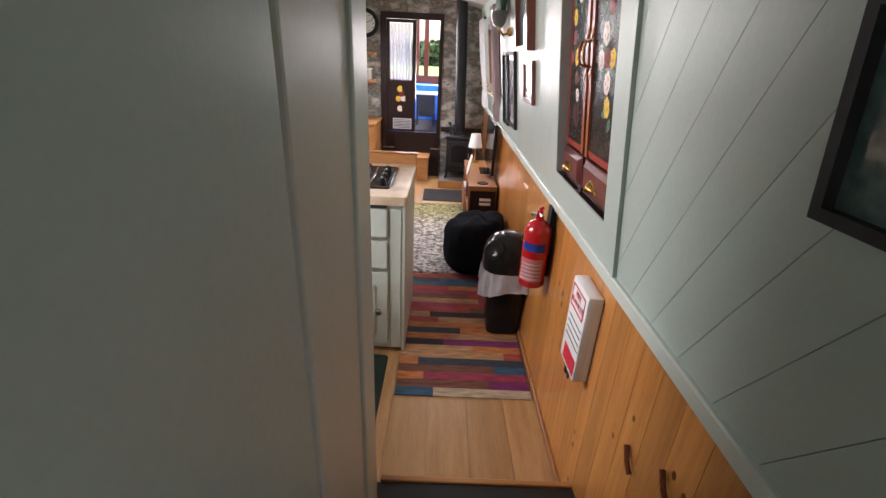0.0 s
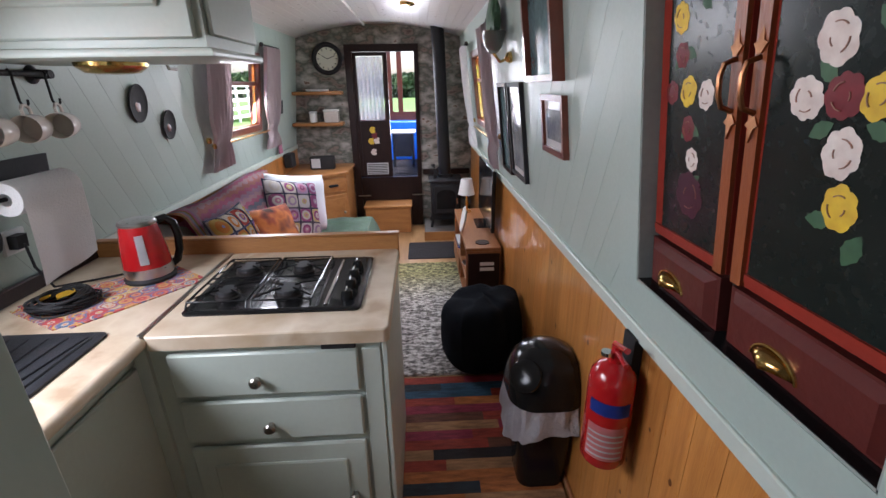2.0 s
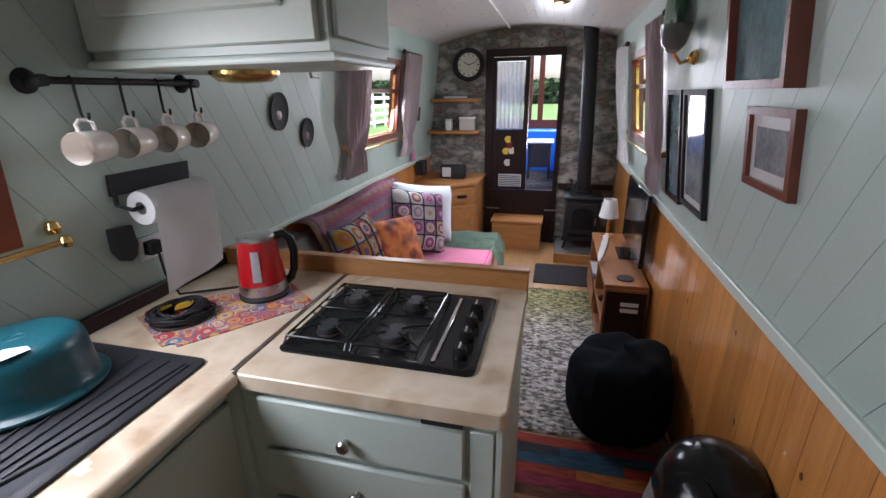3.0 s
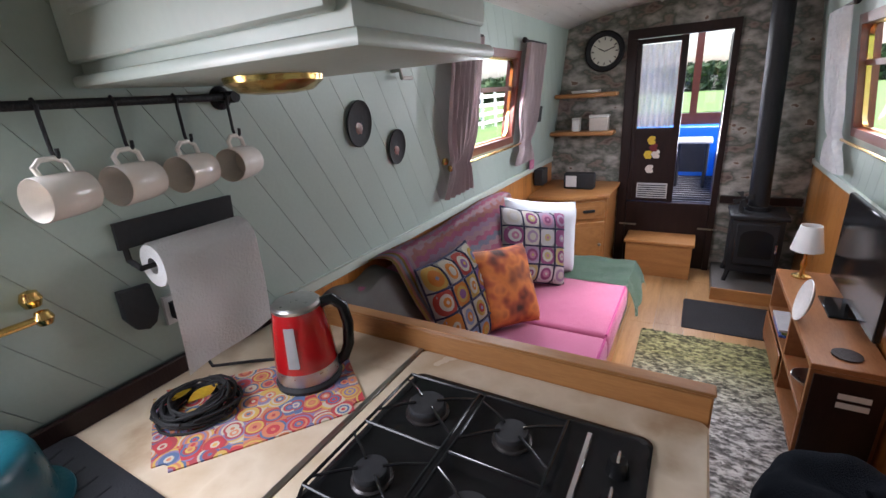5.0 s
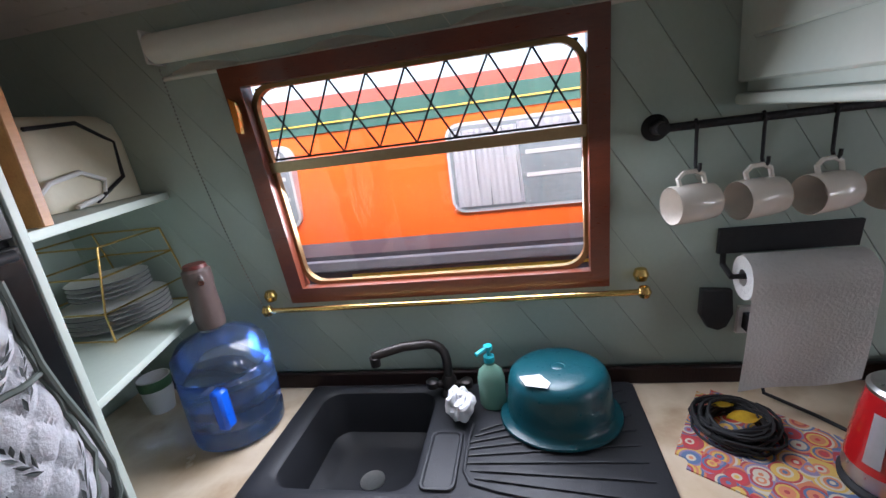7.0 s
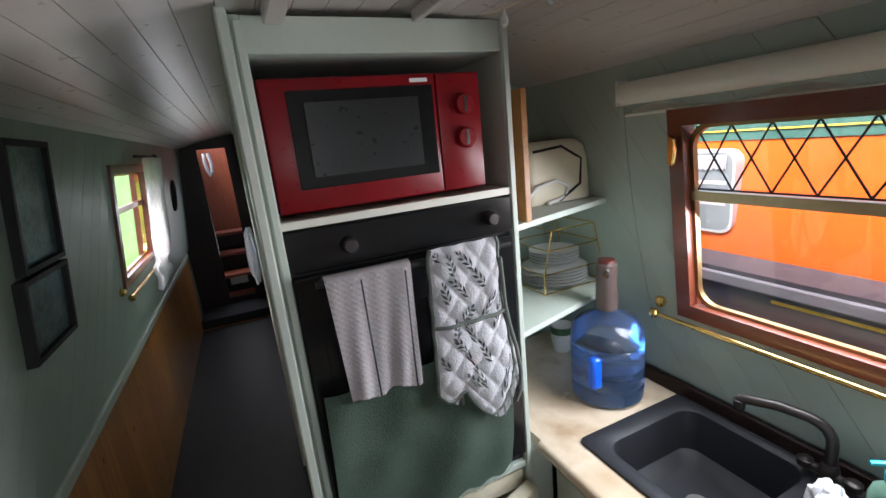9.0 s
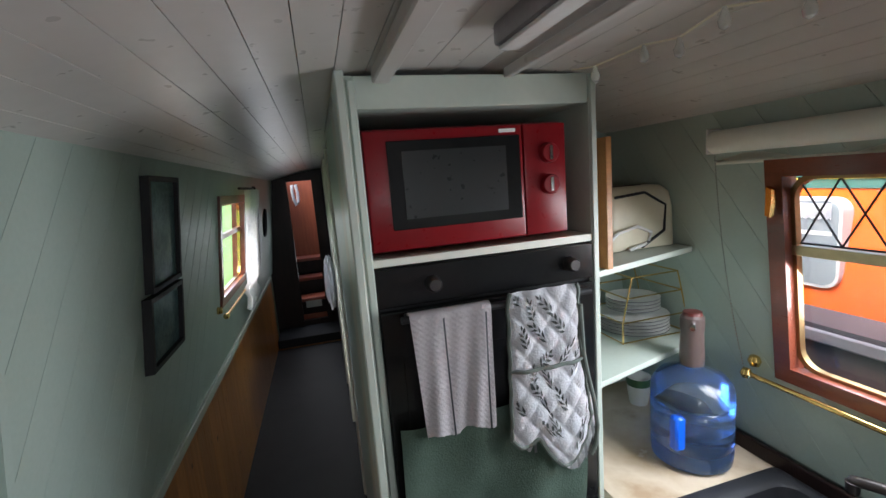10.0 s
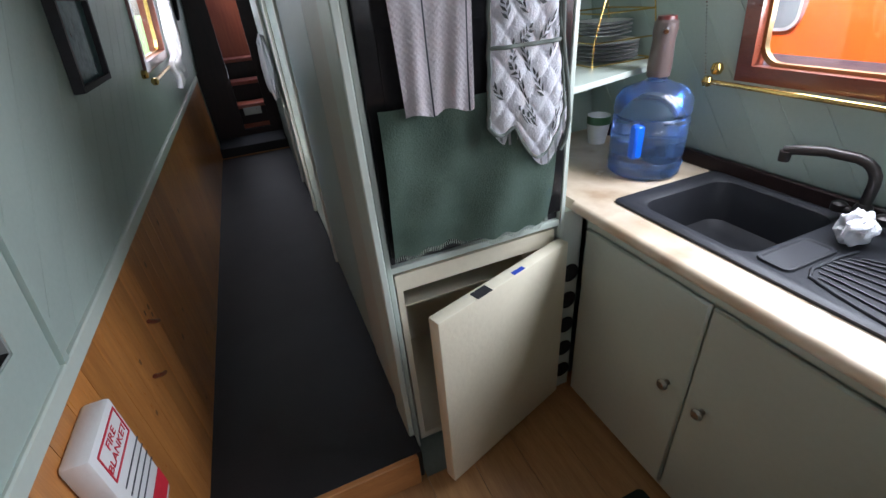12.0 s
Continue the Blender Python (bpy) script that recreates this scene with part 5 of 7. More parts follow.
# ceiling fittings
solo("ceiling_batten", B(0.165, 0.205, 1.705, 3.4, 2.11, 2.142, bevel=0.004), CEIL, "off-white painted ceiling batten", "batten")
solo("ceiling_batten", B(-0.135, -0.115, 1.705, 6.5, 2.118, 2.142, bevel=0.003), CEIL, "off-white cable cover along the ceiling", "batten")
sl = thing("strip_light", "slim grey ceiling strip light", "lamp", (0.04, 2.3, 2.1))
part("housing", B(-0.032, 0.02, 1.96, 2.52, 2.112, 2.152, bevel=0.008, seg=2), mat("grey_housing", (0.3, 0.28, 0.3), rough=0.4), sl)
part("diffuser", B(-0.026, 0.014, 1.97, 2.51, 2.105, 2.112, bevel=0.003), PLASTIC, sl)
fl = thing("fairy_lights", "string of small clear fairy bulbs under the ceiling", "string lights", (-0.2, 2.2, 2.1))
wire = [(-0.27 - 0.012 * k + 0.02 * math.sin(2.1 * k), 1.76 + 0.095 * k, ceil_z(0.3) - 0.012 - 0.016 * (k % 2)) for k in range(10)]
part("wire", tube(bmesh.new(), wire, 0.0022, 5), CREAMPL, fl)
for k, p in enumerate(wire[1::1]):
    bl = part("bulb", lathe(bmesh.new(), [(0, -0.036), (0.008, -0.03), (0.01, -0.02), (0.005, -0.008), (0.004, 0)], *p, 12), mat("clear_bulb", (0.85, 0.85, 0.8), rough=0.12, trans=0.5, bump=0.0) if k == 0 else bpy.data.materials["clear_bulb"], fl)
# brass disc added in place of a bright reflection on the glossy ceiling
for x, y in ((0.34, 5.3),):
    vt = thing("ceiling_vent", "round brass disc standing for a bright reflection on the ceiling", "vent", (x, y, ceil_z(x)))
    part("cup", lathe(bmesh.new(), [(0, -0.022), (0.04, -0.022), (0.055, -0.015), (0.06, 0.004)], x, y, ceil_z(x), 28), BRASS, vt)

# ---- corridor end ----
cs = thing("stern_step", "dark step before the rear door", "step", (0.6, STERN + 0.15, 0.14))
part("tread", B(0.275, 0.965, STERN + 0.003, STERN + 0.448, 0.0, 0.24, bevel=0.006), BLACKM, cs)
solo("trim", B(0.275, 0.965, STERN + 0.449, STERN + 0.469, 0.10, 0.148, bevel=0.003), PINE_H, "pale wooden threshold strip", "trim", "structure")
dl = thing("door_2", "dark rear door frame open to red-brown steps", "door", (0.49, STERN, 0.3), kind="structure")
bm = bmesh.new()
box(bm, 0.235, 0.40, STERN + 0.002, STERN + 0.03, 0.3, 2.06)
box(bm, 0.68, 0.74, STERN + 0.002, STERN + 0.03, 0.3, 2.06)
box(bm, 0.40, 0.68, STERN + 0.002, STERN + 0.03, 2.0, 2.06)
part("frame", bm, DARKWOOD, dl, smooth=False)
for k in range(3):
    st = thing("step", "red-brown painted companionway step", "step", (0.48, STERN - 0.2 - 0.22 * k, 0.3), group="companionway steps")
    part("tread", B(0.2, 0.78, STERN - 0.32 - 0.22 * k, STERN - 0.07 - 0.22 * k, 0.52 + 0.22 * k, 0.56 + 0.22 * k, bevel=0.006), mat("red_brown_paint", (0.3, 0.07, 0.035), (0.22, 0.05, 0.025), 0.45), st)
    part("riser", B(0.2, 0.78, STERN - 0.31 - 0.22 * k, STERN - 0.29 - 0.22 * k, 0.3, 0.518 + 0.22 * k), DARKWOOD, st, smooth=False)
part("kick_vent", B(0.45, 0.64, STERN - 0.085, STERN - 0.0705, 0.44, 0.53, bevel=0.003), PEWTER, dl, "grey louvred vent")
solo("wall_companionway", B(-0.95, 0.95, STERN - 1.3, STERN - 1.25, -0.7, 2.6), mat("orange_brown_boards", (0.34, 0.09, 0.035), (0.24, 0.055, 0.024), 0.45, stretch=(6, 1, 0.6)), "orange-brown boarded stern cabin panel", "wall", "structure")
# added roof strip and sides, out of view, that keep sky off the companionway
for nm, a in (("ceiling", (-1.0, 1.0, STERN - 0.3, STERN - 0.061, 2.25, 2.29)), ("wall_port_aft", (-1.0, -0.951, STERN - 1.3, STERN - 0.061, -0.7, 2.249)), ("wall_starboard_aft", (0.951, 1.0, STERN - 1.3, STERN - 0.061, -0.7, 2.249))):
    solo(nm, B(*a), DARKWOOD, "unseen dark boarding added at the stern to cut the sky light", "wall", "structure", smooth=False)
rp = thing("rope_bundle", "pale rope hung inside the stern cabin", "rope", (0.6, STERN - 0.6, 1.8))
part("rope", tube(bmesh.new(), [(0.655, STERN - 0.6, 1.97), (0.66, STERN - 0.6, 1.88), (0.65, STERN - 0.59, 1.78), (0.625, STERN - 0.6, 1.70), (0.60, STERN - 0.6, 1.74), (0.595, STERN - 0.61, 1.86), (0.61, STERN - 0.6, 1.97)], 0.018), WHITETEX, rp)
part("hook", tube(bmesh.new(), [(0.62, STERN - 1.25, 1.98), (0.62, STERN - 0.6, 1.97)], 0.008), IRON, rp)

# pictures in the corridor


def picture(s, y0, y1, z0, z1, frame_mat, art, label, fw=0.022, depth=0.022, mount=None):
    t = thing("picture", label, "picture", wall_pt(s, (y0 + y1) / 2, z0), group="framed pictures")
    bm = bmesh.new()
    for r in ((y0, y1, z0, z0 + fw), (y0, y1, z1 - fw, z1), (y0, y0 + fw, z0 + fw, z1 - fw), (y1 - fw, y1, z0 + fw, z1 - fw)):
        sloped(bm, s, *r, 0.001, depth)
    part("frame", bm, frame_mat, t, smooth=False)
    part("print", sloped(bmesh.new(), s, y0 + fw, y1 - fw, z0 + fw, z1 - fw, 0.001, depth * 0.45), mount or art, t, smooth=False)
    if mount:
        m = 0.03
        part("image", sloped(bmesh.new(), s, y0 + fw + m, y1 - fw - m, z0 + fw + m, z1 - fw - m, depth * 0.46, depth * 0.55), art, t, smooth=False)
    return t


picture(1, 0.93, 1.225, 1.61, 1.968, BLACKM, SEAGREY, "black-framed grey-green seascape print on the corridor wall", fw=0.016, depth=0.026)
picture(1, 0.93, 1.255, 1.365, 1.60, BLACKM, SEAGREY, "small black-framed dark photograph on the corridor wall", fw=0.016, depth=0.028)
for y, z in ((1.55, 0.605), (1.40, 0.70)):
    lt = thing("cabinet_catch", "small brown wooden turn catch on the pine panelling", "catch", (0.965, y, z))
    part("bar", tube(bmesh.new(), [(0.962, y + 0.03, z + 0.025), (0.956, y, z), (0.956, y - 0.025, z - 0.015)], 0.007), MAHOG, lt)

# ---- wall cupboard with painted doors ----
cb = thing("wall_cupboard", "recessed maroon wall cupboard with roses painted on its doors", "cupboard", (1.0, 2.285, 1.08))
LINING = mat("grey_lining_paint", (0.3, 0.33, 0.31), rough=0.45)
for a in ((1.999, 2.616, 1.079, 1.085), (1.994, 1.999, 1.085, 2.01), (2.616, 2.621, 1.085, 2.01)):
    part("lining", sloped(bmesh.new(), 1, *a, -0.06, 0.002), LINING, cb, smooth=False)
part("back", sloped(bmesh.new(), 1, 1.995, 2.62, 1.08, 2.01, -0.068, -0.062), MAHOG, cb, smooth=False)


def rose(par, s, y, z, r, m, out, seed):
    """One brush-painted rose: scalloped petals round a small dark heart."""
    rnd = random.Random(seed * 7 + int(r * 1e4))
    bm = bmesh.new()
    n, ph, lobes = 44, rnd.uniform(0, 6), rnd.choice((6, 7, 8))
    mid = bm.verts.new(wall_pt(s, y, z, out + 0.0016))
    rings = []
    for f in (0.45, 0.8, 1.0):
        ring = []
        for i in range(n):
            a = 2 * math.pi * i / n
            k = r * f * (1 + (0.13 * abs(math.sin(lobes * a / 2 + ph)) - 0.09 + 0.05 * math.sin(2 * a + seed) + rnd.uniform(-0.02, 0.02)) * f)
            ring.append(bm.verts.new(wall_pt(s, y + k * math.cos(a), z + 1.12 * k * math.sin(a), out + 0.0012 * (1 - f) + 0.0002)))
        rings.append(ring)
    for i in range(n):
        j = (i + 1) % n
        bm.faces.new((mid, rings[0][i], rings[0][j]))
        for p, q in zip(rings, rings[1:]):
            bm.faces.new((p[i], q[i], q[j], p[j]))
    flower = part("painted_rose", bm, m, par)
    for a0, f in ((0.7 + ph, 0.34), (2.9 + ph, 0.6), (4.8 + ph, 0.58)):
        st = [wall_pt(s, y + f * r * math.cos(a0 + 0.22 * t), z + 1.1 * f * r * math.sin(a0 + 0.22 * t), out + 0.0014) for t in range(6)]
        part("brush_stroke", tube(bmesh.new(), st, 0.0011, 4), STROKE, flower)


def painted_leaf(par, y, z, length, a):
    bm = bmesh.new()
    n = 8
    c, w = [], []
    for i in range(n + 1):
        t = i / n
        h = 0.26 * length * math.sin(math.pi * t) * (1 + 0.18 * (i % 2))
        c.append((y + length * t * math.cos(a) - h * math.sin(a), z + length * t * math.sin(a) + h * math.cos(a)))
        w.append((y + length * t * math.cos(a) + h * math.sin(a), z + length * t * math.sin(a) - h * math.cos(a)))
    top, bot = [[bm.verts.new(wall_pt(1, p[0], p[1], -0.0316)) for p in row[1:-1]] for row in (c, w)]
    tip, tail = [bm.verts.new(wall_pt(1, *p, -0.0316)) for p in (c[-1], c[0])]
    for i in range(len(top) - 1):
        bm.faces.new((top[i], top[i + 1], bot[i + 1], bot[i]))
    bm.faces.new((tail, top[0], bot[0]))
    bm.faces.new((top[-1], tip, bot[-1]))
    part("painted_leaf", bm, LEAF, par, smooth=False)


STROKE = mat("brown_brush_stroke", (0.3, 0.15, 0.1), rough=0.5)
PLUM = mat("plum_glaze", (0.06, 0.014, 0.028), (0.03, 0.01, 0.016), 0.3, scale=12, bump=0.0)
STILE = mat("orange_brown_stile", (0.3, 0.085, 0.028), (0.23, 0.06, 0.022), 0.32, stretch=(4, 4, 0.7))
ROSES = {
    2.005: ((2.195, 1.60, 0.034, WHITEFL), (2.228, 1.529, 0.031, WHITEFL), (2.173, 1.533, 0.031, REDFL), (2.128, 1.533, 0.028, YELLOW), (2.163, 1.464, 0.033, WHITEFL), (2.151, 1.396, 0.031, YELLOW), (2.16, 1.675, 0.03, REDFL), (2.20, 1.715, 0.03, YELLOW), (2.12, 1.74, 0.03, WHITEFL), (2.165, 1.80, 0.028, REDFL), (2.16, 1.875, 0.03, WHITEFL)),
    2.352: ((2.54, 1.666, 0.029, YELLOW), (2.53, 1.60, 0.025, REDFL), (2.56, 1.531, 0.025, REDFL), (2.503, 1.534, 0.03, YELLOW), (2.447, 1.529, 0.027, WHITEFL), (2.497, 1.465, 0.025, REDFL), (2.478, 1.407, 0.024, WHITEFL), (2.48, 1.335, 0.05, PLUM), (2.48, 1.73, 0.028, WHITEFL), (2.45, 1.79, 0.026, YELLOW), (2.50, 1.85, 0.028, REDFL)),
}
SPRIGS = {
    2.005: ((2.20, 1.37, 0.045, 3.0), (2.115, 1.37, 0.05, -1.2), (2.215, 1.48, 0.04, 2.6), (2.10, 1.49, 0.04, 0.3), (2.215, 1.575, 0.04, -2.4), (2.12, 1.60, 0.04, 0.8), (2.23, 1.65, 0.045, 2.2), (2.10, 1.68, 0.04, 0.4)),
    2.352: ((2.52, 1.445, 0.035, 2.4), (2.46, 1.455, 0.04, 0.4), (2.515, 1.375, 0.035, -2.2), (2.45, 1.38, 0.035, -0.8), (2.555, 1.575, 0.035, 2.4), (2.485, 1.595, 0.04, 0.4), (2.45, 1.67, 0.04, 0.7), (2.56, 1.70, 0.035, 2.0)),
}
DOOR_Z = 1.212
for y0, y1 in ((2.005, 2.328), (2.352, 2.611)):
    dd = part("door", sloped(bmesh.new(), 1, y0, y1, DOOR_Z, 2.005, -0.06, -0.035), REDFRAME, cb, smooth=False)
    part("panel", sloped(bmesh.new(), 1, y0 + 0.034, y1 - 0.034, DOOR_Z + 0.028, 1.98, -0.0345, -0.032), PANEL, dd, "black lacquer panel painted with roses", smooth=False)
    ys = (y1 - 0.026, y1 - 0.001) if y0 < 2.2 else (y0 + 0.001, y0 + 0.026)
    part("stile", sloped(bmesh.new(), 1, *ys, DOOR_Z, 2.005, -0.0345, -0.026), STILE, dd, "orange-brown meeting stile", smooth=False)
    for a in (((y0 + 0.008, y1 - 0.03) if y0 < 2.2 else (y0 + 0.03, y1 - 0.008)) + (DOOR_Z + 0.012, DOOR_Z + 0.026), ((y0 + 0.008, y1 - 0.03) if y0 < 2.2 else (y0 + 0.03, y1 - 0.008)) + (1.981, 1.995)):
        part("bead", sloped(bmesh.new(), 1, *a, -0.0345, -0.029), REDFRAME, dd, smooth=False)
    for k, (y, z, r, m) in enumerate(ROSES[y0]):
        rose(dd, 1, y, z, r * 0.86, m, -0.0315, k)
    for y, z, l_, a in SPRIGS[y0]:
        painted_leaf(dd, y, z, l_, a)
    dw = part("drawer", sloped(bmesh.new(), 1, y0 + 0.004, y1 - 0.004, 1.088, 1.204, -0.06, -0.03), MAROON, cb, smooth=False)
    bm = bmesh.new()
    lo = [wall_pt(1, y, z, -0.0298) for y, z in ((y0 + 0.012, 1.094), (y1 - 0.012, 1.094), (y1 - 0.012, 1.198), (y0 + 0.012, 1.198))]
    hi = [wall_pt(1, y, z, -0.016) for y, z in ((y0 + 0.03, 1.104), (y1 - 0.03, 1.104), (y1 - 0.03, 1.182), (y0 + 0.03, 1.182))]
    part("field", loft(bm, [lo, hi]), MAROON, dw, smooth=False)
    hy = 2.195 if y0 < 2.2 else 2.50
    def cup_f(u, v, hy=hy):
        a, b = math.pi * u, 0.5 * math.pi * v
        return wall_pt(1, hy - 0.043 * math.cos(a) * math.cos(b) ** 0.6, 1.122 + 0.03 * math.sin(a) * math.cos(b) - 0.004, -0.0155 + 0.026 * math.sin(b) * math.sin(a) ** 0.5)
    hdl = part("cup_handle", sheet(bmesh.new(), cup_f, 20, 8, 0.002), BRASS, dw, "brass cup handle")
    part("rim", tube(bmesh.new(), [wall_pt(1, hy - 0.047 * math.cos(math.pi * i / 14), 1.118 + 0.034 * math.sin(math.pi * i / 14), -0.0145) for i in range(15)], 0.003, 6), BRASS, hdl)
part("meeting_gap", sloped(bmesh.new(), 1, 2.3295, 2.3505, 1.088, 2.005, -0.061, -0.05), BLACKM, cb, smooth=False)
part("sill", sloped(bmesh.new(), 1, 1.9995, 2.6155, 1.0851, 1.0875, -0.0615, 0.0015), BLACK, cb, "dark gloss painted sill", smooth=False)
ANTIQUE = mat("antique_brass", (0.3, 0.13, 0.06), rough=0.35, metal=1.0)
for y in (2.314, 2.366):
    pull = part("pull_handle", tube(bmesh.new(), [wall_pt(1, y, 1.505, -0.025), wall_pt(1, y, 1.512, -0.006), wall_pt(1, y, 1.53, 0.0), wall_pt(1, y, 1.56, 0.0), wall_pt(1, y, 1.578, -0.006), wall_pt(1, y, 1.585, -0.025)], 0.0045), ANTIQUE, cb, "antique brass pull")
    for z, d in ((1.49, -1), (1.60, 1)):
        part("finial", prism(bmesh.new(), [(y - 0.004, z - 0.01 * d), (y + 0.004, z - 0.01 * d), (y + 0.014, z + 0.004 * d), (y + 0.006, z + 0.008 * d), (y, z + 0.03 * d), (y - 0.006, z + 0.008 * d), (y - 0.014, z + 0.004 * d)], "x", side_x(z) + 0.0225, side_x(z) + 0.0262), ANTIQUE, pull, smooth=False)

# fire point box and extinguisher
fb = thing("fire_blanket_box", "white plastic fire blanket case on the pine panelling", "fire blanket", (0.94, 1.97, 0.53))
part("case", B(0.918, 0.9705, 1.905, 2.07, 0.545, 0.868, bevel=0.010, seg=2), PLASTIC, fb)
for a in ((1.92, 2.05, 0.77, 0.775), (1.92, 2.05, 0.845, 0.85), (1.92, 1.924, 0.775, 0.845), (2.046, 2.05, 0.775, 0.845)):
    part("red_border", box(bmesh.new(), 0.9165, 0.9178, *a), PRINT, fb, smooth=False)
part("red_print", B(0.9165, 0.9178, 1.912, 2.03, 0.565, 0.625), PRINT, fb, smooth=False)
for k in range(4):
    part("print_line", B(0.9165, 0.9176, 1.91, 2.04, 0.66 + 0.025 * k, 0.664 + 0.025 * k), DARKPRINT, fb, "line of small print", smooth=False)
txt = bpy.data.curves.new("lettering", "FONT")
txt.body, txt.size, txt.align_x, txt.align_y, txt.extrude = "FIRE\nBLANKET", 0.029, "CENTER", "CENTER", 0.0004
tmp = bpy.data.objects.new("lettering", txt)
me = bpy.data.meshes.new_from_object(tmp)
bpy.data.objects.remove(tmp)
me.transform(pose(0.9168, 1.985, 0.812, 90, 0, -90))
bm = bmesh.new()
bm.from_mesh(me)
part("lettering", bm, PRINT, fb, "red lettering", smooth=False)
for y in (1.99, 2.02):
    part("pull_tape", B(0.935, 0.94, y, y + 0.018, 0.49, 0.555), BLACKM, fb, "black pull tape", smooth=False)

ex, ey = 0.895, 2.56
fe = thing("fire_extinguisher", "red fire extinguisher with blue label bracketed to the wall", "fire extinguisher", (ex, ey, 0.53))
part("cylinder", lathe(bmesh.new(), [(0, 0.565), (0.054, 0.565), (0.06, 0.575), (0.06, 0.82), (0.056, 0.845), (0.036, 0.872), (0.018, 0.88), (0.018, 0.895)], ex, ey, 0, 32), RED, fe)
def wrap(a0, a1, z0, z1, r=0.0607):
    return lambda u, v: (ex + r * math.cos(radians(a0 + (a1 - a0) * u)), ey + r * math.sin(radians(a0 + (a1 - a0) * u)), z0 + (z1 - z0) * v)
part("label", sheet(bmesh.new(), wrap(195, 300, 0.60, 0.71), 16, 2, 0.0006), mat("red_white_label", (0.75, 0.3, 0.3), (0.7, 0.2, 0.2), 0.4), fe, "pale printed label")
part("blue_band", sheet(bmesh.new(), wrap(195, 300, 0.745, 0.785), 16, 2, 0.0006), BLUEPRINT, fe, "blue label band")
bm = bmesh.new()
for k in range(5):
    bx0 = wrap(200, 290, 0.61 + 0.018 * k, 0.616 + 0.018 * k, 0.0618)
    sheet(bm, bx0, 12, 1, 0.0004)
part("small_print", bm, PLASTIC, fe)
bm = bmesh.new()
tube(bm, [(ex, ey, 0.89), (ex, ey, 0.925)], 0.014)
tube(bm, [(ex, ey + 0.01, 0.925), (ex - 0.01, ey - 0.07, 0.955)], 0.008)
tube(bm, [(ex, ey + 0.01, 0.912), (ex - 0.01, ey - 0.075, 0.915)], 0.007)
part("valve", bm, RED, fe)
part("gauge", lathe(bmesh.new(), [(0, 0.0), (0.014, 0.0), (0.014, 0.01), (0, 0.012)], ex - 0.025, ey, 0.9), CHROME, fe)
part("bracket", B(0.945, 0.97, 2.57, 2.63, 0.60, 0.93), BLACKM, fe, smooth=False)

# ---- floor things ----
rg = thing("striped_rug", "rug of many coloured distressed stripes on the galley floor", "rug", (0.6, 3.0, 0))
STRIPE = {"r": (0.45, 0.06, 0.035), "o": (0.62, 0.2, 0.05), "t": (0.52, 0.27, 0.12), "k": (0.025, 0.018, 0.02), "b": (0.03, 0.11, 0.19), "s": (0.03, 0.045, 0.06), "p": (0.22, 0.02, 0.13), "m": (0.38, 0.04, 0.08), "w": (0.6, 0.46, 0.32), "n": (0.2, 0.07, 0.04)}
sm_ = {k: mat("rug_stripe_" + n_, c, tuple(v * 0.3 for v in c), 0.9, scale=11, fine=120, stretch=(1, 5, 1), bump=0.15) for (k, c), n_ in zip(STRIPE.items(), ("red", "orange", "tan", "black", "blue", "slate", "plum", "magenta", "cream", "brown"))}
rows_ = [("b", 0.28, "w"), ("n", 0.7, "p"), ("o", 0.2, "m"), ("n", 0.75, "b"), ("o", 0.15, "s"), ("t", 0.85, "r"), ("t", 0.6, "o"), ("k", 0.35, "p"), ("o", 0.4, "t"), ("s", 0.5, "o"), ("o", 0.9, "t"), ("r", 0.3, "t"), ("t", 0.22, "k"), ("r", 0.6, "n"), ("m", 0.5, "r"), ("t", 0.7, "m"), ("n", 0.6, "r"), ("m", 0.8, "t"), ("r", 0.4, "o"), ("b", 0.7, "r"), ("s", 0.3, "b"), ("r", 0.5, "m")]
ry0, ry1 = 2.40, 3.68
h_ = (ry1 - ry0) / len(rows_)
for i, (a, f_, b_) in enumerate(rows_):
    for k, x0, x1 in ((a, 0.275, 0.275 + 0.67 * f_), (b_, 0.275 + 0.67 * f_, 0.945)):
        part("stripe", B(x0, x1, ry0 + i * h_, ry0 + (i + 1) * h_ - 0.0008, 0.0005, 0.008), sm_[k], rg, smooth=False)
solo("door_mat", loft(bmesh.new(), [rr(-0.09, 2.45, 0.6, 0.5, 0.02, 0.001), rr(-0.09, 2.45, 0.59, 0.49, 0.02, 0.008)]), mat("dark_green_mat", (0.02, 0.05, 0.045), (0.03, 0.07, 0.06), 0.95, fine=250, bump=0.3), "dark green mat before the drawer cabinet", "mat")
# shaggy rug
RUGMAT = bpy.data.materials.new("grey_green_shag")
RUGMAT.use_nodes = True
rn, rl_ = RUGMAT.node_tree.nodes, RUGMAT.node_tree.links
tc0, no0, mp0 = rn.new("ShaderNodeTexCoord"), rn.new("ShaderNodeTexNoise"), rn.new("ShaderNodeMapping")
mp0.inputs["Scale"].default_value = (1, 2.2, 1)
no0.inputs["Scale"].default_value, no0.inputs["Detail"].default_value = 26, 6
rl_.new(tc0.outputs["Object"], mp0.inputs["Vector"])
rl_.new(mp0.outputs[0], no0.inputs["Vector"])
cr0 = rn.new("ShaderNodeValToRGB")
for i, (p_, c_) in enumerate(((0.34, (0.06, 0.055, 0.05)), (0.46, (0.18, 0.172, 0.16)), (0.54, (0.36, 0.34, 0.32)), (0.64, (0.56, 0.54, 0.51)))):
    e_ = cr0.color_ramp.elements[i] if i < 2 else cr0.color_ramp.elements.new(p_)
    e_.position, e_.color = p_, (*c_, 1)
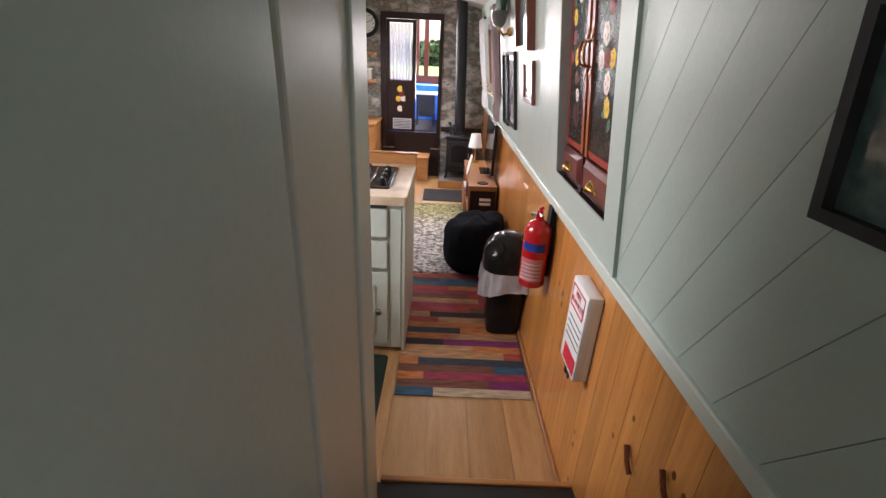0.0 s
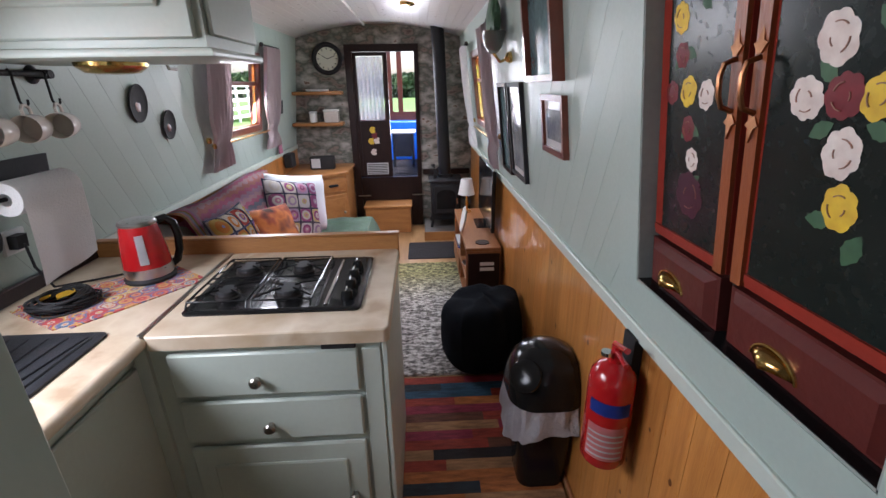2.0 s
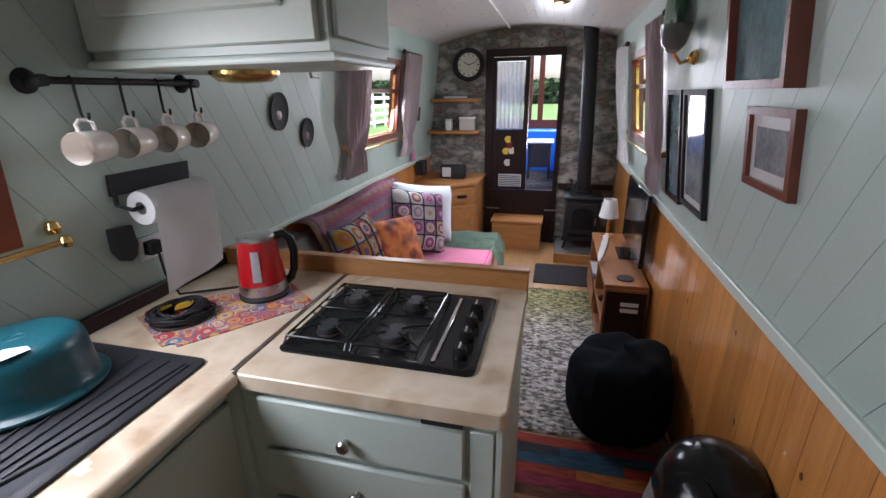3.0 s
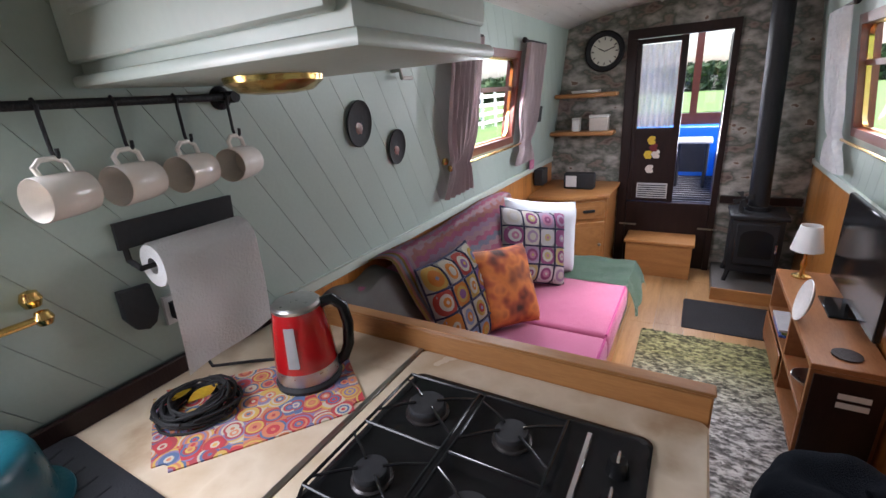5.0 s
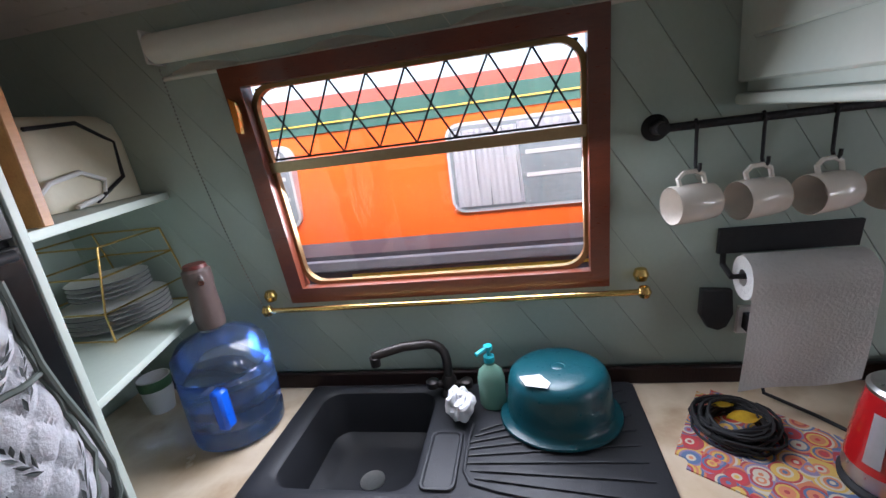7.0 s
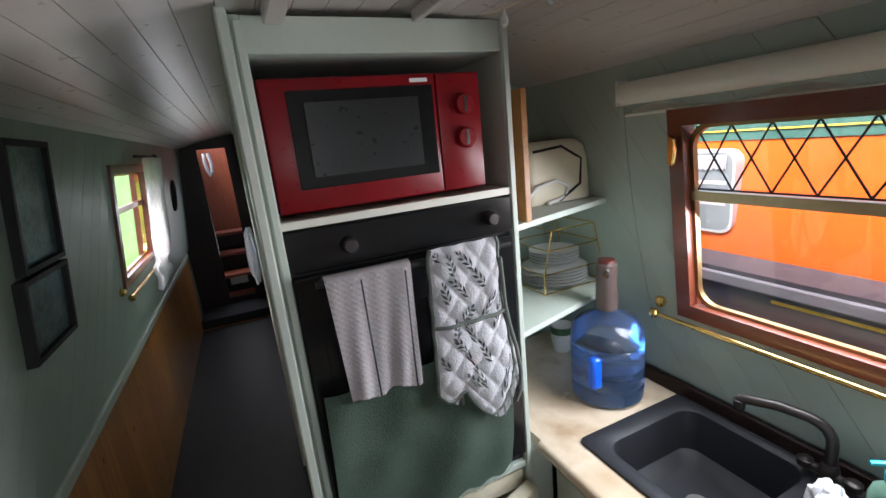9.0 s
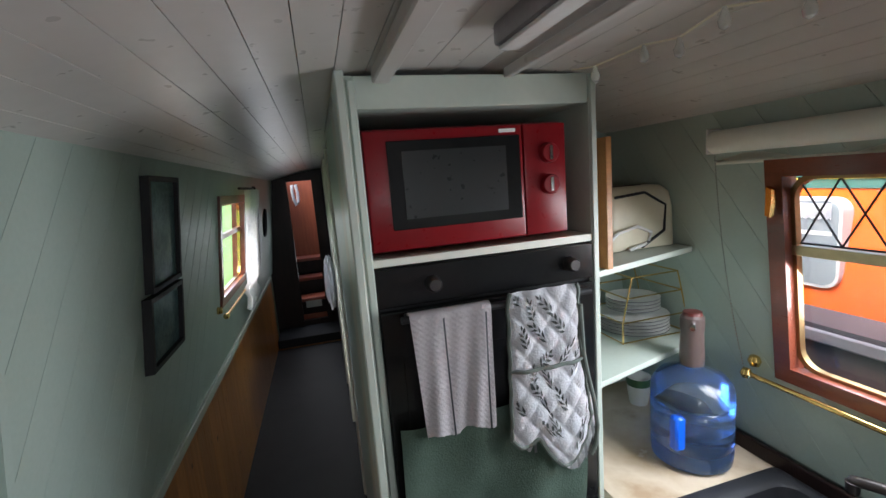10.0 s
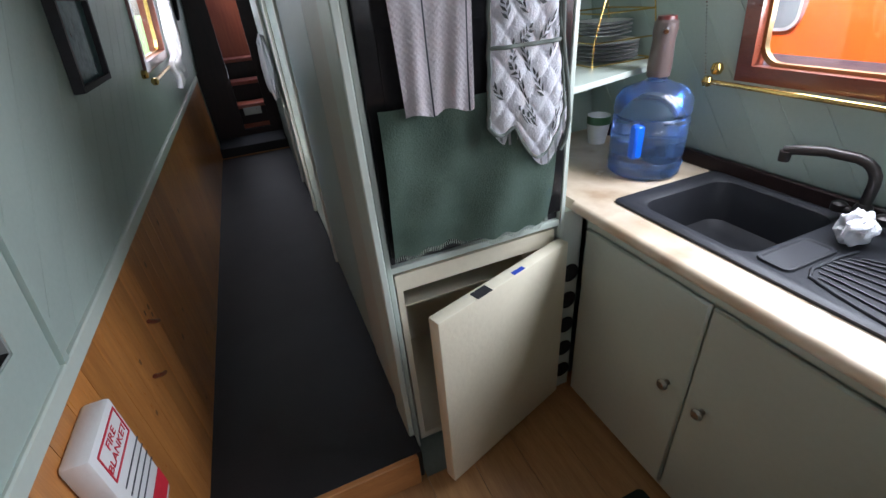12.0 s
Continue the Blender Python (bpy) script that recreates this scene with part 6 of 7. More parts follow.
rl_.new(no0.outputs["Fac"], cr0.inputs[0])
sp0, mr0, mx0 = rn.new("ShaderNodeSeparateXYZ"), rn.new("ShaderNodeMapRange"), rn.new("ShaderNodeMix")
mx0.data_type, mx0.blend_type = "RGBA", "MULTIPLY"
rl_.new(tc0.outputs["Object"], sp0.inputs[0])
rl_.new(sp0.outputs["Y"], mr0.inputs[0])
mr0.inputs[1].default_value, mr0.inputs[2].default_value = 4.6, 5.1
rl_.new(mr0.outputs[0], mx0.inputs[0])
rl_.new(cr0.outputs[0], mx0.inputs[6])
mx0.inputs[7].default_value = (0.62, 0.62, 0.3, 1)
rl_.new(mx0.outputs[2], rn["Principled BSDF"].inputs["Base Color"])
rn["Principled BSDF"].inputs["Roughness"].default_value = 0.95
bm = bmesh.new()
rnd = random.Random(2)
sheet(bm, lambda u, v: (0.02 + 0.80 * u, 3.70 + 1.68 * v, 0.012 + 0.010 * noise.noise((u * 60, v * 120, 0)) + (-0.01 if u in (0, 1) or v in (0, 1) else 0)), 90, 170)
solo("shaggy_rug", bm, RUGMAT, "grey shaggy rug shading to olive green", "rug")
solo("hearth_mat", loft(bmesh.new(), [rr(0.53, 5.72, 0.56, 0.46, 0.015, 0.001), rr(0.53, 5.72, 0.55, 0.45, 0.015, 0.009)]), CHARCOAL, "charcoal mat in front of the stove", "mat")

bn_ = thing("bin", "black swing-top bin with a white liner", "bin", (0.835, 2.97, 0.008))
bxx, byy = 0.86, 3.03
def ring_(w, d, r, z):
    return rr(bxx, byy, w, d, r, z)
part("bucket", loft(bmesh.new(), [ring_(0.19, 0.19, 0.05, 0.009), ring_(0.22, 0.22, 0.06, 0.2), ring_(0.25, 0.25, 0.07, 0.43)], cap=(True, False)), BLACK, bn_)
bm = bmesh.new()
def liner(u, v):
    a = 2 * math.pi * u
    k = 0.145 + 0.012 * v + 0.008 * math.sin(a * 7 + v * 3) * v + 0.005 * math.sin(a * 17)
    return (bxx + k * math.copysign(abs(math.cos(a)) ** 0.7, math.cos(a)), byy + k * math.copysign(abs(math.sin(a)) ** 0.7, math.sin(a)), 0.432 - (0.14 + 0.03 * math.sin(a * 2 + 1)) * v)
part("liner", sheet(bm, liner, 80, 8, 0.002), mat("white_bin_liner", (0.75, 0.73, 0.76), (0.66, 0.64, 0.68), 0.4, scale=12, bump=0.15), bn_, "crumpled white liner folded over the rim")
ld = part("lid", loft(bmesh.new(), [ring_(0.292, 0.292, 0.1, 0.43), ring_(0.296, 0.296, 0.11, 0.46), ring_(0.286, 0.286, 0.12, 0.515), ring_(0.255, 0.258, 0.115, 0.565), ring_(0.20, 0.205, 0.095, 0.602), ring_(0.12, 0.125, 0.06, 0.622), ring_(0.05, 0.05, 0.02, 0.627)]), BLACK, bn_)
FLAP = Matrix.Translation((bxx - 0.098, byy - 0.098, 0.56)) @ Matrix.Rotation(radians(-45), 4, "Z") @ Matrix.Rotation(radians(52), 4, "X")
bm = lathe(bmesh.new(), [(0.062, -0.004), (0.06, 0.006), (0.052, 0.011), (0.03, 0.015), (0, 0.017)], n=28)
bm.transform(FLAP)
part("flap", bm, BLACK, ld, "round domed flap")

bb_ = thing("beanbag", "black corduroy beanbag slumped on the floor", "beanbag", (0.735, 3.87, 0))
def bag(u, v):
    a, b = 2 * math.pi * u, math.pi * (v - 0.5)
    up = max(0.0, math.sin(b))
    fold = 0.05 * math.exp(-((a - 3.9) / 0.28) ** 2) + 0.05 * math.exp(-((a - 5.2) / 0.22) ** 2) + 0.04 * math.exp(-((a - 2.7) / 0.25) ** 2)
    r = 0.265 * abs(math.cos(b)) ** 0.42 * (1 + 0.09 * noise.noise((math.cos(a) * 1.6, math.sin(a) * 1.6, v * 3)) - fold * up * 1.6 + 0.03 * noise.noise((math.cos(a) * 5, math.sin(a) * 5, v * 9)))
    z = 0.21 + 0.21 * math.copysign(abs(math.sin(b)) ** 0.7, math.sin(b))
    z += up * (0.03 * noise.noise((r * math.cos(a) * 9, r * math.sin(a) * 9, 2)) - 0.25 * fold + 0.03 * math.sin(a + 2.2))
    return (min(0.945, 0.735 + r * math.cos(a) * 0.92), 3.87 + r * math.sin(a) * 1.03, max(0.022, z))
bm = sheet(bmesh.new(), bag, 96, 40)
bmesh.ops.remove_doubles(bm, verts=bm.verts[:], dist=0.0006)
part("bag", bm, BAGBLK, bb_)
for a0 in (0.65, 0.83):
    part("seam", tube(bmesh.new(), [Vector(bag(a0, 0.3 + 0.02 * k)) for k in range(28)], 0.004, 6), BAGBLK, bb_)

# ---- saloon furniture ----
sf = thing("sofa", "low sofa with pink seat cushions along the cabin side", "sofa", (-0.5, 4.3, 0))
part("base", B(-0.96, -0.09, 3.45, 5.12, 0.02, 0.27, bevel=0.006), PINE_Y, sf)
part("back", B(-0.962, -0.83, 3.45, 5.12, 0.27, 0.87, bevel=0.05, seg=3), PINK, sf)
for y0, y1 in ((3.45, 4.465), (4.475, 5.12)):
    cu = part("seat_cushion", B(-0.83, -0.055, y0, y1, 0.27, 0.42, bevel=0.03, seg=3), PINK, sf)
    part("piping", tube(bmesh.new(), [(-0.07, y0 + 0.012, 0.414), (-0.07, y1 - 0.012, 0.414)], 0.006), mat("dark_pink_piping", (0.5, 0.08, 0.25), rough=0.9), cu)
part("arm", B(-0.962, -0.60, 3.432, 3.56, 0.42, 0.80, bevel=0.045, seg=3), PINK, sf)
ft = thing("footstool", "upholstered footstool at the end of the sofa", "stool", (-0.45, 5.3, 0))
part("pad", B(-0.88, -0.09, 5.14, 5.52, 0.05, 0.405, bevel=0.03, seg=2), GREYTEX, ft)
gb = thing("green_blanket", "green throw draped over the footstool", "blanket", (-0.4, 5.3, 0.41))
def drape(u, v):
    x = -0.86 + 0.95 * u
    y = 5.09 + 0.48 * v
    z = 0.425 + 0.006 * noise.noise((u * 8, v * 6, 1)) * 2
    if u > 0.84:
        k = (u - 0.84) / 0.16
        x = -0.062 + 0.06 * math.sin(k * 1.6) + 0.012 * math.sin(v * 14)
        z = 0.425 - 0.24 * k * (0.8 + 0.2 * math.sin(v * 5))
    if v > 0.9:
        z -= 0.08 * (v - 0.9) / 0.1
    return (x, y, z)
part("cloth", sheet(bmesh.new(), drape, 50, 30, 0.006), GREENTEX, gb)
gth = thing("grey_throw", "dark grey throw over the sofa arm and back", "blanket", (-0.83, 3.72, 0.7))
part("cloth", sheet(bmesh.new(), lambda u, v: (-0.965 + 0.05 * v + (0.30 * v if v < 0.5 else 0.15 + 0.2 * (v - 0.5)), 3.56 + 0.34 * u, 0.885 - (0.02 * v if v < 0.35 else 0.007 + 0.55 * (v - 0.35)) + 0.012 * math.sin(u * 9 + v * 4)), 24, 24, 0.012), GREYTEX, gth)

NAVY = mat("navy_wool", (0.03, 0.03, 0.07), rough=0.95)
# crocheted blanket over the back of the sofa
cr = thing("crochet_blanket", "pink striped crochet blanket over the sofa back", "blanket", (-0.85, 4.4, 0.8))
cols = [mat("wool_" + n_, c, rough=0.95, fine=300, bump=0.3) for n_, c in (("pink", (0.9, 0.32, 0.5)), ("rose", (0.9, 0.6, 0.66)), ("blue", (0.5, 0.52, 0.66)), ("coral", (0.9, 0.42, 0.38)), ("lilac", (0.8, 0.52, 0.7)), ("mustard", (0.62, 0.38, 0.1)))]
def throw_f(u, v):
    y = 3.84 + 1.34 * u
    stitch = 0.0035 * math.sin(u * 260) + 0.012 * math.sin(u * 9 + 1) + 0.008 * noise.noise((u * 5, v * 4, 6))
    if v < 0.22:
        k = v / 0.22
        return (-0.955 + 0.13 * k, y, 0.915 + 0.03 * math.sin(k * 2.4) + stitch)
    q = (v - 0.22) / 0.78
    return (-0.825 + 0.09 * math.sin(q * 1.7) + 0.16 * q * q + stitch, y + 0.03 * q, 0.935 - 0.45 * q)
ORDER = (5, 3, 4, 0, 1, 3, 0, 4, 1, 0, 2, 1, 0, 3, 1, 0, 4, 1, 0, 1, 3, 5)
for k, c in enumerate(ORDER):
    part("crochet_band", sheet(bmesh.new(), lambda u, v, k=k: throw_f(u, (k + v + 0.25 * math.sin(u * 90) * (0 < k < 21)) / 22), 150, 2, 0.009), cols[c], cr)
for k in range(7):
    part("edge_band", sheet(bmesh.new(), lambda u, v, k=k: tuple(a + b for a, b in zip(throw_f(0.012 * (k + u), v), (0.006, -0.006, 0.006))), 2, 30, 0.006), cols[(5, 3, 2, 5, 0, 4, 1)[k]], cr)


def cushion(name, label, c, w, h, d, turn, material, squares=False, seed=1):
    t = thing(name, label, "cushion", c, turn)
    def f(u, v, sgn):
        a, b = 2 * u - 1, 2 * v - 1
        e = max(0, (1 - a ** 4) * (1 - b ** 4)) ** 0.5
        pin = 1 - 0.06 * (1 - abs(a)) * abs(b) - 0.0
        return (a * w / 2 * (1 - 0.07 * (1 - b * b)), sgn * d / 2 * e * (1 + 0.12 * noise.noise((a * 2 + seed, b * 2, sgn))), b * h / 2 * (1 - 0.07 * (1 - a * a)))
    bm = bmesh.new()
    sheet(bm, lambda u, v: f(u, v, 1), 22, 22)
    sheet(bm, lambda u, v: f(u, v, -1), 22, 22)
    bmesh.ops.remove_doubles(bm, verts=bm.verts[:], dist=1e-5)
    part("cover", bm, material, t, local=True)
    if squares:
        bm = bmesh.new()
        for k in range(5):
            for pts in ([(k / 4, j / 16) for j in range(17)], [(j / 16, k / 4) for j in range(17)]):
                tube(bm, [tuple(p_ + q_ for p_, q_ in zip(f(a, b, -1), (0, -0.002, 0))) for a, b in pts], 0.0055, 5)
        part("seams", bm, NAVY, t, "dark crocheted seams", local=True)
        rnd = random.Random(seed)
        for i in range(4):
            for j in range(4):
                sq = None
                for r_, lift in ((0.118, 0.0015), (0.085, 0.0035), (0.05, 0.0055), (0.02, 0.0075)):
                    p4 = 3.5 if r_ > 0.1 else 2.0
                    def patch(u, v, r_=r_, lift=lift, p4=p4):
                        an = 2 * math.pi * u
                        q_ = v * r_ / (abs(math.cos(an)) ** p4 + abs(math.sin(an)) ** p4) ** (1 / p4)
                        p_ = f(min(1, max(0, (i + 0.5) / 4 + q_ * math.cos(an))), min(1, max(0, (j + 0.5) / 4 + q_ * math.sin(an))), -1)
                        return (p_[0], p_[1] - lift, p_[2])
                    sq = part("square" if sq is None else "ring", sheet(bmesh.new(), patch, 20, 3), rnd.choice(squares), t if sq is None else first_sq, local=True)
                    if r_ > 0.1:
                        first_sq = sq
    return t


PASTEL = [mat("pastel_wool_" + n_, c, rough=0.95, fine=300, bump=0.3) for n_, c in (("cream", (0.75, 0.7, 0.62)), ("pink", (0.65, 0.28, 0.42)), ("lilac", (0.5, 0.36, 0.52)), ("white", (0.78, 0.76, 0.74)), ("yellow", (0.68, 0.55, 0.25)), ("plum", (0.36, 0.1, 0.24)))]
WARM = [mat("warm_wool_" + n_, c, rough=0.95, fine=300, bump=0.3) for n_, c in (("orange", (0.7, 0.24, 0.03)), ("gold", (0.65, 0.4, 0.08)), ("red", (0.5, 0.06, 0.04)), ("blue", (0.3, 0.34, 0.5)), ("cream", (0.7, 0.62, 0.5)), ("purple", (0.3, 0.12, 0.3)))]
cushion("granny_cushion", "crocheted granny-square cushion in pastel colours", (-0.59, 4.92, 0.67), 0.45, 0.46, 0.17, Matrix.Rotation(radians(52), 4, "Z") @ Matrix.Rotation(radians(-20), 4, "X") @ Matrix.Rotation(radians(14), 4, "Y"), GREYTEX, PASTEL)
cushion("white_cushion", "fluffy white cushion propped on the sofa", (-0.62, 5.13, 0.67), 0.50, 0.48, 0.30, Matrix.Rotation(radians(42), 4, "Z") @ Matrix.Rotation(radians(-16), 4, "X") @ Matrix.Rotation(radians(10), 4, "Y"), mat("pale_blue_fleece", (0.55, 0.58, 0.62), (0.46, 0.49, 0.53), 0.95, fine=200, bump=0.08))
ANIMAL = blotch_mat("orange_brown_print", [(0.05, 0.015, 0.01), (0.3, 0.06, 0.02), (0.55, 0.16, 0.03), (0.65, 0.36, 0.05), (0.12, 0.03, 0.02)], 8.0, 0.8, detail=2.0, bump=0.1)
cushion("printed_cushion", "orange and brown printed cushion", (-0.575, 4.37, 0.64), 0.41, 0.42, 0.18, Matrix.Rotation(radians(62), 4, "Z") @ Matrix.Rotation(radians(-26), 4, "X") @ Matrix.Rotation(radians(6), 4, "Y"), ANIMAL, seed=4)
cushion("orange_granny_cushion", "crocheted granny-square cushion in orange and purple", (-0.66, 4.08, 0.675), 0.41, 0.47, 0.15, Matrix.Rotation(radians(86), 4, "Z") @ Matrix.Rotation(radians(-18), 4, "X"), GREYTEX, WARM, seed=7)

# corner cabinet with radio
cc = thing("corner_cabinet", "honey pine corner cabinet with drawer and door", "cabinet", (-0.65, 6.3, 0))
foot = [(-0.955, 5.93), (-0.62, 5.93), (-0.37, 6.12), (-0.37, 6.61), (-0.955, 6.61)]
part("body", prism(bmesh.new(), foot, "z", 0.0, 0.715), PINE_H, cc, smooth=False)
part("top", prism(bmesh.new(), [(-0.957, 5.90), (-0.60, 5.90), (-0.345, 6.10), (-0.345, 6.612), (-0.957, 6.612)], "z", 0.7155, 0.745, bevel=0.005), PINE_H, cc)
ang = math.atan2(0.19, 0.25)
F0 = Matrix.Translation((-0.62, 5.93, 0)) @ Matrix.Rotation(ang, 4, "Z")
for nm, z0, z1 in (("drawer", 0.55, 0.69), ("door", 0.06, 0.52)):
    bm = B(0.02, 0.294, -0.018, -0.001, z0, z1, bevel=0.004)
    bm.transform(F0)
    q = part(nm, bm, PINE_H, cc)
    bm = B(0.05, 0.264, -0.024, -0.0185, z0 + 0.035, z1 - 0.035, bevel=0.003)
    bm.transform(F0)
    part("panel", bm, PINE_H, q)
    bm = B(0.10, 0.20, -0.045, -0.0245, (z0 + z1) / 2 - 0.012, (z0 + z1) / 2 + 0.012, bevel=0.006) if nm == "drawer" else blob(bmesh.new(), 0.25, -0.035, 0.33, 0.014, 0.014, 0.014, n=12)
    bm.transform(F0)
    part("handle", bm, IRON if nm == "drawer" else PEWTER, q)
rd = thing("radio", "small black radio on the corner cabinet", "radio", (-0.62, 6.25, 0.746))
part("case", B(-0.75, -0.5, 6.22, 6.32, 0.746, 0.88, bevel=0.015, seg=2), BLACKM, rd)
part("speaker", B(-0.73, -0.64, 6.214, 6.2195, 0.765, 0.86, bevel=0.002), GREYPL, rd)
vs_ = thing("leaflet", "upright pink card on the cabin side shelf", "card", (-0.93, 5.95, 0.95))
part("card", B(-0.935, -0.93, 5.88, 5.98, 0.963, 1.08), PINK, vs_, smooth=False)
sq = solo("speaker", B(-0.955, -0.88, 6.05, 6.2, 0.80, 0.935, bevel=0.006), BLACKM, "small dark loudspeaker under the dado rail", "speaker")

for z, x1 in ((1.51, -0.40), (1.20, -0.41)):
    sh = thing("wall_shelf", "rustic pine shelf on the front bulkhead", "shelf", (-0.65, 6.52, z))
    part("board", B(-side_x(z) + 0.006, x1, 6.42, 6.612, z - 0.035, z, bevel=0.008), PINE_H, sh)
for x, y, z, w, h, m, nm, lb_ in ((-0.72, 6.5, 1.2005, 0.06, 0.11, PLASTIC, "tin", "white tin with a printed picture on a shelf"), (-0.53, 6.5, 1.2005, 0.15, 0.13, mat("clear_box_plastic", (0.6, 0.55, 0.5), rough=0.2), "storage_box", "clear storage box with pale contents on a shelf"), (-0.65, 6.5, 1.5105, 0.22, 0.02, PLASTIC, "paper_stack", "flat stack of papers on a shelf")):
    t = thing(nm, lb_, nm.replace("_", " "), (x, y, z))
    part("body", B(x - w / 2, x + w / 2, y - 0.05, y + 0.05, z, z + h * 0.85, bevel=0.006), m, t)
    part("lid", B(x - w / 2 - 0.003, x + w / 2 + 0.003, y - 0.053, y + 0.053, z + h * 0.851, z + h, bevel=0.004), PLASTIC if nm != "tin" else GREYPL, t)

ck = thing("wall_clock", "round wall clock with black rim and cream dial", "clock", (-0.535, 6.60, 1.82))
for nm, prof, m in (("rim", [(0.115, 0.0), (0.15, 0.004), (0.158, 0.025), (0.145, 0.045), (0.12, 0.04), (0.112, 0.02)], BLACKM), ("dial", [(0, 0.018), (0.116, 0.018)], CREAM)):
    bm = lathe(bmesh.new(), prof, n=40)
    bm.transform(Matrix.Translation((-0.535, 6.618, 1.825)) @ Matrix.Rotation(radians(90), 4, "X"))
    part(nm, bm, m, ck)
for k in range(12):
    a = k * math.pi / 6
    part("numeral", tube(bmesh.new(), [(-0.535 + 0.085 * math.sin(a), 6.598, 1.825 + 0.085 * math.cos(a)), (-0.535 + 0.105 * math.sin(a), 6.598, 1.825 + 0.105 * math.cos(a))], 0.004, 5), BLACKM, ck)
bm = bmesh.new()
for a, l_ in ((radians(-62), 0.06), (radians(70), 0.085)):
    tube(bm, [(-0.535, 6.596, 1.825), (-0.535 + l_ * math.sin(a), 6.596, 1.825 + l_ * math.cos(a))], 0.0035, 5)
part("clock_hand_pair", bm, BLACKM, ck)

# bow doors
bd = thing("door_3", "dark bow double door, one leaf open, roses painted below the glass", "door", (0.02, BOW, 0), kind="structure")
bm = bmesh.new()
box(bm, -0.36, -0.285, BOW - 0.02, BOW + 0.05, 0.0, 1.95)
box(bm, 0.36, 0.405, BOW - 0.02, BOW + 0.05, 0.0, 1.95)
box(bm, -0.36, 0.405, BOW - 0.022, BOW + 0.052, 1.89, 1.96)
part("frame", bm, DARKWOOD, bd, smooth=False)
part("lower_panel", B(-0.285, 0.36, BOW - 0.008, BOW + 0.045, 0.0, 0.575, bevel=0.003), DARKWOOD, bd)
lf = bmesh.new()
box(lf, -0.285, -0.25, BOW - 0.004, BOW + 0.04, 0.58, 1.885)
box(lf, 0.03, 0.075, BOW - 0.004, BOW + 0.04, 0.58, 1.885)
box(lf, -0.25, 0.03, BOW - 0.004, BOW + 0.04, 1.85, 1.885)
box(lf, -0.25, 0.03, BOW + 0.002, BOW + 0.036, 0.58, 1.20)
leafp = part("leaf", lf, DARKWOOD, bd, smooth=False)
gp = part("pane", B(-0.25, 0.03, BOW + 0.015, BOW + 0.019, 1.20, 1.85), GLASS, leafp, smooth=False)
gp.visible_shadow = False
part("net_curtain", sheet(bmesh.new(), lambda u, v: (-0.245 + 0.27 * u, BOW - 0.012 + 0.008 * math.sin(u * 40), 1.84 - 0.63 * v), 60, 4, 0.002), NET, leafp, "white net curtain")
for k, (x, z, m) in enumerate(((-0.12, 1.10, YELLOW), (-0.14, 0.98, YELLOW), (-0.08, 0.985, WHITEFL), (-0.12, 0.86, WHITEFL), (-0.10, 1.04, REDFL))):
    bm = bmesh.new()
    for j in range(6):
        a = j * 1.05
        q = [bm.verts.new((x + (0.02 if j else 0) * math.cos(a) + 0.018 * math.cos(t * 0.7), BOW + 0.001 - 0.0003 * j, z + (0.02 if j else 0) * math.sin(a) + 0.018 * math.sin(t * 0.7))) for t in range(9)]
        bm.faces.new(q)
    part("painted_rose", bm, m, leafp, smooth=False)
pn = part("grey_picture", B(-0.21, 0.03, BOW - 0.010, BOW - 0.0045, 0.61, 0.74), GREYPL, leafp, "pale grey louvred plate", smooth=False)
bm = bmesh.new()
for k in range(6):
    box(bm, -0.20, 0.02, BOW - 0.0135, BOW - 0.0105, 0.622 + 0.019 * k, 0.63 + 0.019 * k)
part("louvre", bm, BLACKM, pn, smooth=False)
for x in (-0.26, 0.36):
    part("hinge", B(x - 0.07, x + 0.07, BOW - 0.024, BOW - 0.0205, 0.36, 0.375), PEWTER, bd, "steel strap hinge", smooth=False)
# the other leaf, folded outwards
bm = B(0.36, 0.40, BOW + 0.06, BOW + 0.42, 0.60, 1.885, bevel=0.003)
part("open_leaf", bm, DARKWOOD, bd)
sb = thing("step_box", "pine box step below the bow doors", "step", (0.03, 6.45, 0))
part("box", B(-0.23, 0.27, 6.325, 6.6, 0.0, 0.285, bevel=0.004), PINE_H, sb)
part("lid", B(-0.245, 0.285, 6.31, 6.605, 0.2855, 0.31, bevel=0.004), PINE_H, sb)

# stove
he = thing("hearth", "slate hearth slab under the stove", "hearth", (0.64, 6.3, 0))
part("slab", B(0.42, 0.955, 6.03, 6.61, 0.0, 0.085, bevel=0.006), STONE, he)
part("edging", B(0.415, 0.955, 6.015, 6.0295, 0.0, 0.095, bevel=0.003), PINE_H, he)
sv = thing("wood_stove", "black cast-iron stove standing on the hearth", "stove", (0.66, 6.33, 0.085))
part("body", B(0.50, 0.82, 6.20, 6.50, 0.17, 0.58, bevel=0.012, seg=2), IRON, sv)
part("top_plate", B(0.48, 0.84, 6.18, 6.52, 0.5805, 0.61, bevel=0.008, seg=2), IRON, sv)
sd = part("door", B(0.53, 0.79, 6.178, 6.1995, 0.24, 0.55, bevel=0.008), IRON, sv)
part("glass", prism(bmesh.new(), [(0.56, 0.30), (0.76, 0.30), (0.76, 0.46)] + [(0.66 + 0.10 * math.cos(radians(a)), 0.46 + 0.05 * math.sin(radians(a))) for a in (30, 60, 90, 120, 150)] + [(0.56, 0.46)], "y", 6.174, 6.1775), BLACK, sd, smooth=False)
part("handle", tube(bmesh.new(), [(0.775, 6.176, 0.42), (0.775, 6.145, 0.42), (0.775, 6.14, 0.36)], 0.007), CHROME, sd)
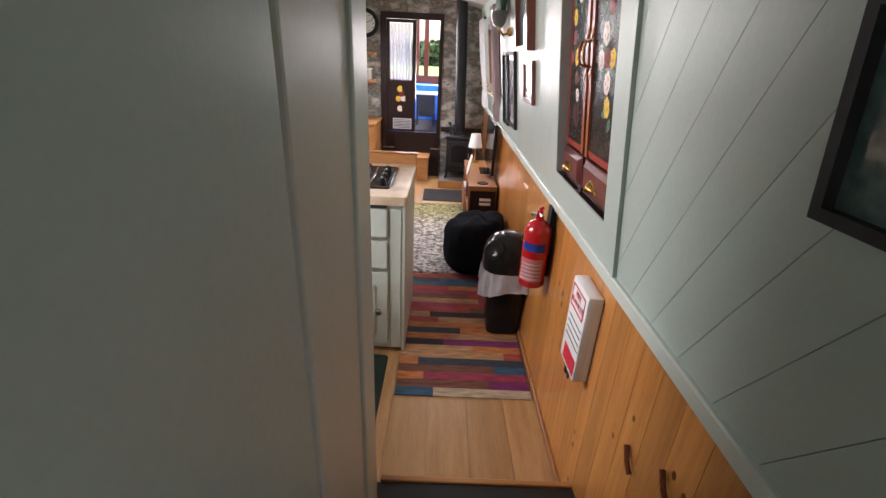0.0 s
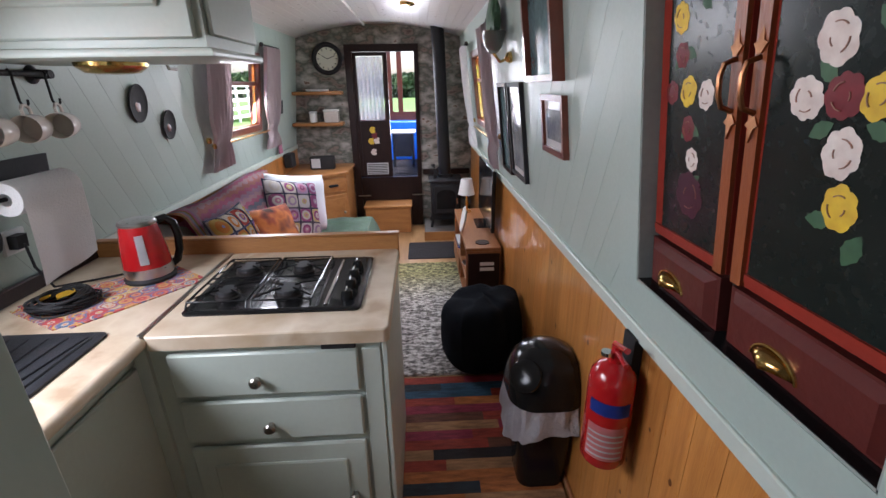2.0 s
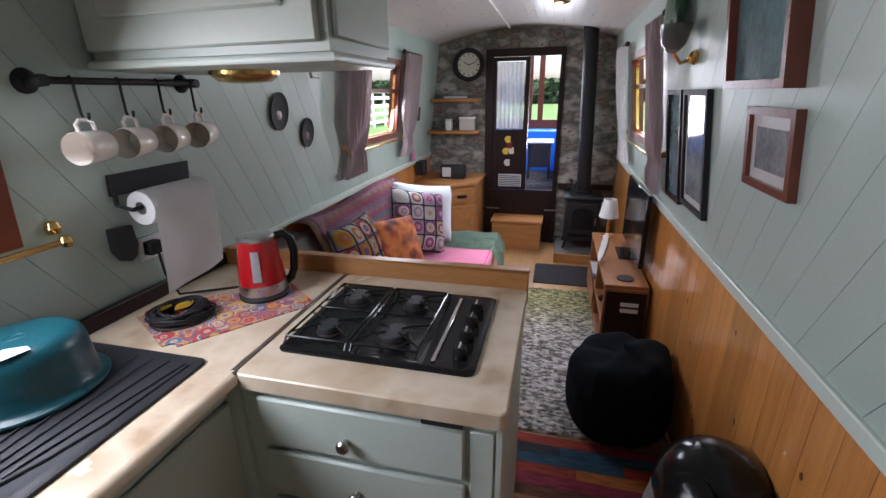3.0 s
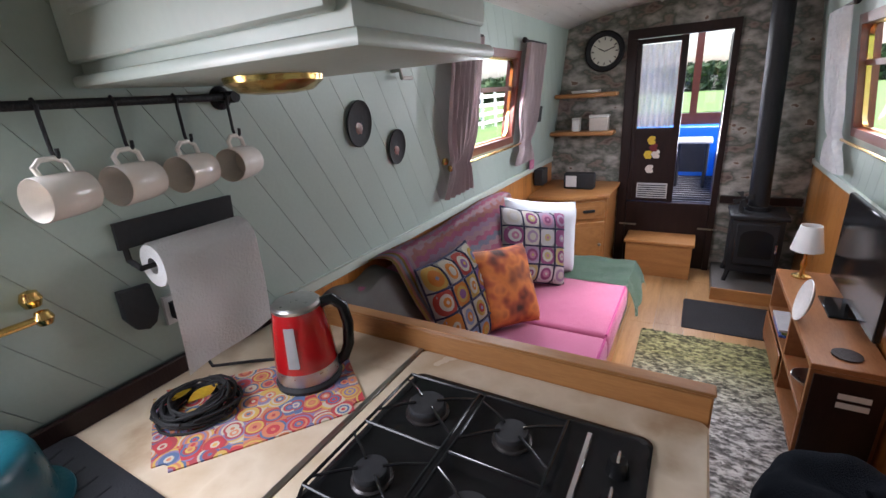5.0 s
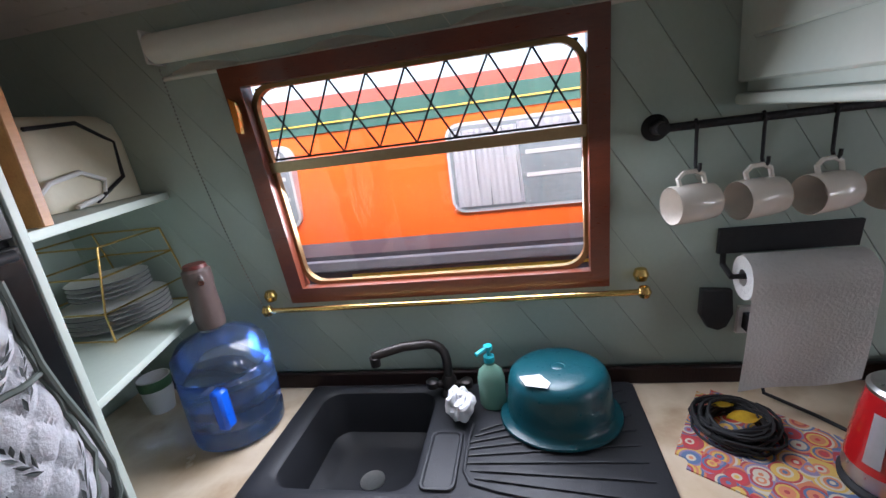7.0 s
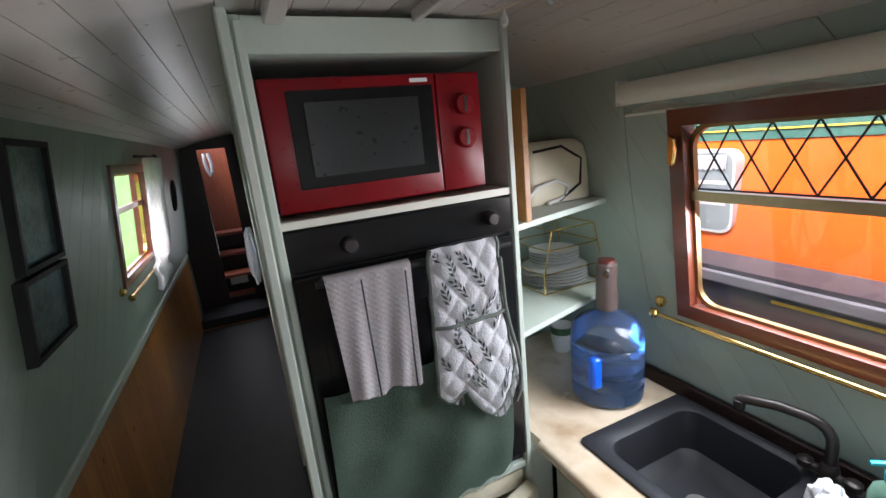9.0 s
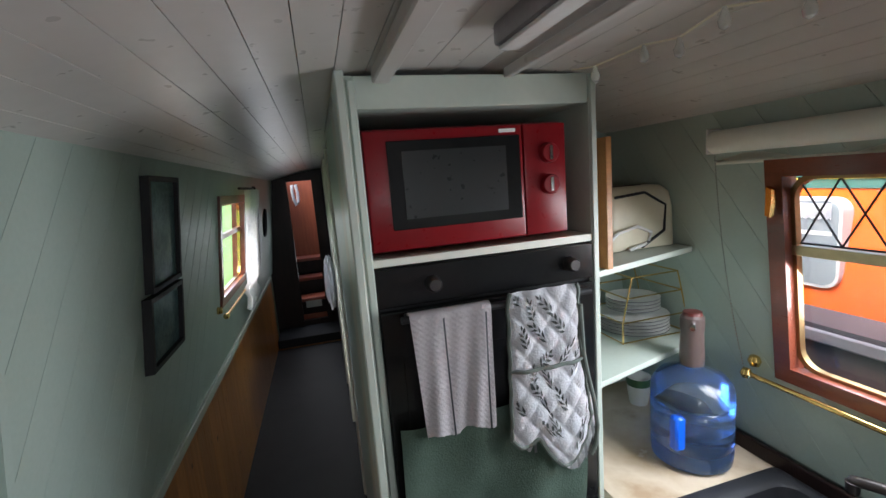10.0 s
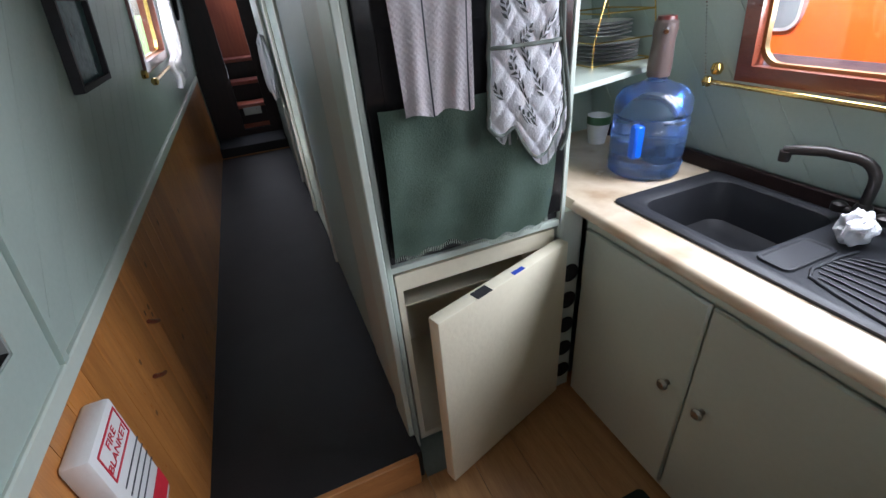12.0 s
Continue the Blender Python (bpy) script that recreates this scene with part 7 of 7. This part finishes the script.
for x in (0.52, 0.80):
    for y in (6.22, 6.48):
        part("leg", tube(bmesh.new(), [(x, y, 0.18), (x + (0.02 if x > 0.6 else -0.02), y, 0.086)], 0.016), IRON, sv)
fu = part("flue", tube(bmesh.new(), [(0.66, 6.40, 0.61), (0.655, 6.40, 0.75), (0.61, 6.41, 1.95), (0.60, 6.41, 2.12)], 0.066, 20), IRON, sv, "black flue pipe")
part("collar", lathe(bmesh.new(), [(0.066, 0.0), (0.085, 0.0), (0.085, 0.03), (0.066, 0.035)], 0.66, 6.40, 0.61, 24), IRON, fu)
fn = thing("stove_fan", "small black fan standing on the stove", "fan", (0.55, 6.3, 0.611))
part("stand", B(0.535, 0.565, 6.29, 6.33, 0.611, 0.70, bevel=0.004), BLACKM, fn)
for k in range(4):
    a = k * math.pi / 2 + 0.4
    part("blade", prism(bmesh.new(), [(0.55, 0.71), (0.55 + 0.06 * math.cos(a - 0.35), 0.71 + 0.06 * math.sin(a - 0.35)), (0.55 + 0.07 * math.cos(a + 0.3), 0.71 + 0.07 * math.sin(a + 0.3))], "y", 6.278, 6.284), BLACKM, fn, smooth=False)
bl_ = solo("wall_dado_bow", B(0.42, 0.95, 6.585, 6.618, 0.60, 0.66, bevel=0.003), DARKWOOD, "dark rail behind the stove", "trim", "structure")
# coal scuttle toy column
ty = thing("painted_jug", "tall canal-ware painted can in blue, red and yellow bands", "can", (0.82, 5.63, 0.0))
for k, (c, r0, r1) in enumerate((((0.04, 0.07, 0.25), 0.085, 0.082), ((0.45, 0.3, 0.08), 0.082, 0.08), ((0.4, 0.04, 0.05), 0.08, 0.076), ((0.05, 0.08, 0.28), 0.076, 0.072), ((0.6, 0.55, 0.45), 0.072, 0.068), ((0.05, 0.06, 0.22), 0.068, 0.06), ((0.4, 0.05, 0.05), 0.06, 0.05))):
    part("band", lathe(bmesh.new(), [(0 if k == 0 else r0, 0.0), (r0, 0.0), (r1, 0.06), (0, 0.06)], 0.83, 5.60, 0.0095 + 0.06 * k, 24), mat("can_paint_" + str(k), c, tuple(v * 0.6 for v in c), 0.35, scale=30), ty)

# TV stand
tvb = thing("tv_stand", "pine low unit with open shelves along the cabin side", "cabinet", (0.83, 5.0, 0))
for z0, z1 in ((0.03, 0.05), (0.225, 0.245), (0.455, 0.48)):
    part("shelf", B(0.70, 0.95, 4.47, 5.52, z0, z1, bevel=0.003), PINE_Y, tvb)
for y in (4.47, 4.93, 5.50):
    part("upright", B(0.702, 0.95, y, y + 0.022, 0.0, 0.454, bevel=0.002), PINE_Y, tvb)
part("back", B(0.945, 0.952, 4.47, 5.52, 0.0, 0.455), PINE_Y, tvb, smooth=False)
part("drawer", B(0.69, 0.7005, 4.96, 5.49, 0.07, 0.215, bevel=0.004), PINE_Y, tvb)
part("end_panel", B(0.715, 0.94, 4.462, 4.4695, 0.03, 0.44, bevel=0.002), DARKWOOD, tvb, "dark end panel")
for k in range(2):
    part("label_bar", B(0.80, 0.90, 4.4595, 4.4615, 0.31 + 0.04 * k, 0.335 + 0.04 * k), PLASTIC, tvb, "white label bar", smooth=False)
tl = thing("television", "black flat television turned to the sofa", "television", (0.9, 5.1, 0.48))
part("screen", B(0.895, 0.922, 4.60, 5.32, 0.54, 0.99, bevel=0.006), BLACK, tl)
part("stand", B(0.83, 0.95, 4.92, 5.16, 0.4805, 0.49, bevel=0.003), BLACK, tl)
part("neck", B(0.905, 0.92, 5.01, 5.07, 0.49, 0.56), BLACK, tl, smooth=False)
tb = thing("table_lamp", "small table lamp with white shade and brass base", "lamp", (0.80, 5.42, 0.48))
part("base", lathe(bmesh.new(), [(0, 0), (0.045, 0), (0.045, 0.008), (0.015, 0.02), (0.01, 0.05), (0.016, 0.08), (0.008, 0.11), (0.008, 0.19), (0, 0.19)], 0.80, 5.42, 0.4805, 20), BRASS, tb)
part("shade", lathe(bmesh.new(), [(0.075, 0.16), (0.048, 0.30), (0.046, 0.30), (0.073, 0.16)], 0.80, 5.42, 0.4805, 28), PLASTIC, tb)
hs_ = thing("hat_dish", "white curved dish standing on the low unit", "dish", (0.72, 4.85, 0.48))
bm = lathe(bmesh.new(), [(0, 0), (0.07, 0.004), (0.10, 0.02), (0.098, 0.024), (0.06, 0.01), (0, 0.006)], n=30)
bm.transform(Matrix.Translation((0.735, 4.86, 0.575)) @ Matrix.Rotation(radians(-78), 4, "Y"))
part("dish", bm, PLATE, hs_)
bw_ = thing("metal_bowl", "small steel bowl on the shelf", "bowl", (0.78, 4.75, 0.245))
part("bowl", lathe(bmesh.new(), [(0, 0), (0.04, 0.0), (0.075, 0.035), (0.073, 0.036), (0.038, 0.004)], 0.77, 4.70, 0.2455, 26), STEEL, bw_)
for k, (c, dx) in enumerate((((0.05, 0.1, 0.4), 0), ((0.3, 0.4, 0.15), 0.01), ((0.6, 0.6, 0.62), -0.005))):
    bk = thing("book", "thin coloured book lying on the low shelf", "book", (0.8, 5.3, 0.05), group="books on the shelf")
    part("cover", B(0.70 + dx, 0.86 + dx, 5.10, 5.34, 0.2455 + 0.016 * k, 0.26 + 0.016 * k, bevel=0.002), mat("book_cover_" + str(k), c, rough=0.4), bk)
cm = solo("cork_coaster", lathe(bmesh.new(), [(0, 0.006), (0.05, 0.006), (0.05, 0.0)], 0.83, 4.58, 0.4805, 24), DARKWOOD, "round dark coaster on the low unit", "coaster")

# starboard pictures and wall lamp
WHITEM = mat("white_picture_mount", (0.6, 0.58, 0.57), rough=0.2)
picture(1, 3.79, 4.12, 1.075, 1.56, BLACKM, PICGLASS, "tall black-framed pale print on the saloon wall", mount=WHITEM)
picture(1, 3.14, 3.42, 1.30, 1.515, MAHOG, PICGLASS, "small brown-framed photograph on the saloon wall", mount=WHITEM)
picture(1, 3.16, 3.56, 1.56, 1.93, MAHOG, SEAGREY, "deep brown-framed picture on the saloon wall", depth=0.045)
picture(1, 4.16, 4.42, 1.05, 1.56, DARKWOOD, SEAGREY, "dark narrow framed print beside the curtain")
wl = thing("wall_lamp", "brass wall lamp with clear glass shade", "lamp", wall_pt(1, 4.02, 1.68))
part("arm", tube(bmesh.new(), [wall_pt(1, 4.02, 1.68), wall_pt(1, 4.02, 1.66, 0.06), wall_pt(1, 4.02, 1.70, 0.09)], 0.008), BRASS, wl)
part("rose", lathe(bmesh.new(), [(0, -0.03), (0.02, -0.02), (0.028, 0), (0.02, 0.02), (0, 0.03)], *wall_pt(1, 4.02, 1.68, 0.008), 18), BRASS, wl)
part("shade", lathe(bmesh.new(), [(0.02, 0), (0.045, 0.03), (0.06, 0.10), (0.058, 0.10), (0.043, 0.03)], *wall_pt(1, 4.02, 1.70, 0.09), 24), mat("smoked_glass", (0.3, 0.3, 0.28), rough=0.1, trans=0.7), wl)
hk = thing("coat_hook", "small brass hook on the port wall", "hook", wall_pt(-1, 4.05, 1.68))
part("hook", tube(bmesh.new(), [wall_pt(-1, 4.05, 1.68), wall_pt(-1, 4.05, 1.68, 0.04), wall_pt(-1, 4.05, 1.65, 0.05), wall_pt(-1, 4.12, 1.65, 0.05)], 0.009), PEWTER, hk)
hg = thing("hanging_bag", "dark green garment hung on the starboard wall", "garment", wall_pt(1, 4.0, 1.75))
part("cloth", blob(bmesh.new(), *wall_pt(1, 4.18, 1.86, 0.05), 0.035, 0.10, 0.11, wob=0.3, n=20), LEAF, hg)
sw = solo("wall_switch", sloped(bmesh.new(), -1, 6.02, 6.10, 1.32, 1.44, 0, 0.012), BLACKM, "small dark control panel on the port wall", "switch")

# ---- outside ----
solo("ground", B(-400, 400, -400, 400, -0.9, -0.75), WATER, "dark canal water", "water", "structure", smooth=False)
solo("bank_port", B(-400, -5.2, -400, 400, -0.76, -0.1), GRASS, "grassy canal bank", "ground", "structure", smooth=False)
solo("bank_starboard", B(2.2, 400, -400, 400, -0.76, 0.15), GRASS, "grassy towpath and field", "ground", "structure", smooth=False)
solo("bank_ahead", B(-400, 400, 26, 400, -0.76, 0.1), GRASS, "green field ahead", "ground", "structure", smooth=False)


def hedge(x0, x1, y0, y1, h, seed):
    rnd = random.Random(seed)
    bm = bmesh.new()
    n = 12000
    for k in range(n):
        x, y, z = rnd.uniform(x0, x1), rnd.uniform(y0, y1), rnd.random() ** 0.7 * h
        z *= 0.75 + 0.35 * noise.noise((x * 0.2, y * 0.2, seed))
        r = rnd.uniform(0.25, 0.6)
        a = Vector((rnd.gauss(0, 1), rnd.gauss(0, 1), rnd.gauss(0, 1))).normalized()
        b = a.orthogonal().normalized() * r
        c = a.cross(b).normalized() * r * 0.7
        o = Vector((x, y, z))
        bm.faces.new([bm.verts.new(o + v) for v in (b, c, -b, -c)])
    return solo("hedge", bm, HEDGE, "distant dark green hedge of leafy bushes", "hedge", "stuff", smooth=False)


hedge(-40, 40, 60, 64, 3.6, 1)
hedge(30, 34, -40, 40, 4.0, 2)

# neighbouring narrowboat on the port side
nb = thing("moored_narrowboat", "moored orange narrowboat with dark green roof edge", "boat", (-2.6, 0, -0.5))
NX = -1.95
HULLTOP = 1.12
part("hull", prism(bmesh.new(), [(-3.9, -0.76), (NX + 0.06, -0.76), (NX + 0.14, HULLTOP - 0.13), (NX + 0.14, HULLTOP - 0.03), (NX, HULLTOP), (-3.9, HULLTOP)], "y", -9, 6.6), HULL, nb, smooth=False)
part("rubbing_strake", B(NX + 0.141, NX + 0.165, -9, 6.6, HULLTOP - 0.11, HULLTOP - 0.05, bevel=0.008), mat("grey_strake", (0.3, 0.28, 0.3), (0.2, 0.19, 0.21), 0.6, scale=12, stretch=(1, 0.3, 3)), nb)
part("coach_line", B(NX + 0.1415, NX + 0.144, 1.6, 6.6, HULLTOP - 0.15, HULLTOP - 0.135), YELLOW, nb, smooth=False)
part("cabin_side", prism(bmesh.new(), [(NX - 0.02, HULLTOP), (NX - 0.12, 1.78), (-3.75, 1.78), (-3.9, HULLTOP)], "y", -7.5, 5.6), ORANGE, nb, smooth=False)
part("green_band", prism(bmesh.new(), [(NX - 0.105, 1.70), (NX - 0.10, 1.70), (NX - 0.115, 1.82), (NX - 0.14, 1.82)], "y", -7.5, 5.6), BOATGREEN, nb, smooth=False)
part("coach_line", prism(bmesh.new(), [(NX - 0.1, 1.745), (NX - 0.097, 1.745), (NX - 0.099, 1.752), (NX - 0.102, 1.752)], "y", -7.5, 5.6), YELLOW, nb, smooth=False)
part("roof", prism(bmesh.new(), [(NX - 0.115, 1.82), (NX - 0.30, 1.90), (-2.9, 1.95), (-3.75, 1.82)], "y", -7.5, 5.6), mat("red_roof_paint", (0.6, 0.08, 0.03), rough=0.4), nb, smooth=False)
BOATGLASS = mat("dim_boat_glass", (0.2, 0.23, 0.25), (0.3, 0.34, 0.36), 0.06, scale=3, bump=0.0)
for y0, y1 in ((-2.2, -1.2), (0.35, 1.30), (2.14, 3.1), (4.1, 5.0)):
    mid, wy = (y0 + y1) / 2, y1 - y0
    slab = lambda g, r, xa, xb: loft(bmesh.new(), [[(xa, p[0], p[1]) for p in rr(mid, 1.44, wy - g, 0.44 - g, r, 0)], [(xb, p[0], p[1]) for p in rr(mid, 1.44, wy - g, 0.44 - g, r, 0)]])
    wd = part("window", slab(0.0, 0.07, NX - 0.09, NX - 0.018), GREYPL, nb, "rounded window in a thin metal frame", smooth=False)
    part("pane", slab(0.03, 0.056, NX - 0.04, NX - 0.016), BOATGLASS, wd, smooth=False)
    part("net_curtain", sheet(bmesh.new(), lambda u, v, y0=y0: (NX - 0.010 + 0.004 * math.sin(u * 30 + 2 * v) + 0.003 * math.sin(u * 71), y0 + 0.035 + (0.31 + 0.02 * v) * u, 1.625 - 0.375 * v), 60, 6, 0.002), WHITETEX, wd, "white curtain half drawn")
    part("valance", sheet(bmesh.new(), lambda u, v, y0=y0: (NX - 0.008 + 0.003 * math.sin(u * 90), y0 + 0.35 + (y1 - y0 - 0.39) * u, 1.635 - (0.075 + 0.006 * math.sin(u * 120)) * v), 60, 3, 0.002), WHITETEX, wd, "white frilled valance")
    # two pale bars drawn as light reflections across the lower pane
    for z in (1.37, 1.48):
        part("slat", B(NX - 0.0155, NX - 0.0135, y0 + 0.38, y1 - 0.04, z, z + 0.02), GREYPL, wd, smooth=False)
# white fence on the port bank
fc = thing("fence", "white slatted fence on the far bank", "fence", (-7, 16, -0.1))
for k in range(16):
    part("post", B(-9.0, -8.9, 8 + k * 1.6, 8.1 + k * 1.6, -0.11, 1.75), PLASTIC, fc, smooth=False)
for z in (0.1, 0.5, 0.9, 1.3, 1.62):
    part("slat", B(-8.9, -8.86, 8, 32.2, z, z + 0.16), PLASTIC, fc, smooth=False)

# bow well deck
wd_ = thing("bow_deck", "blue painted bow well with lockers", "boat deck", (0, 7.3, 0.5))
part("floor", B(-0.95, 0.95, BOW + 0.06, 8.3, 0.48, 0.545), GREYPL, wd_, smooth=False)
bm = bmesh.new()
for k in range(16):
    box(bm, -0.9, 0.9, 6.75 + 0.095 * k, 6.79 + 0.095 * k, 0.5455, 0.555)
part("floor_slats", bm, CHARCOAL, wd_, smooth=False)
part("side", B(-0.98, -0.93, BOW + 0.06, 8.3, 0.5, 1.12), BLUE, wd_, smooth=False)
part("side", B(0.93, 0.98, BOW + 0.06, 8.3, 0.5, 1.12), BLUE, wd_, smooth=False)
part("seat_locker", B(0.40, 0.93, 7.1, 8.25, 0.55, 0.82, bevel=0.01), BLUE, wd_)
part("front_locker", B(-0.93, 0.40, 8.0, 8.28, 0.55, 1.08, bevel=0.01), BLUE, wd_)
# black sheet on the solid locker stands for the dark inside an opening
part("locker_opening", B(0.02, 0.30, 7.985, 7.9995, 0.6, 0.95), BLACKM, wd_, smooth=False)
cf = thing("cratch_frame", "brown wooden cratch frame with windows over the bow", "frame", (0, 8.3, 1.08))
for x in (-0.75, -0.02, 0.13, 0.72):
    part("post", B(x - 0.035, x + 0.035, 8.285, 8.33, 1.20, 2.10), MAHOG, cf, smooth=False)
for z in (1.08, 2.10):
    part("rail", B(-0.9, 0.9, 8.28, 8.335, z, z + 0.12), MAHOG, cf, smooth=False)
p = part("pane", B(-0.9, 0.9, 8.305, 8.309, 1.2, 2.1), GLASS, cf, smooth=False)
p.visible_shadow = False
tb2 = thing("deck_table", "dark folding table in the bow well", "table", (0.15, 7.5, 0.55))
part("top", B(0.02, 0.34, 7.35, 7.75, 0.98, 1.0, bevel=0.003), GREYPL, tb2)
for x in (0.06, 0.30):
    part("leg", tube(bmesh.new(), [(x, 7.4, 0.556), (x, 7.4, 0.98)], 0.018), BLACKM, tb2)

# ---- boards of walls and floor ----


def clip(poly, f):
    out = []
    for i, p in enumerate(poly):
        q = poly[(i + 1) % len(poly)]
        a, b = f(p), f(q)
        if a >= 0:
            out.append(p)
        if a * b < 0:
            t = a / (a - b)
            out.append((p[0] + t * (q[0] - p[0]), p[1] + t * (q[1] - p[1])))
    return out


def diagonal_boards(s, wall, rect, pitch=0.13, slope=-1.5):
    y0, y1, z0, z1 = rect
    k = int((y0 - 3) / pitch)
    while True:
        a = k * pitch + (0.085 if s > 0 else 0.0)
        k += 1
        lo = lambda z, a=a: a + (z - LOW) / slope
        if lo(z1) > y1:
            break
        g = 0.0008
        poly = [(lo(z0) + g, z0), (lo(z0) + pitch - g, z0), (lo(z1) + pitch - g, z1), (lo(z1) + g, z1)]
        for f in (lambda p: p[0] - y0, lambda p: y1 - p[0]):
            poly = clip(poly, f) if len(poly) > 2 else []
        if len(poly) < 3:
            continue
        bm = bmesh.new()
        fr = [bm.verts.new(wall_pt(s, y, z, 0.0)) for y, z in poly]
        bk = [bm.verts.new(wall_pt(s, y, z, -0.012)) for y, z in poly]
        bm.faces.new(fr)
        for i in range(len(poly)):
            j = (i + 1) % len(poly)
            bm.faces.new((fr[i], fr[j], bk[j], bk[i]))
        part("board", bm, SAGE_PLANK, wall, smooth=False)


for s, wall in WALLS.items():
    for rect in wall_rects(s):
        if rect[3] - rect[2] > 0.01:
            diagonal_boards(s, wall, rect)


def pine_boards(s, wall, y0, y1, z0):
    n = round((y1 - y0) / 0.1)
    w = (y1 - y0) / n
    rnd = random.Random(5 + s)
    for i in range(n):
        a, x0, x1 = y0 + i * w, s * 0.985, s * (0.97 - 0.0)
        bm = bmesh.new()
        box(bm, min(x0, x1), max(x0, x1), a + 0.0008, a + w - 0.0008, z0, LOW - 0.03)
        ob = part("plank", bm, PINE, wall, smooth=False)
        if rnd.random() < 0.75:
            bm = bmesh.new()
            for _ in range(rnd.randint(1, 3)):
                cy, cz, r = a + rnd.uniform(0.02, w - 0.02), rnd.uniform(z0 + 0.1, LOW - 0.1), rnd.uniform(0.005, 0.011)
                ring = [bm.verts.new((s * 0.9694, cy + r * math.cos(t * 0.7), cz + 1.4 * r * math.sin(t * 0.7))) for t in range(9)]
                bm.faces.new(ring)
            part("knots", bm, KNOT, ob, smooth=False)


pine_boards(1, WALLS[1], -2.45, BOW, 0.0)
pine_boards(-1, WALLS[-1], 3.43, BOW, 0.0)
rnd = random.Random(3)
for i in range(11):
    x0 = -0.98 + i * 0.178
    y = STEP_Y - rnd.uniform(0, 0.5)
    while y < BOW:
        y1 = min(BOW, y + 1.22)
        if y1 > STEP_Y:
            part("floorboard", box(bmesh.new(), x0 + 0.0008, min(0.984, x0 + 0.1772), max(y, 1.0), y1 - 0.0015, -0.012, 0.0), LAMINATE, floor, smooth=False)
        y = y1
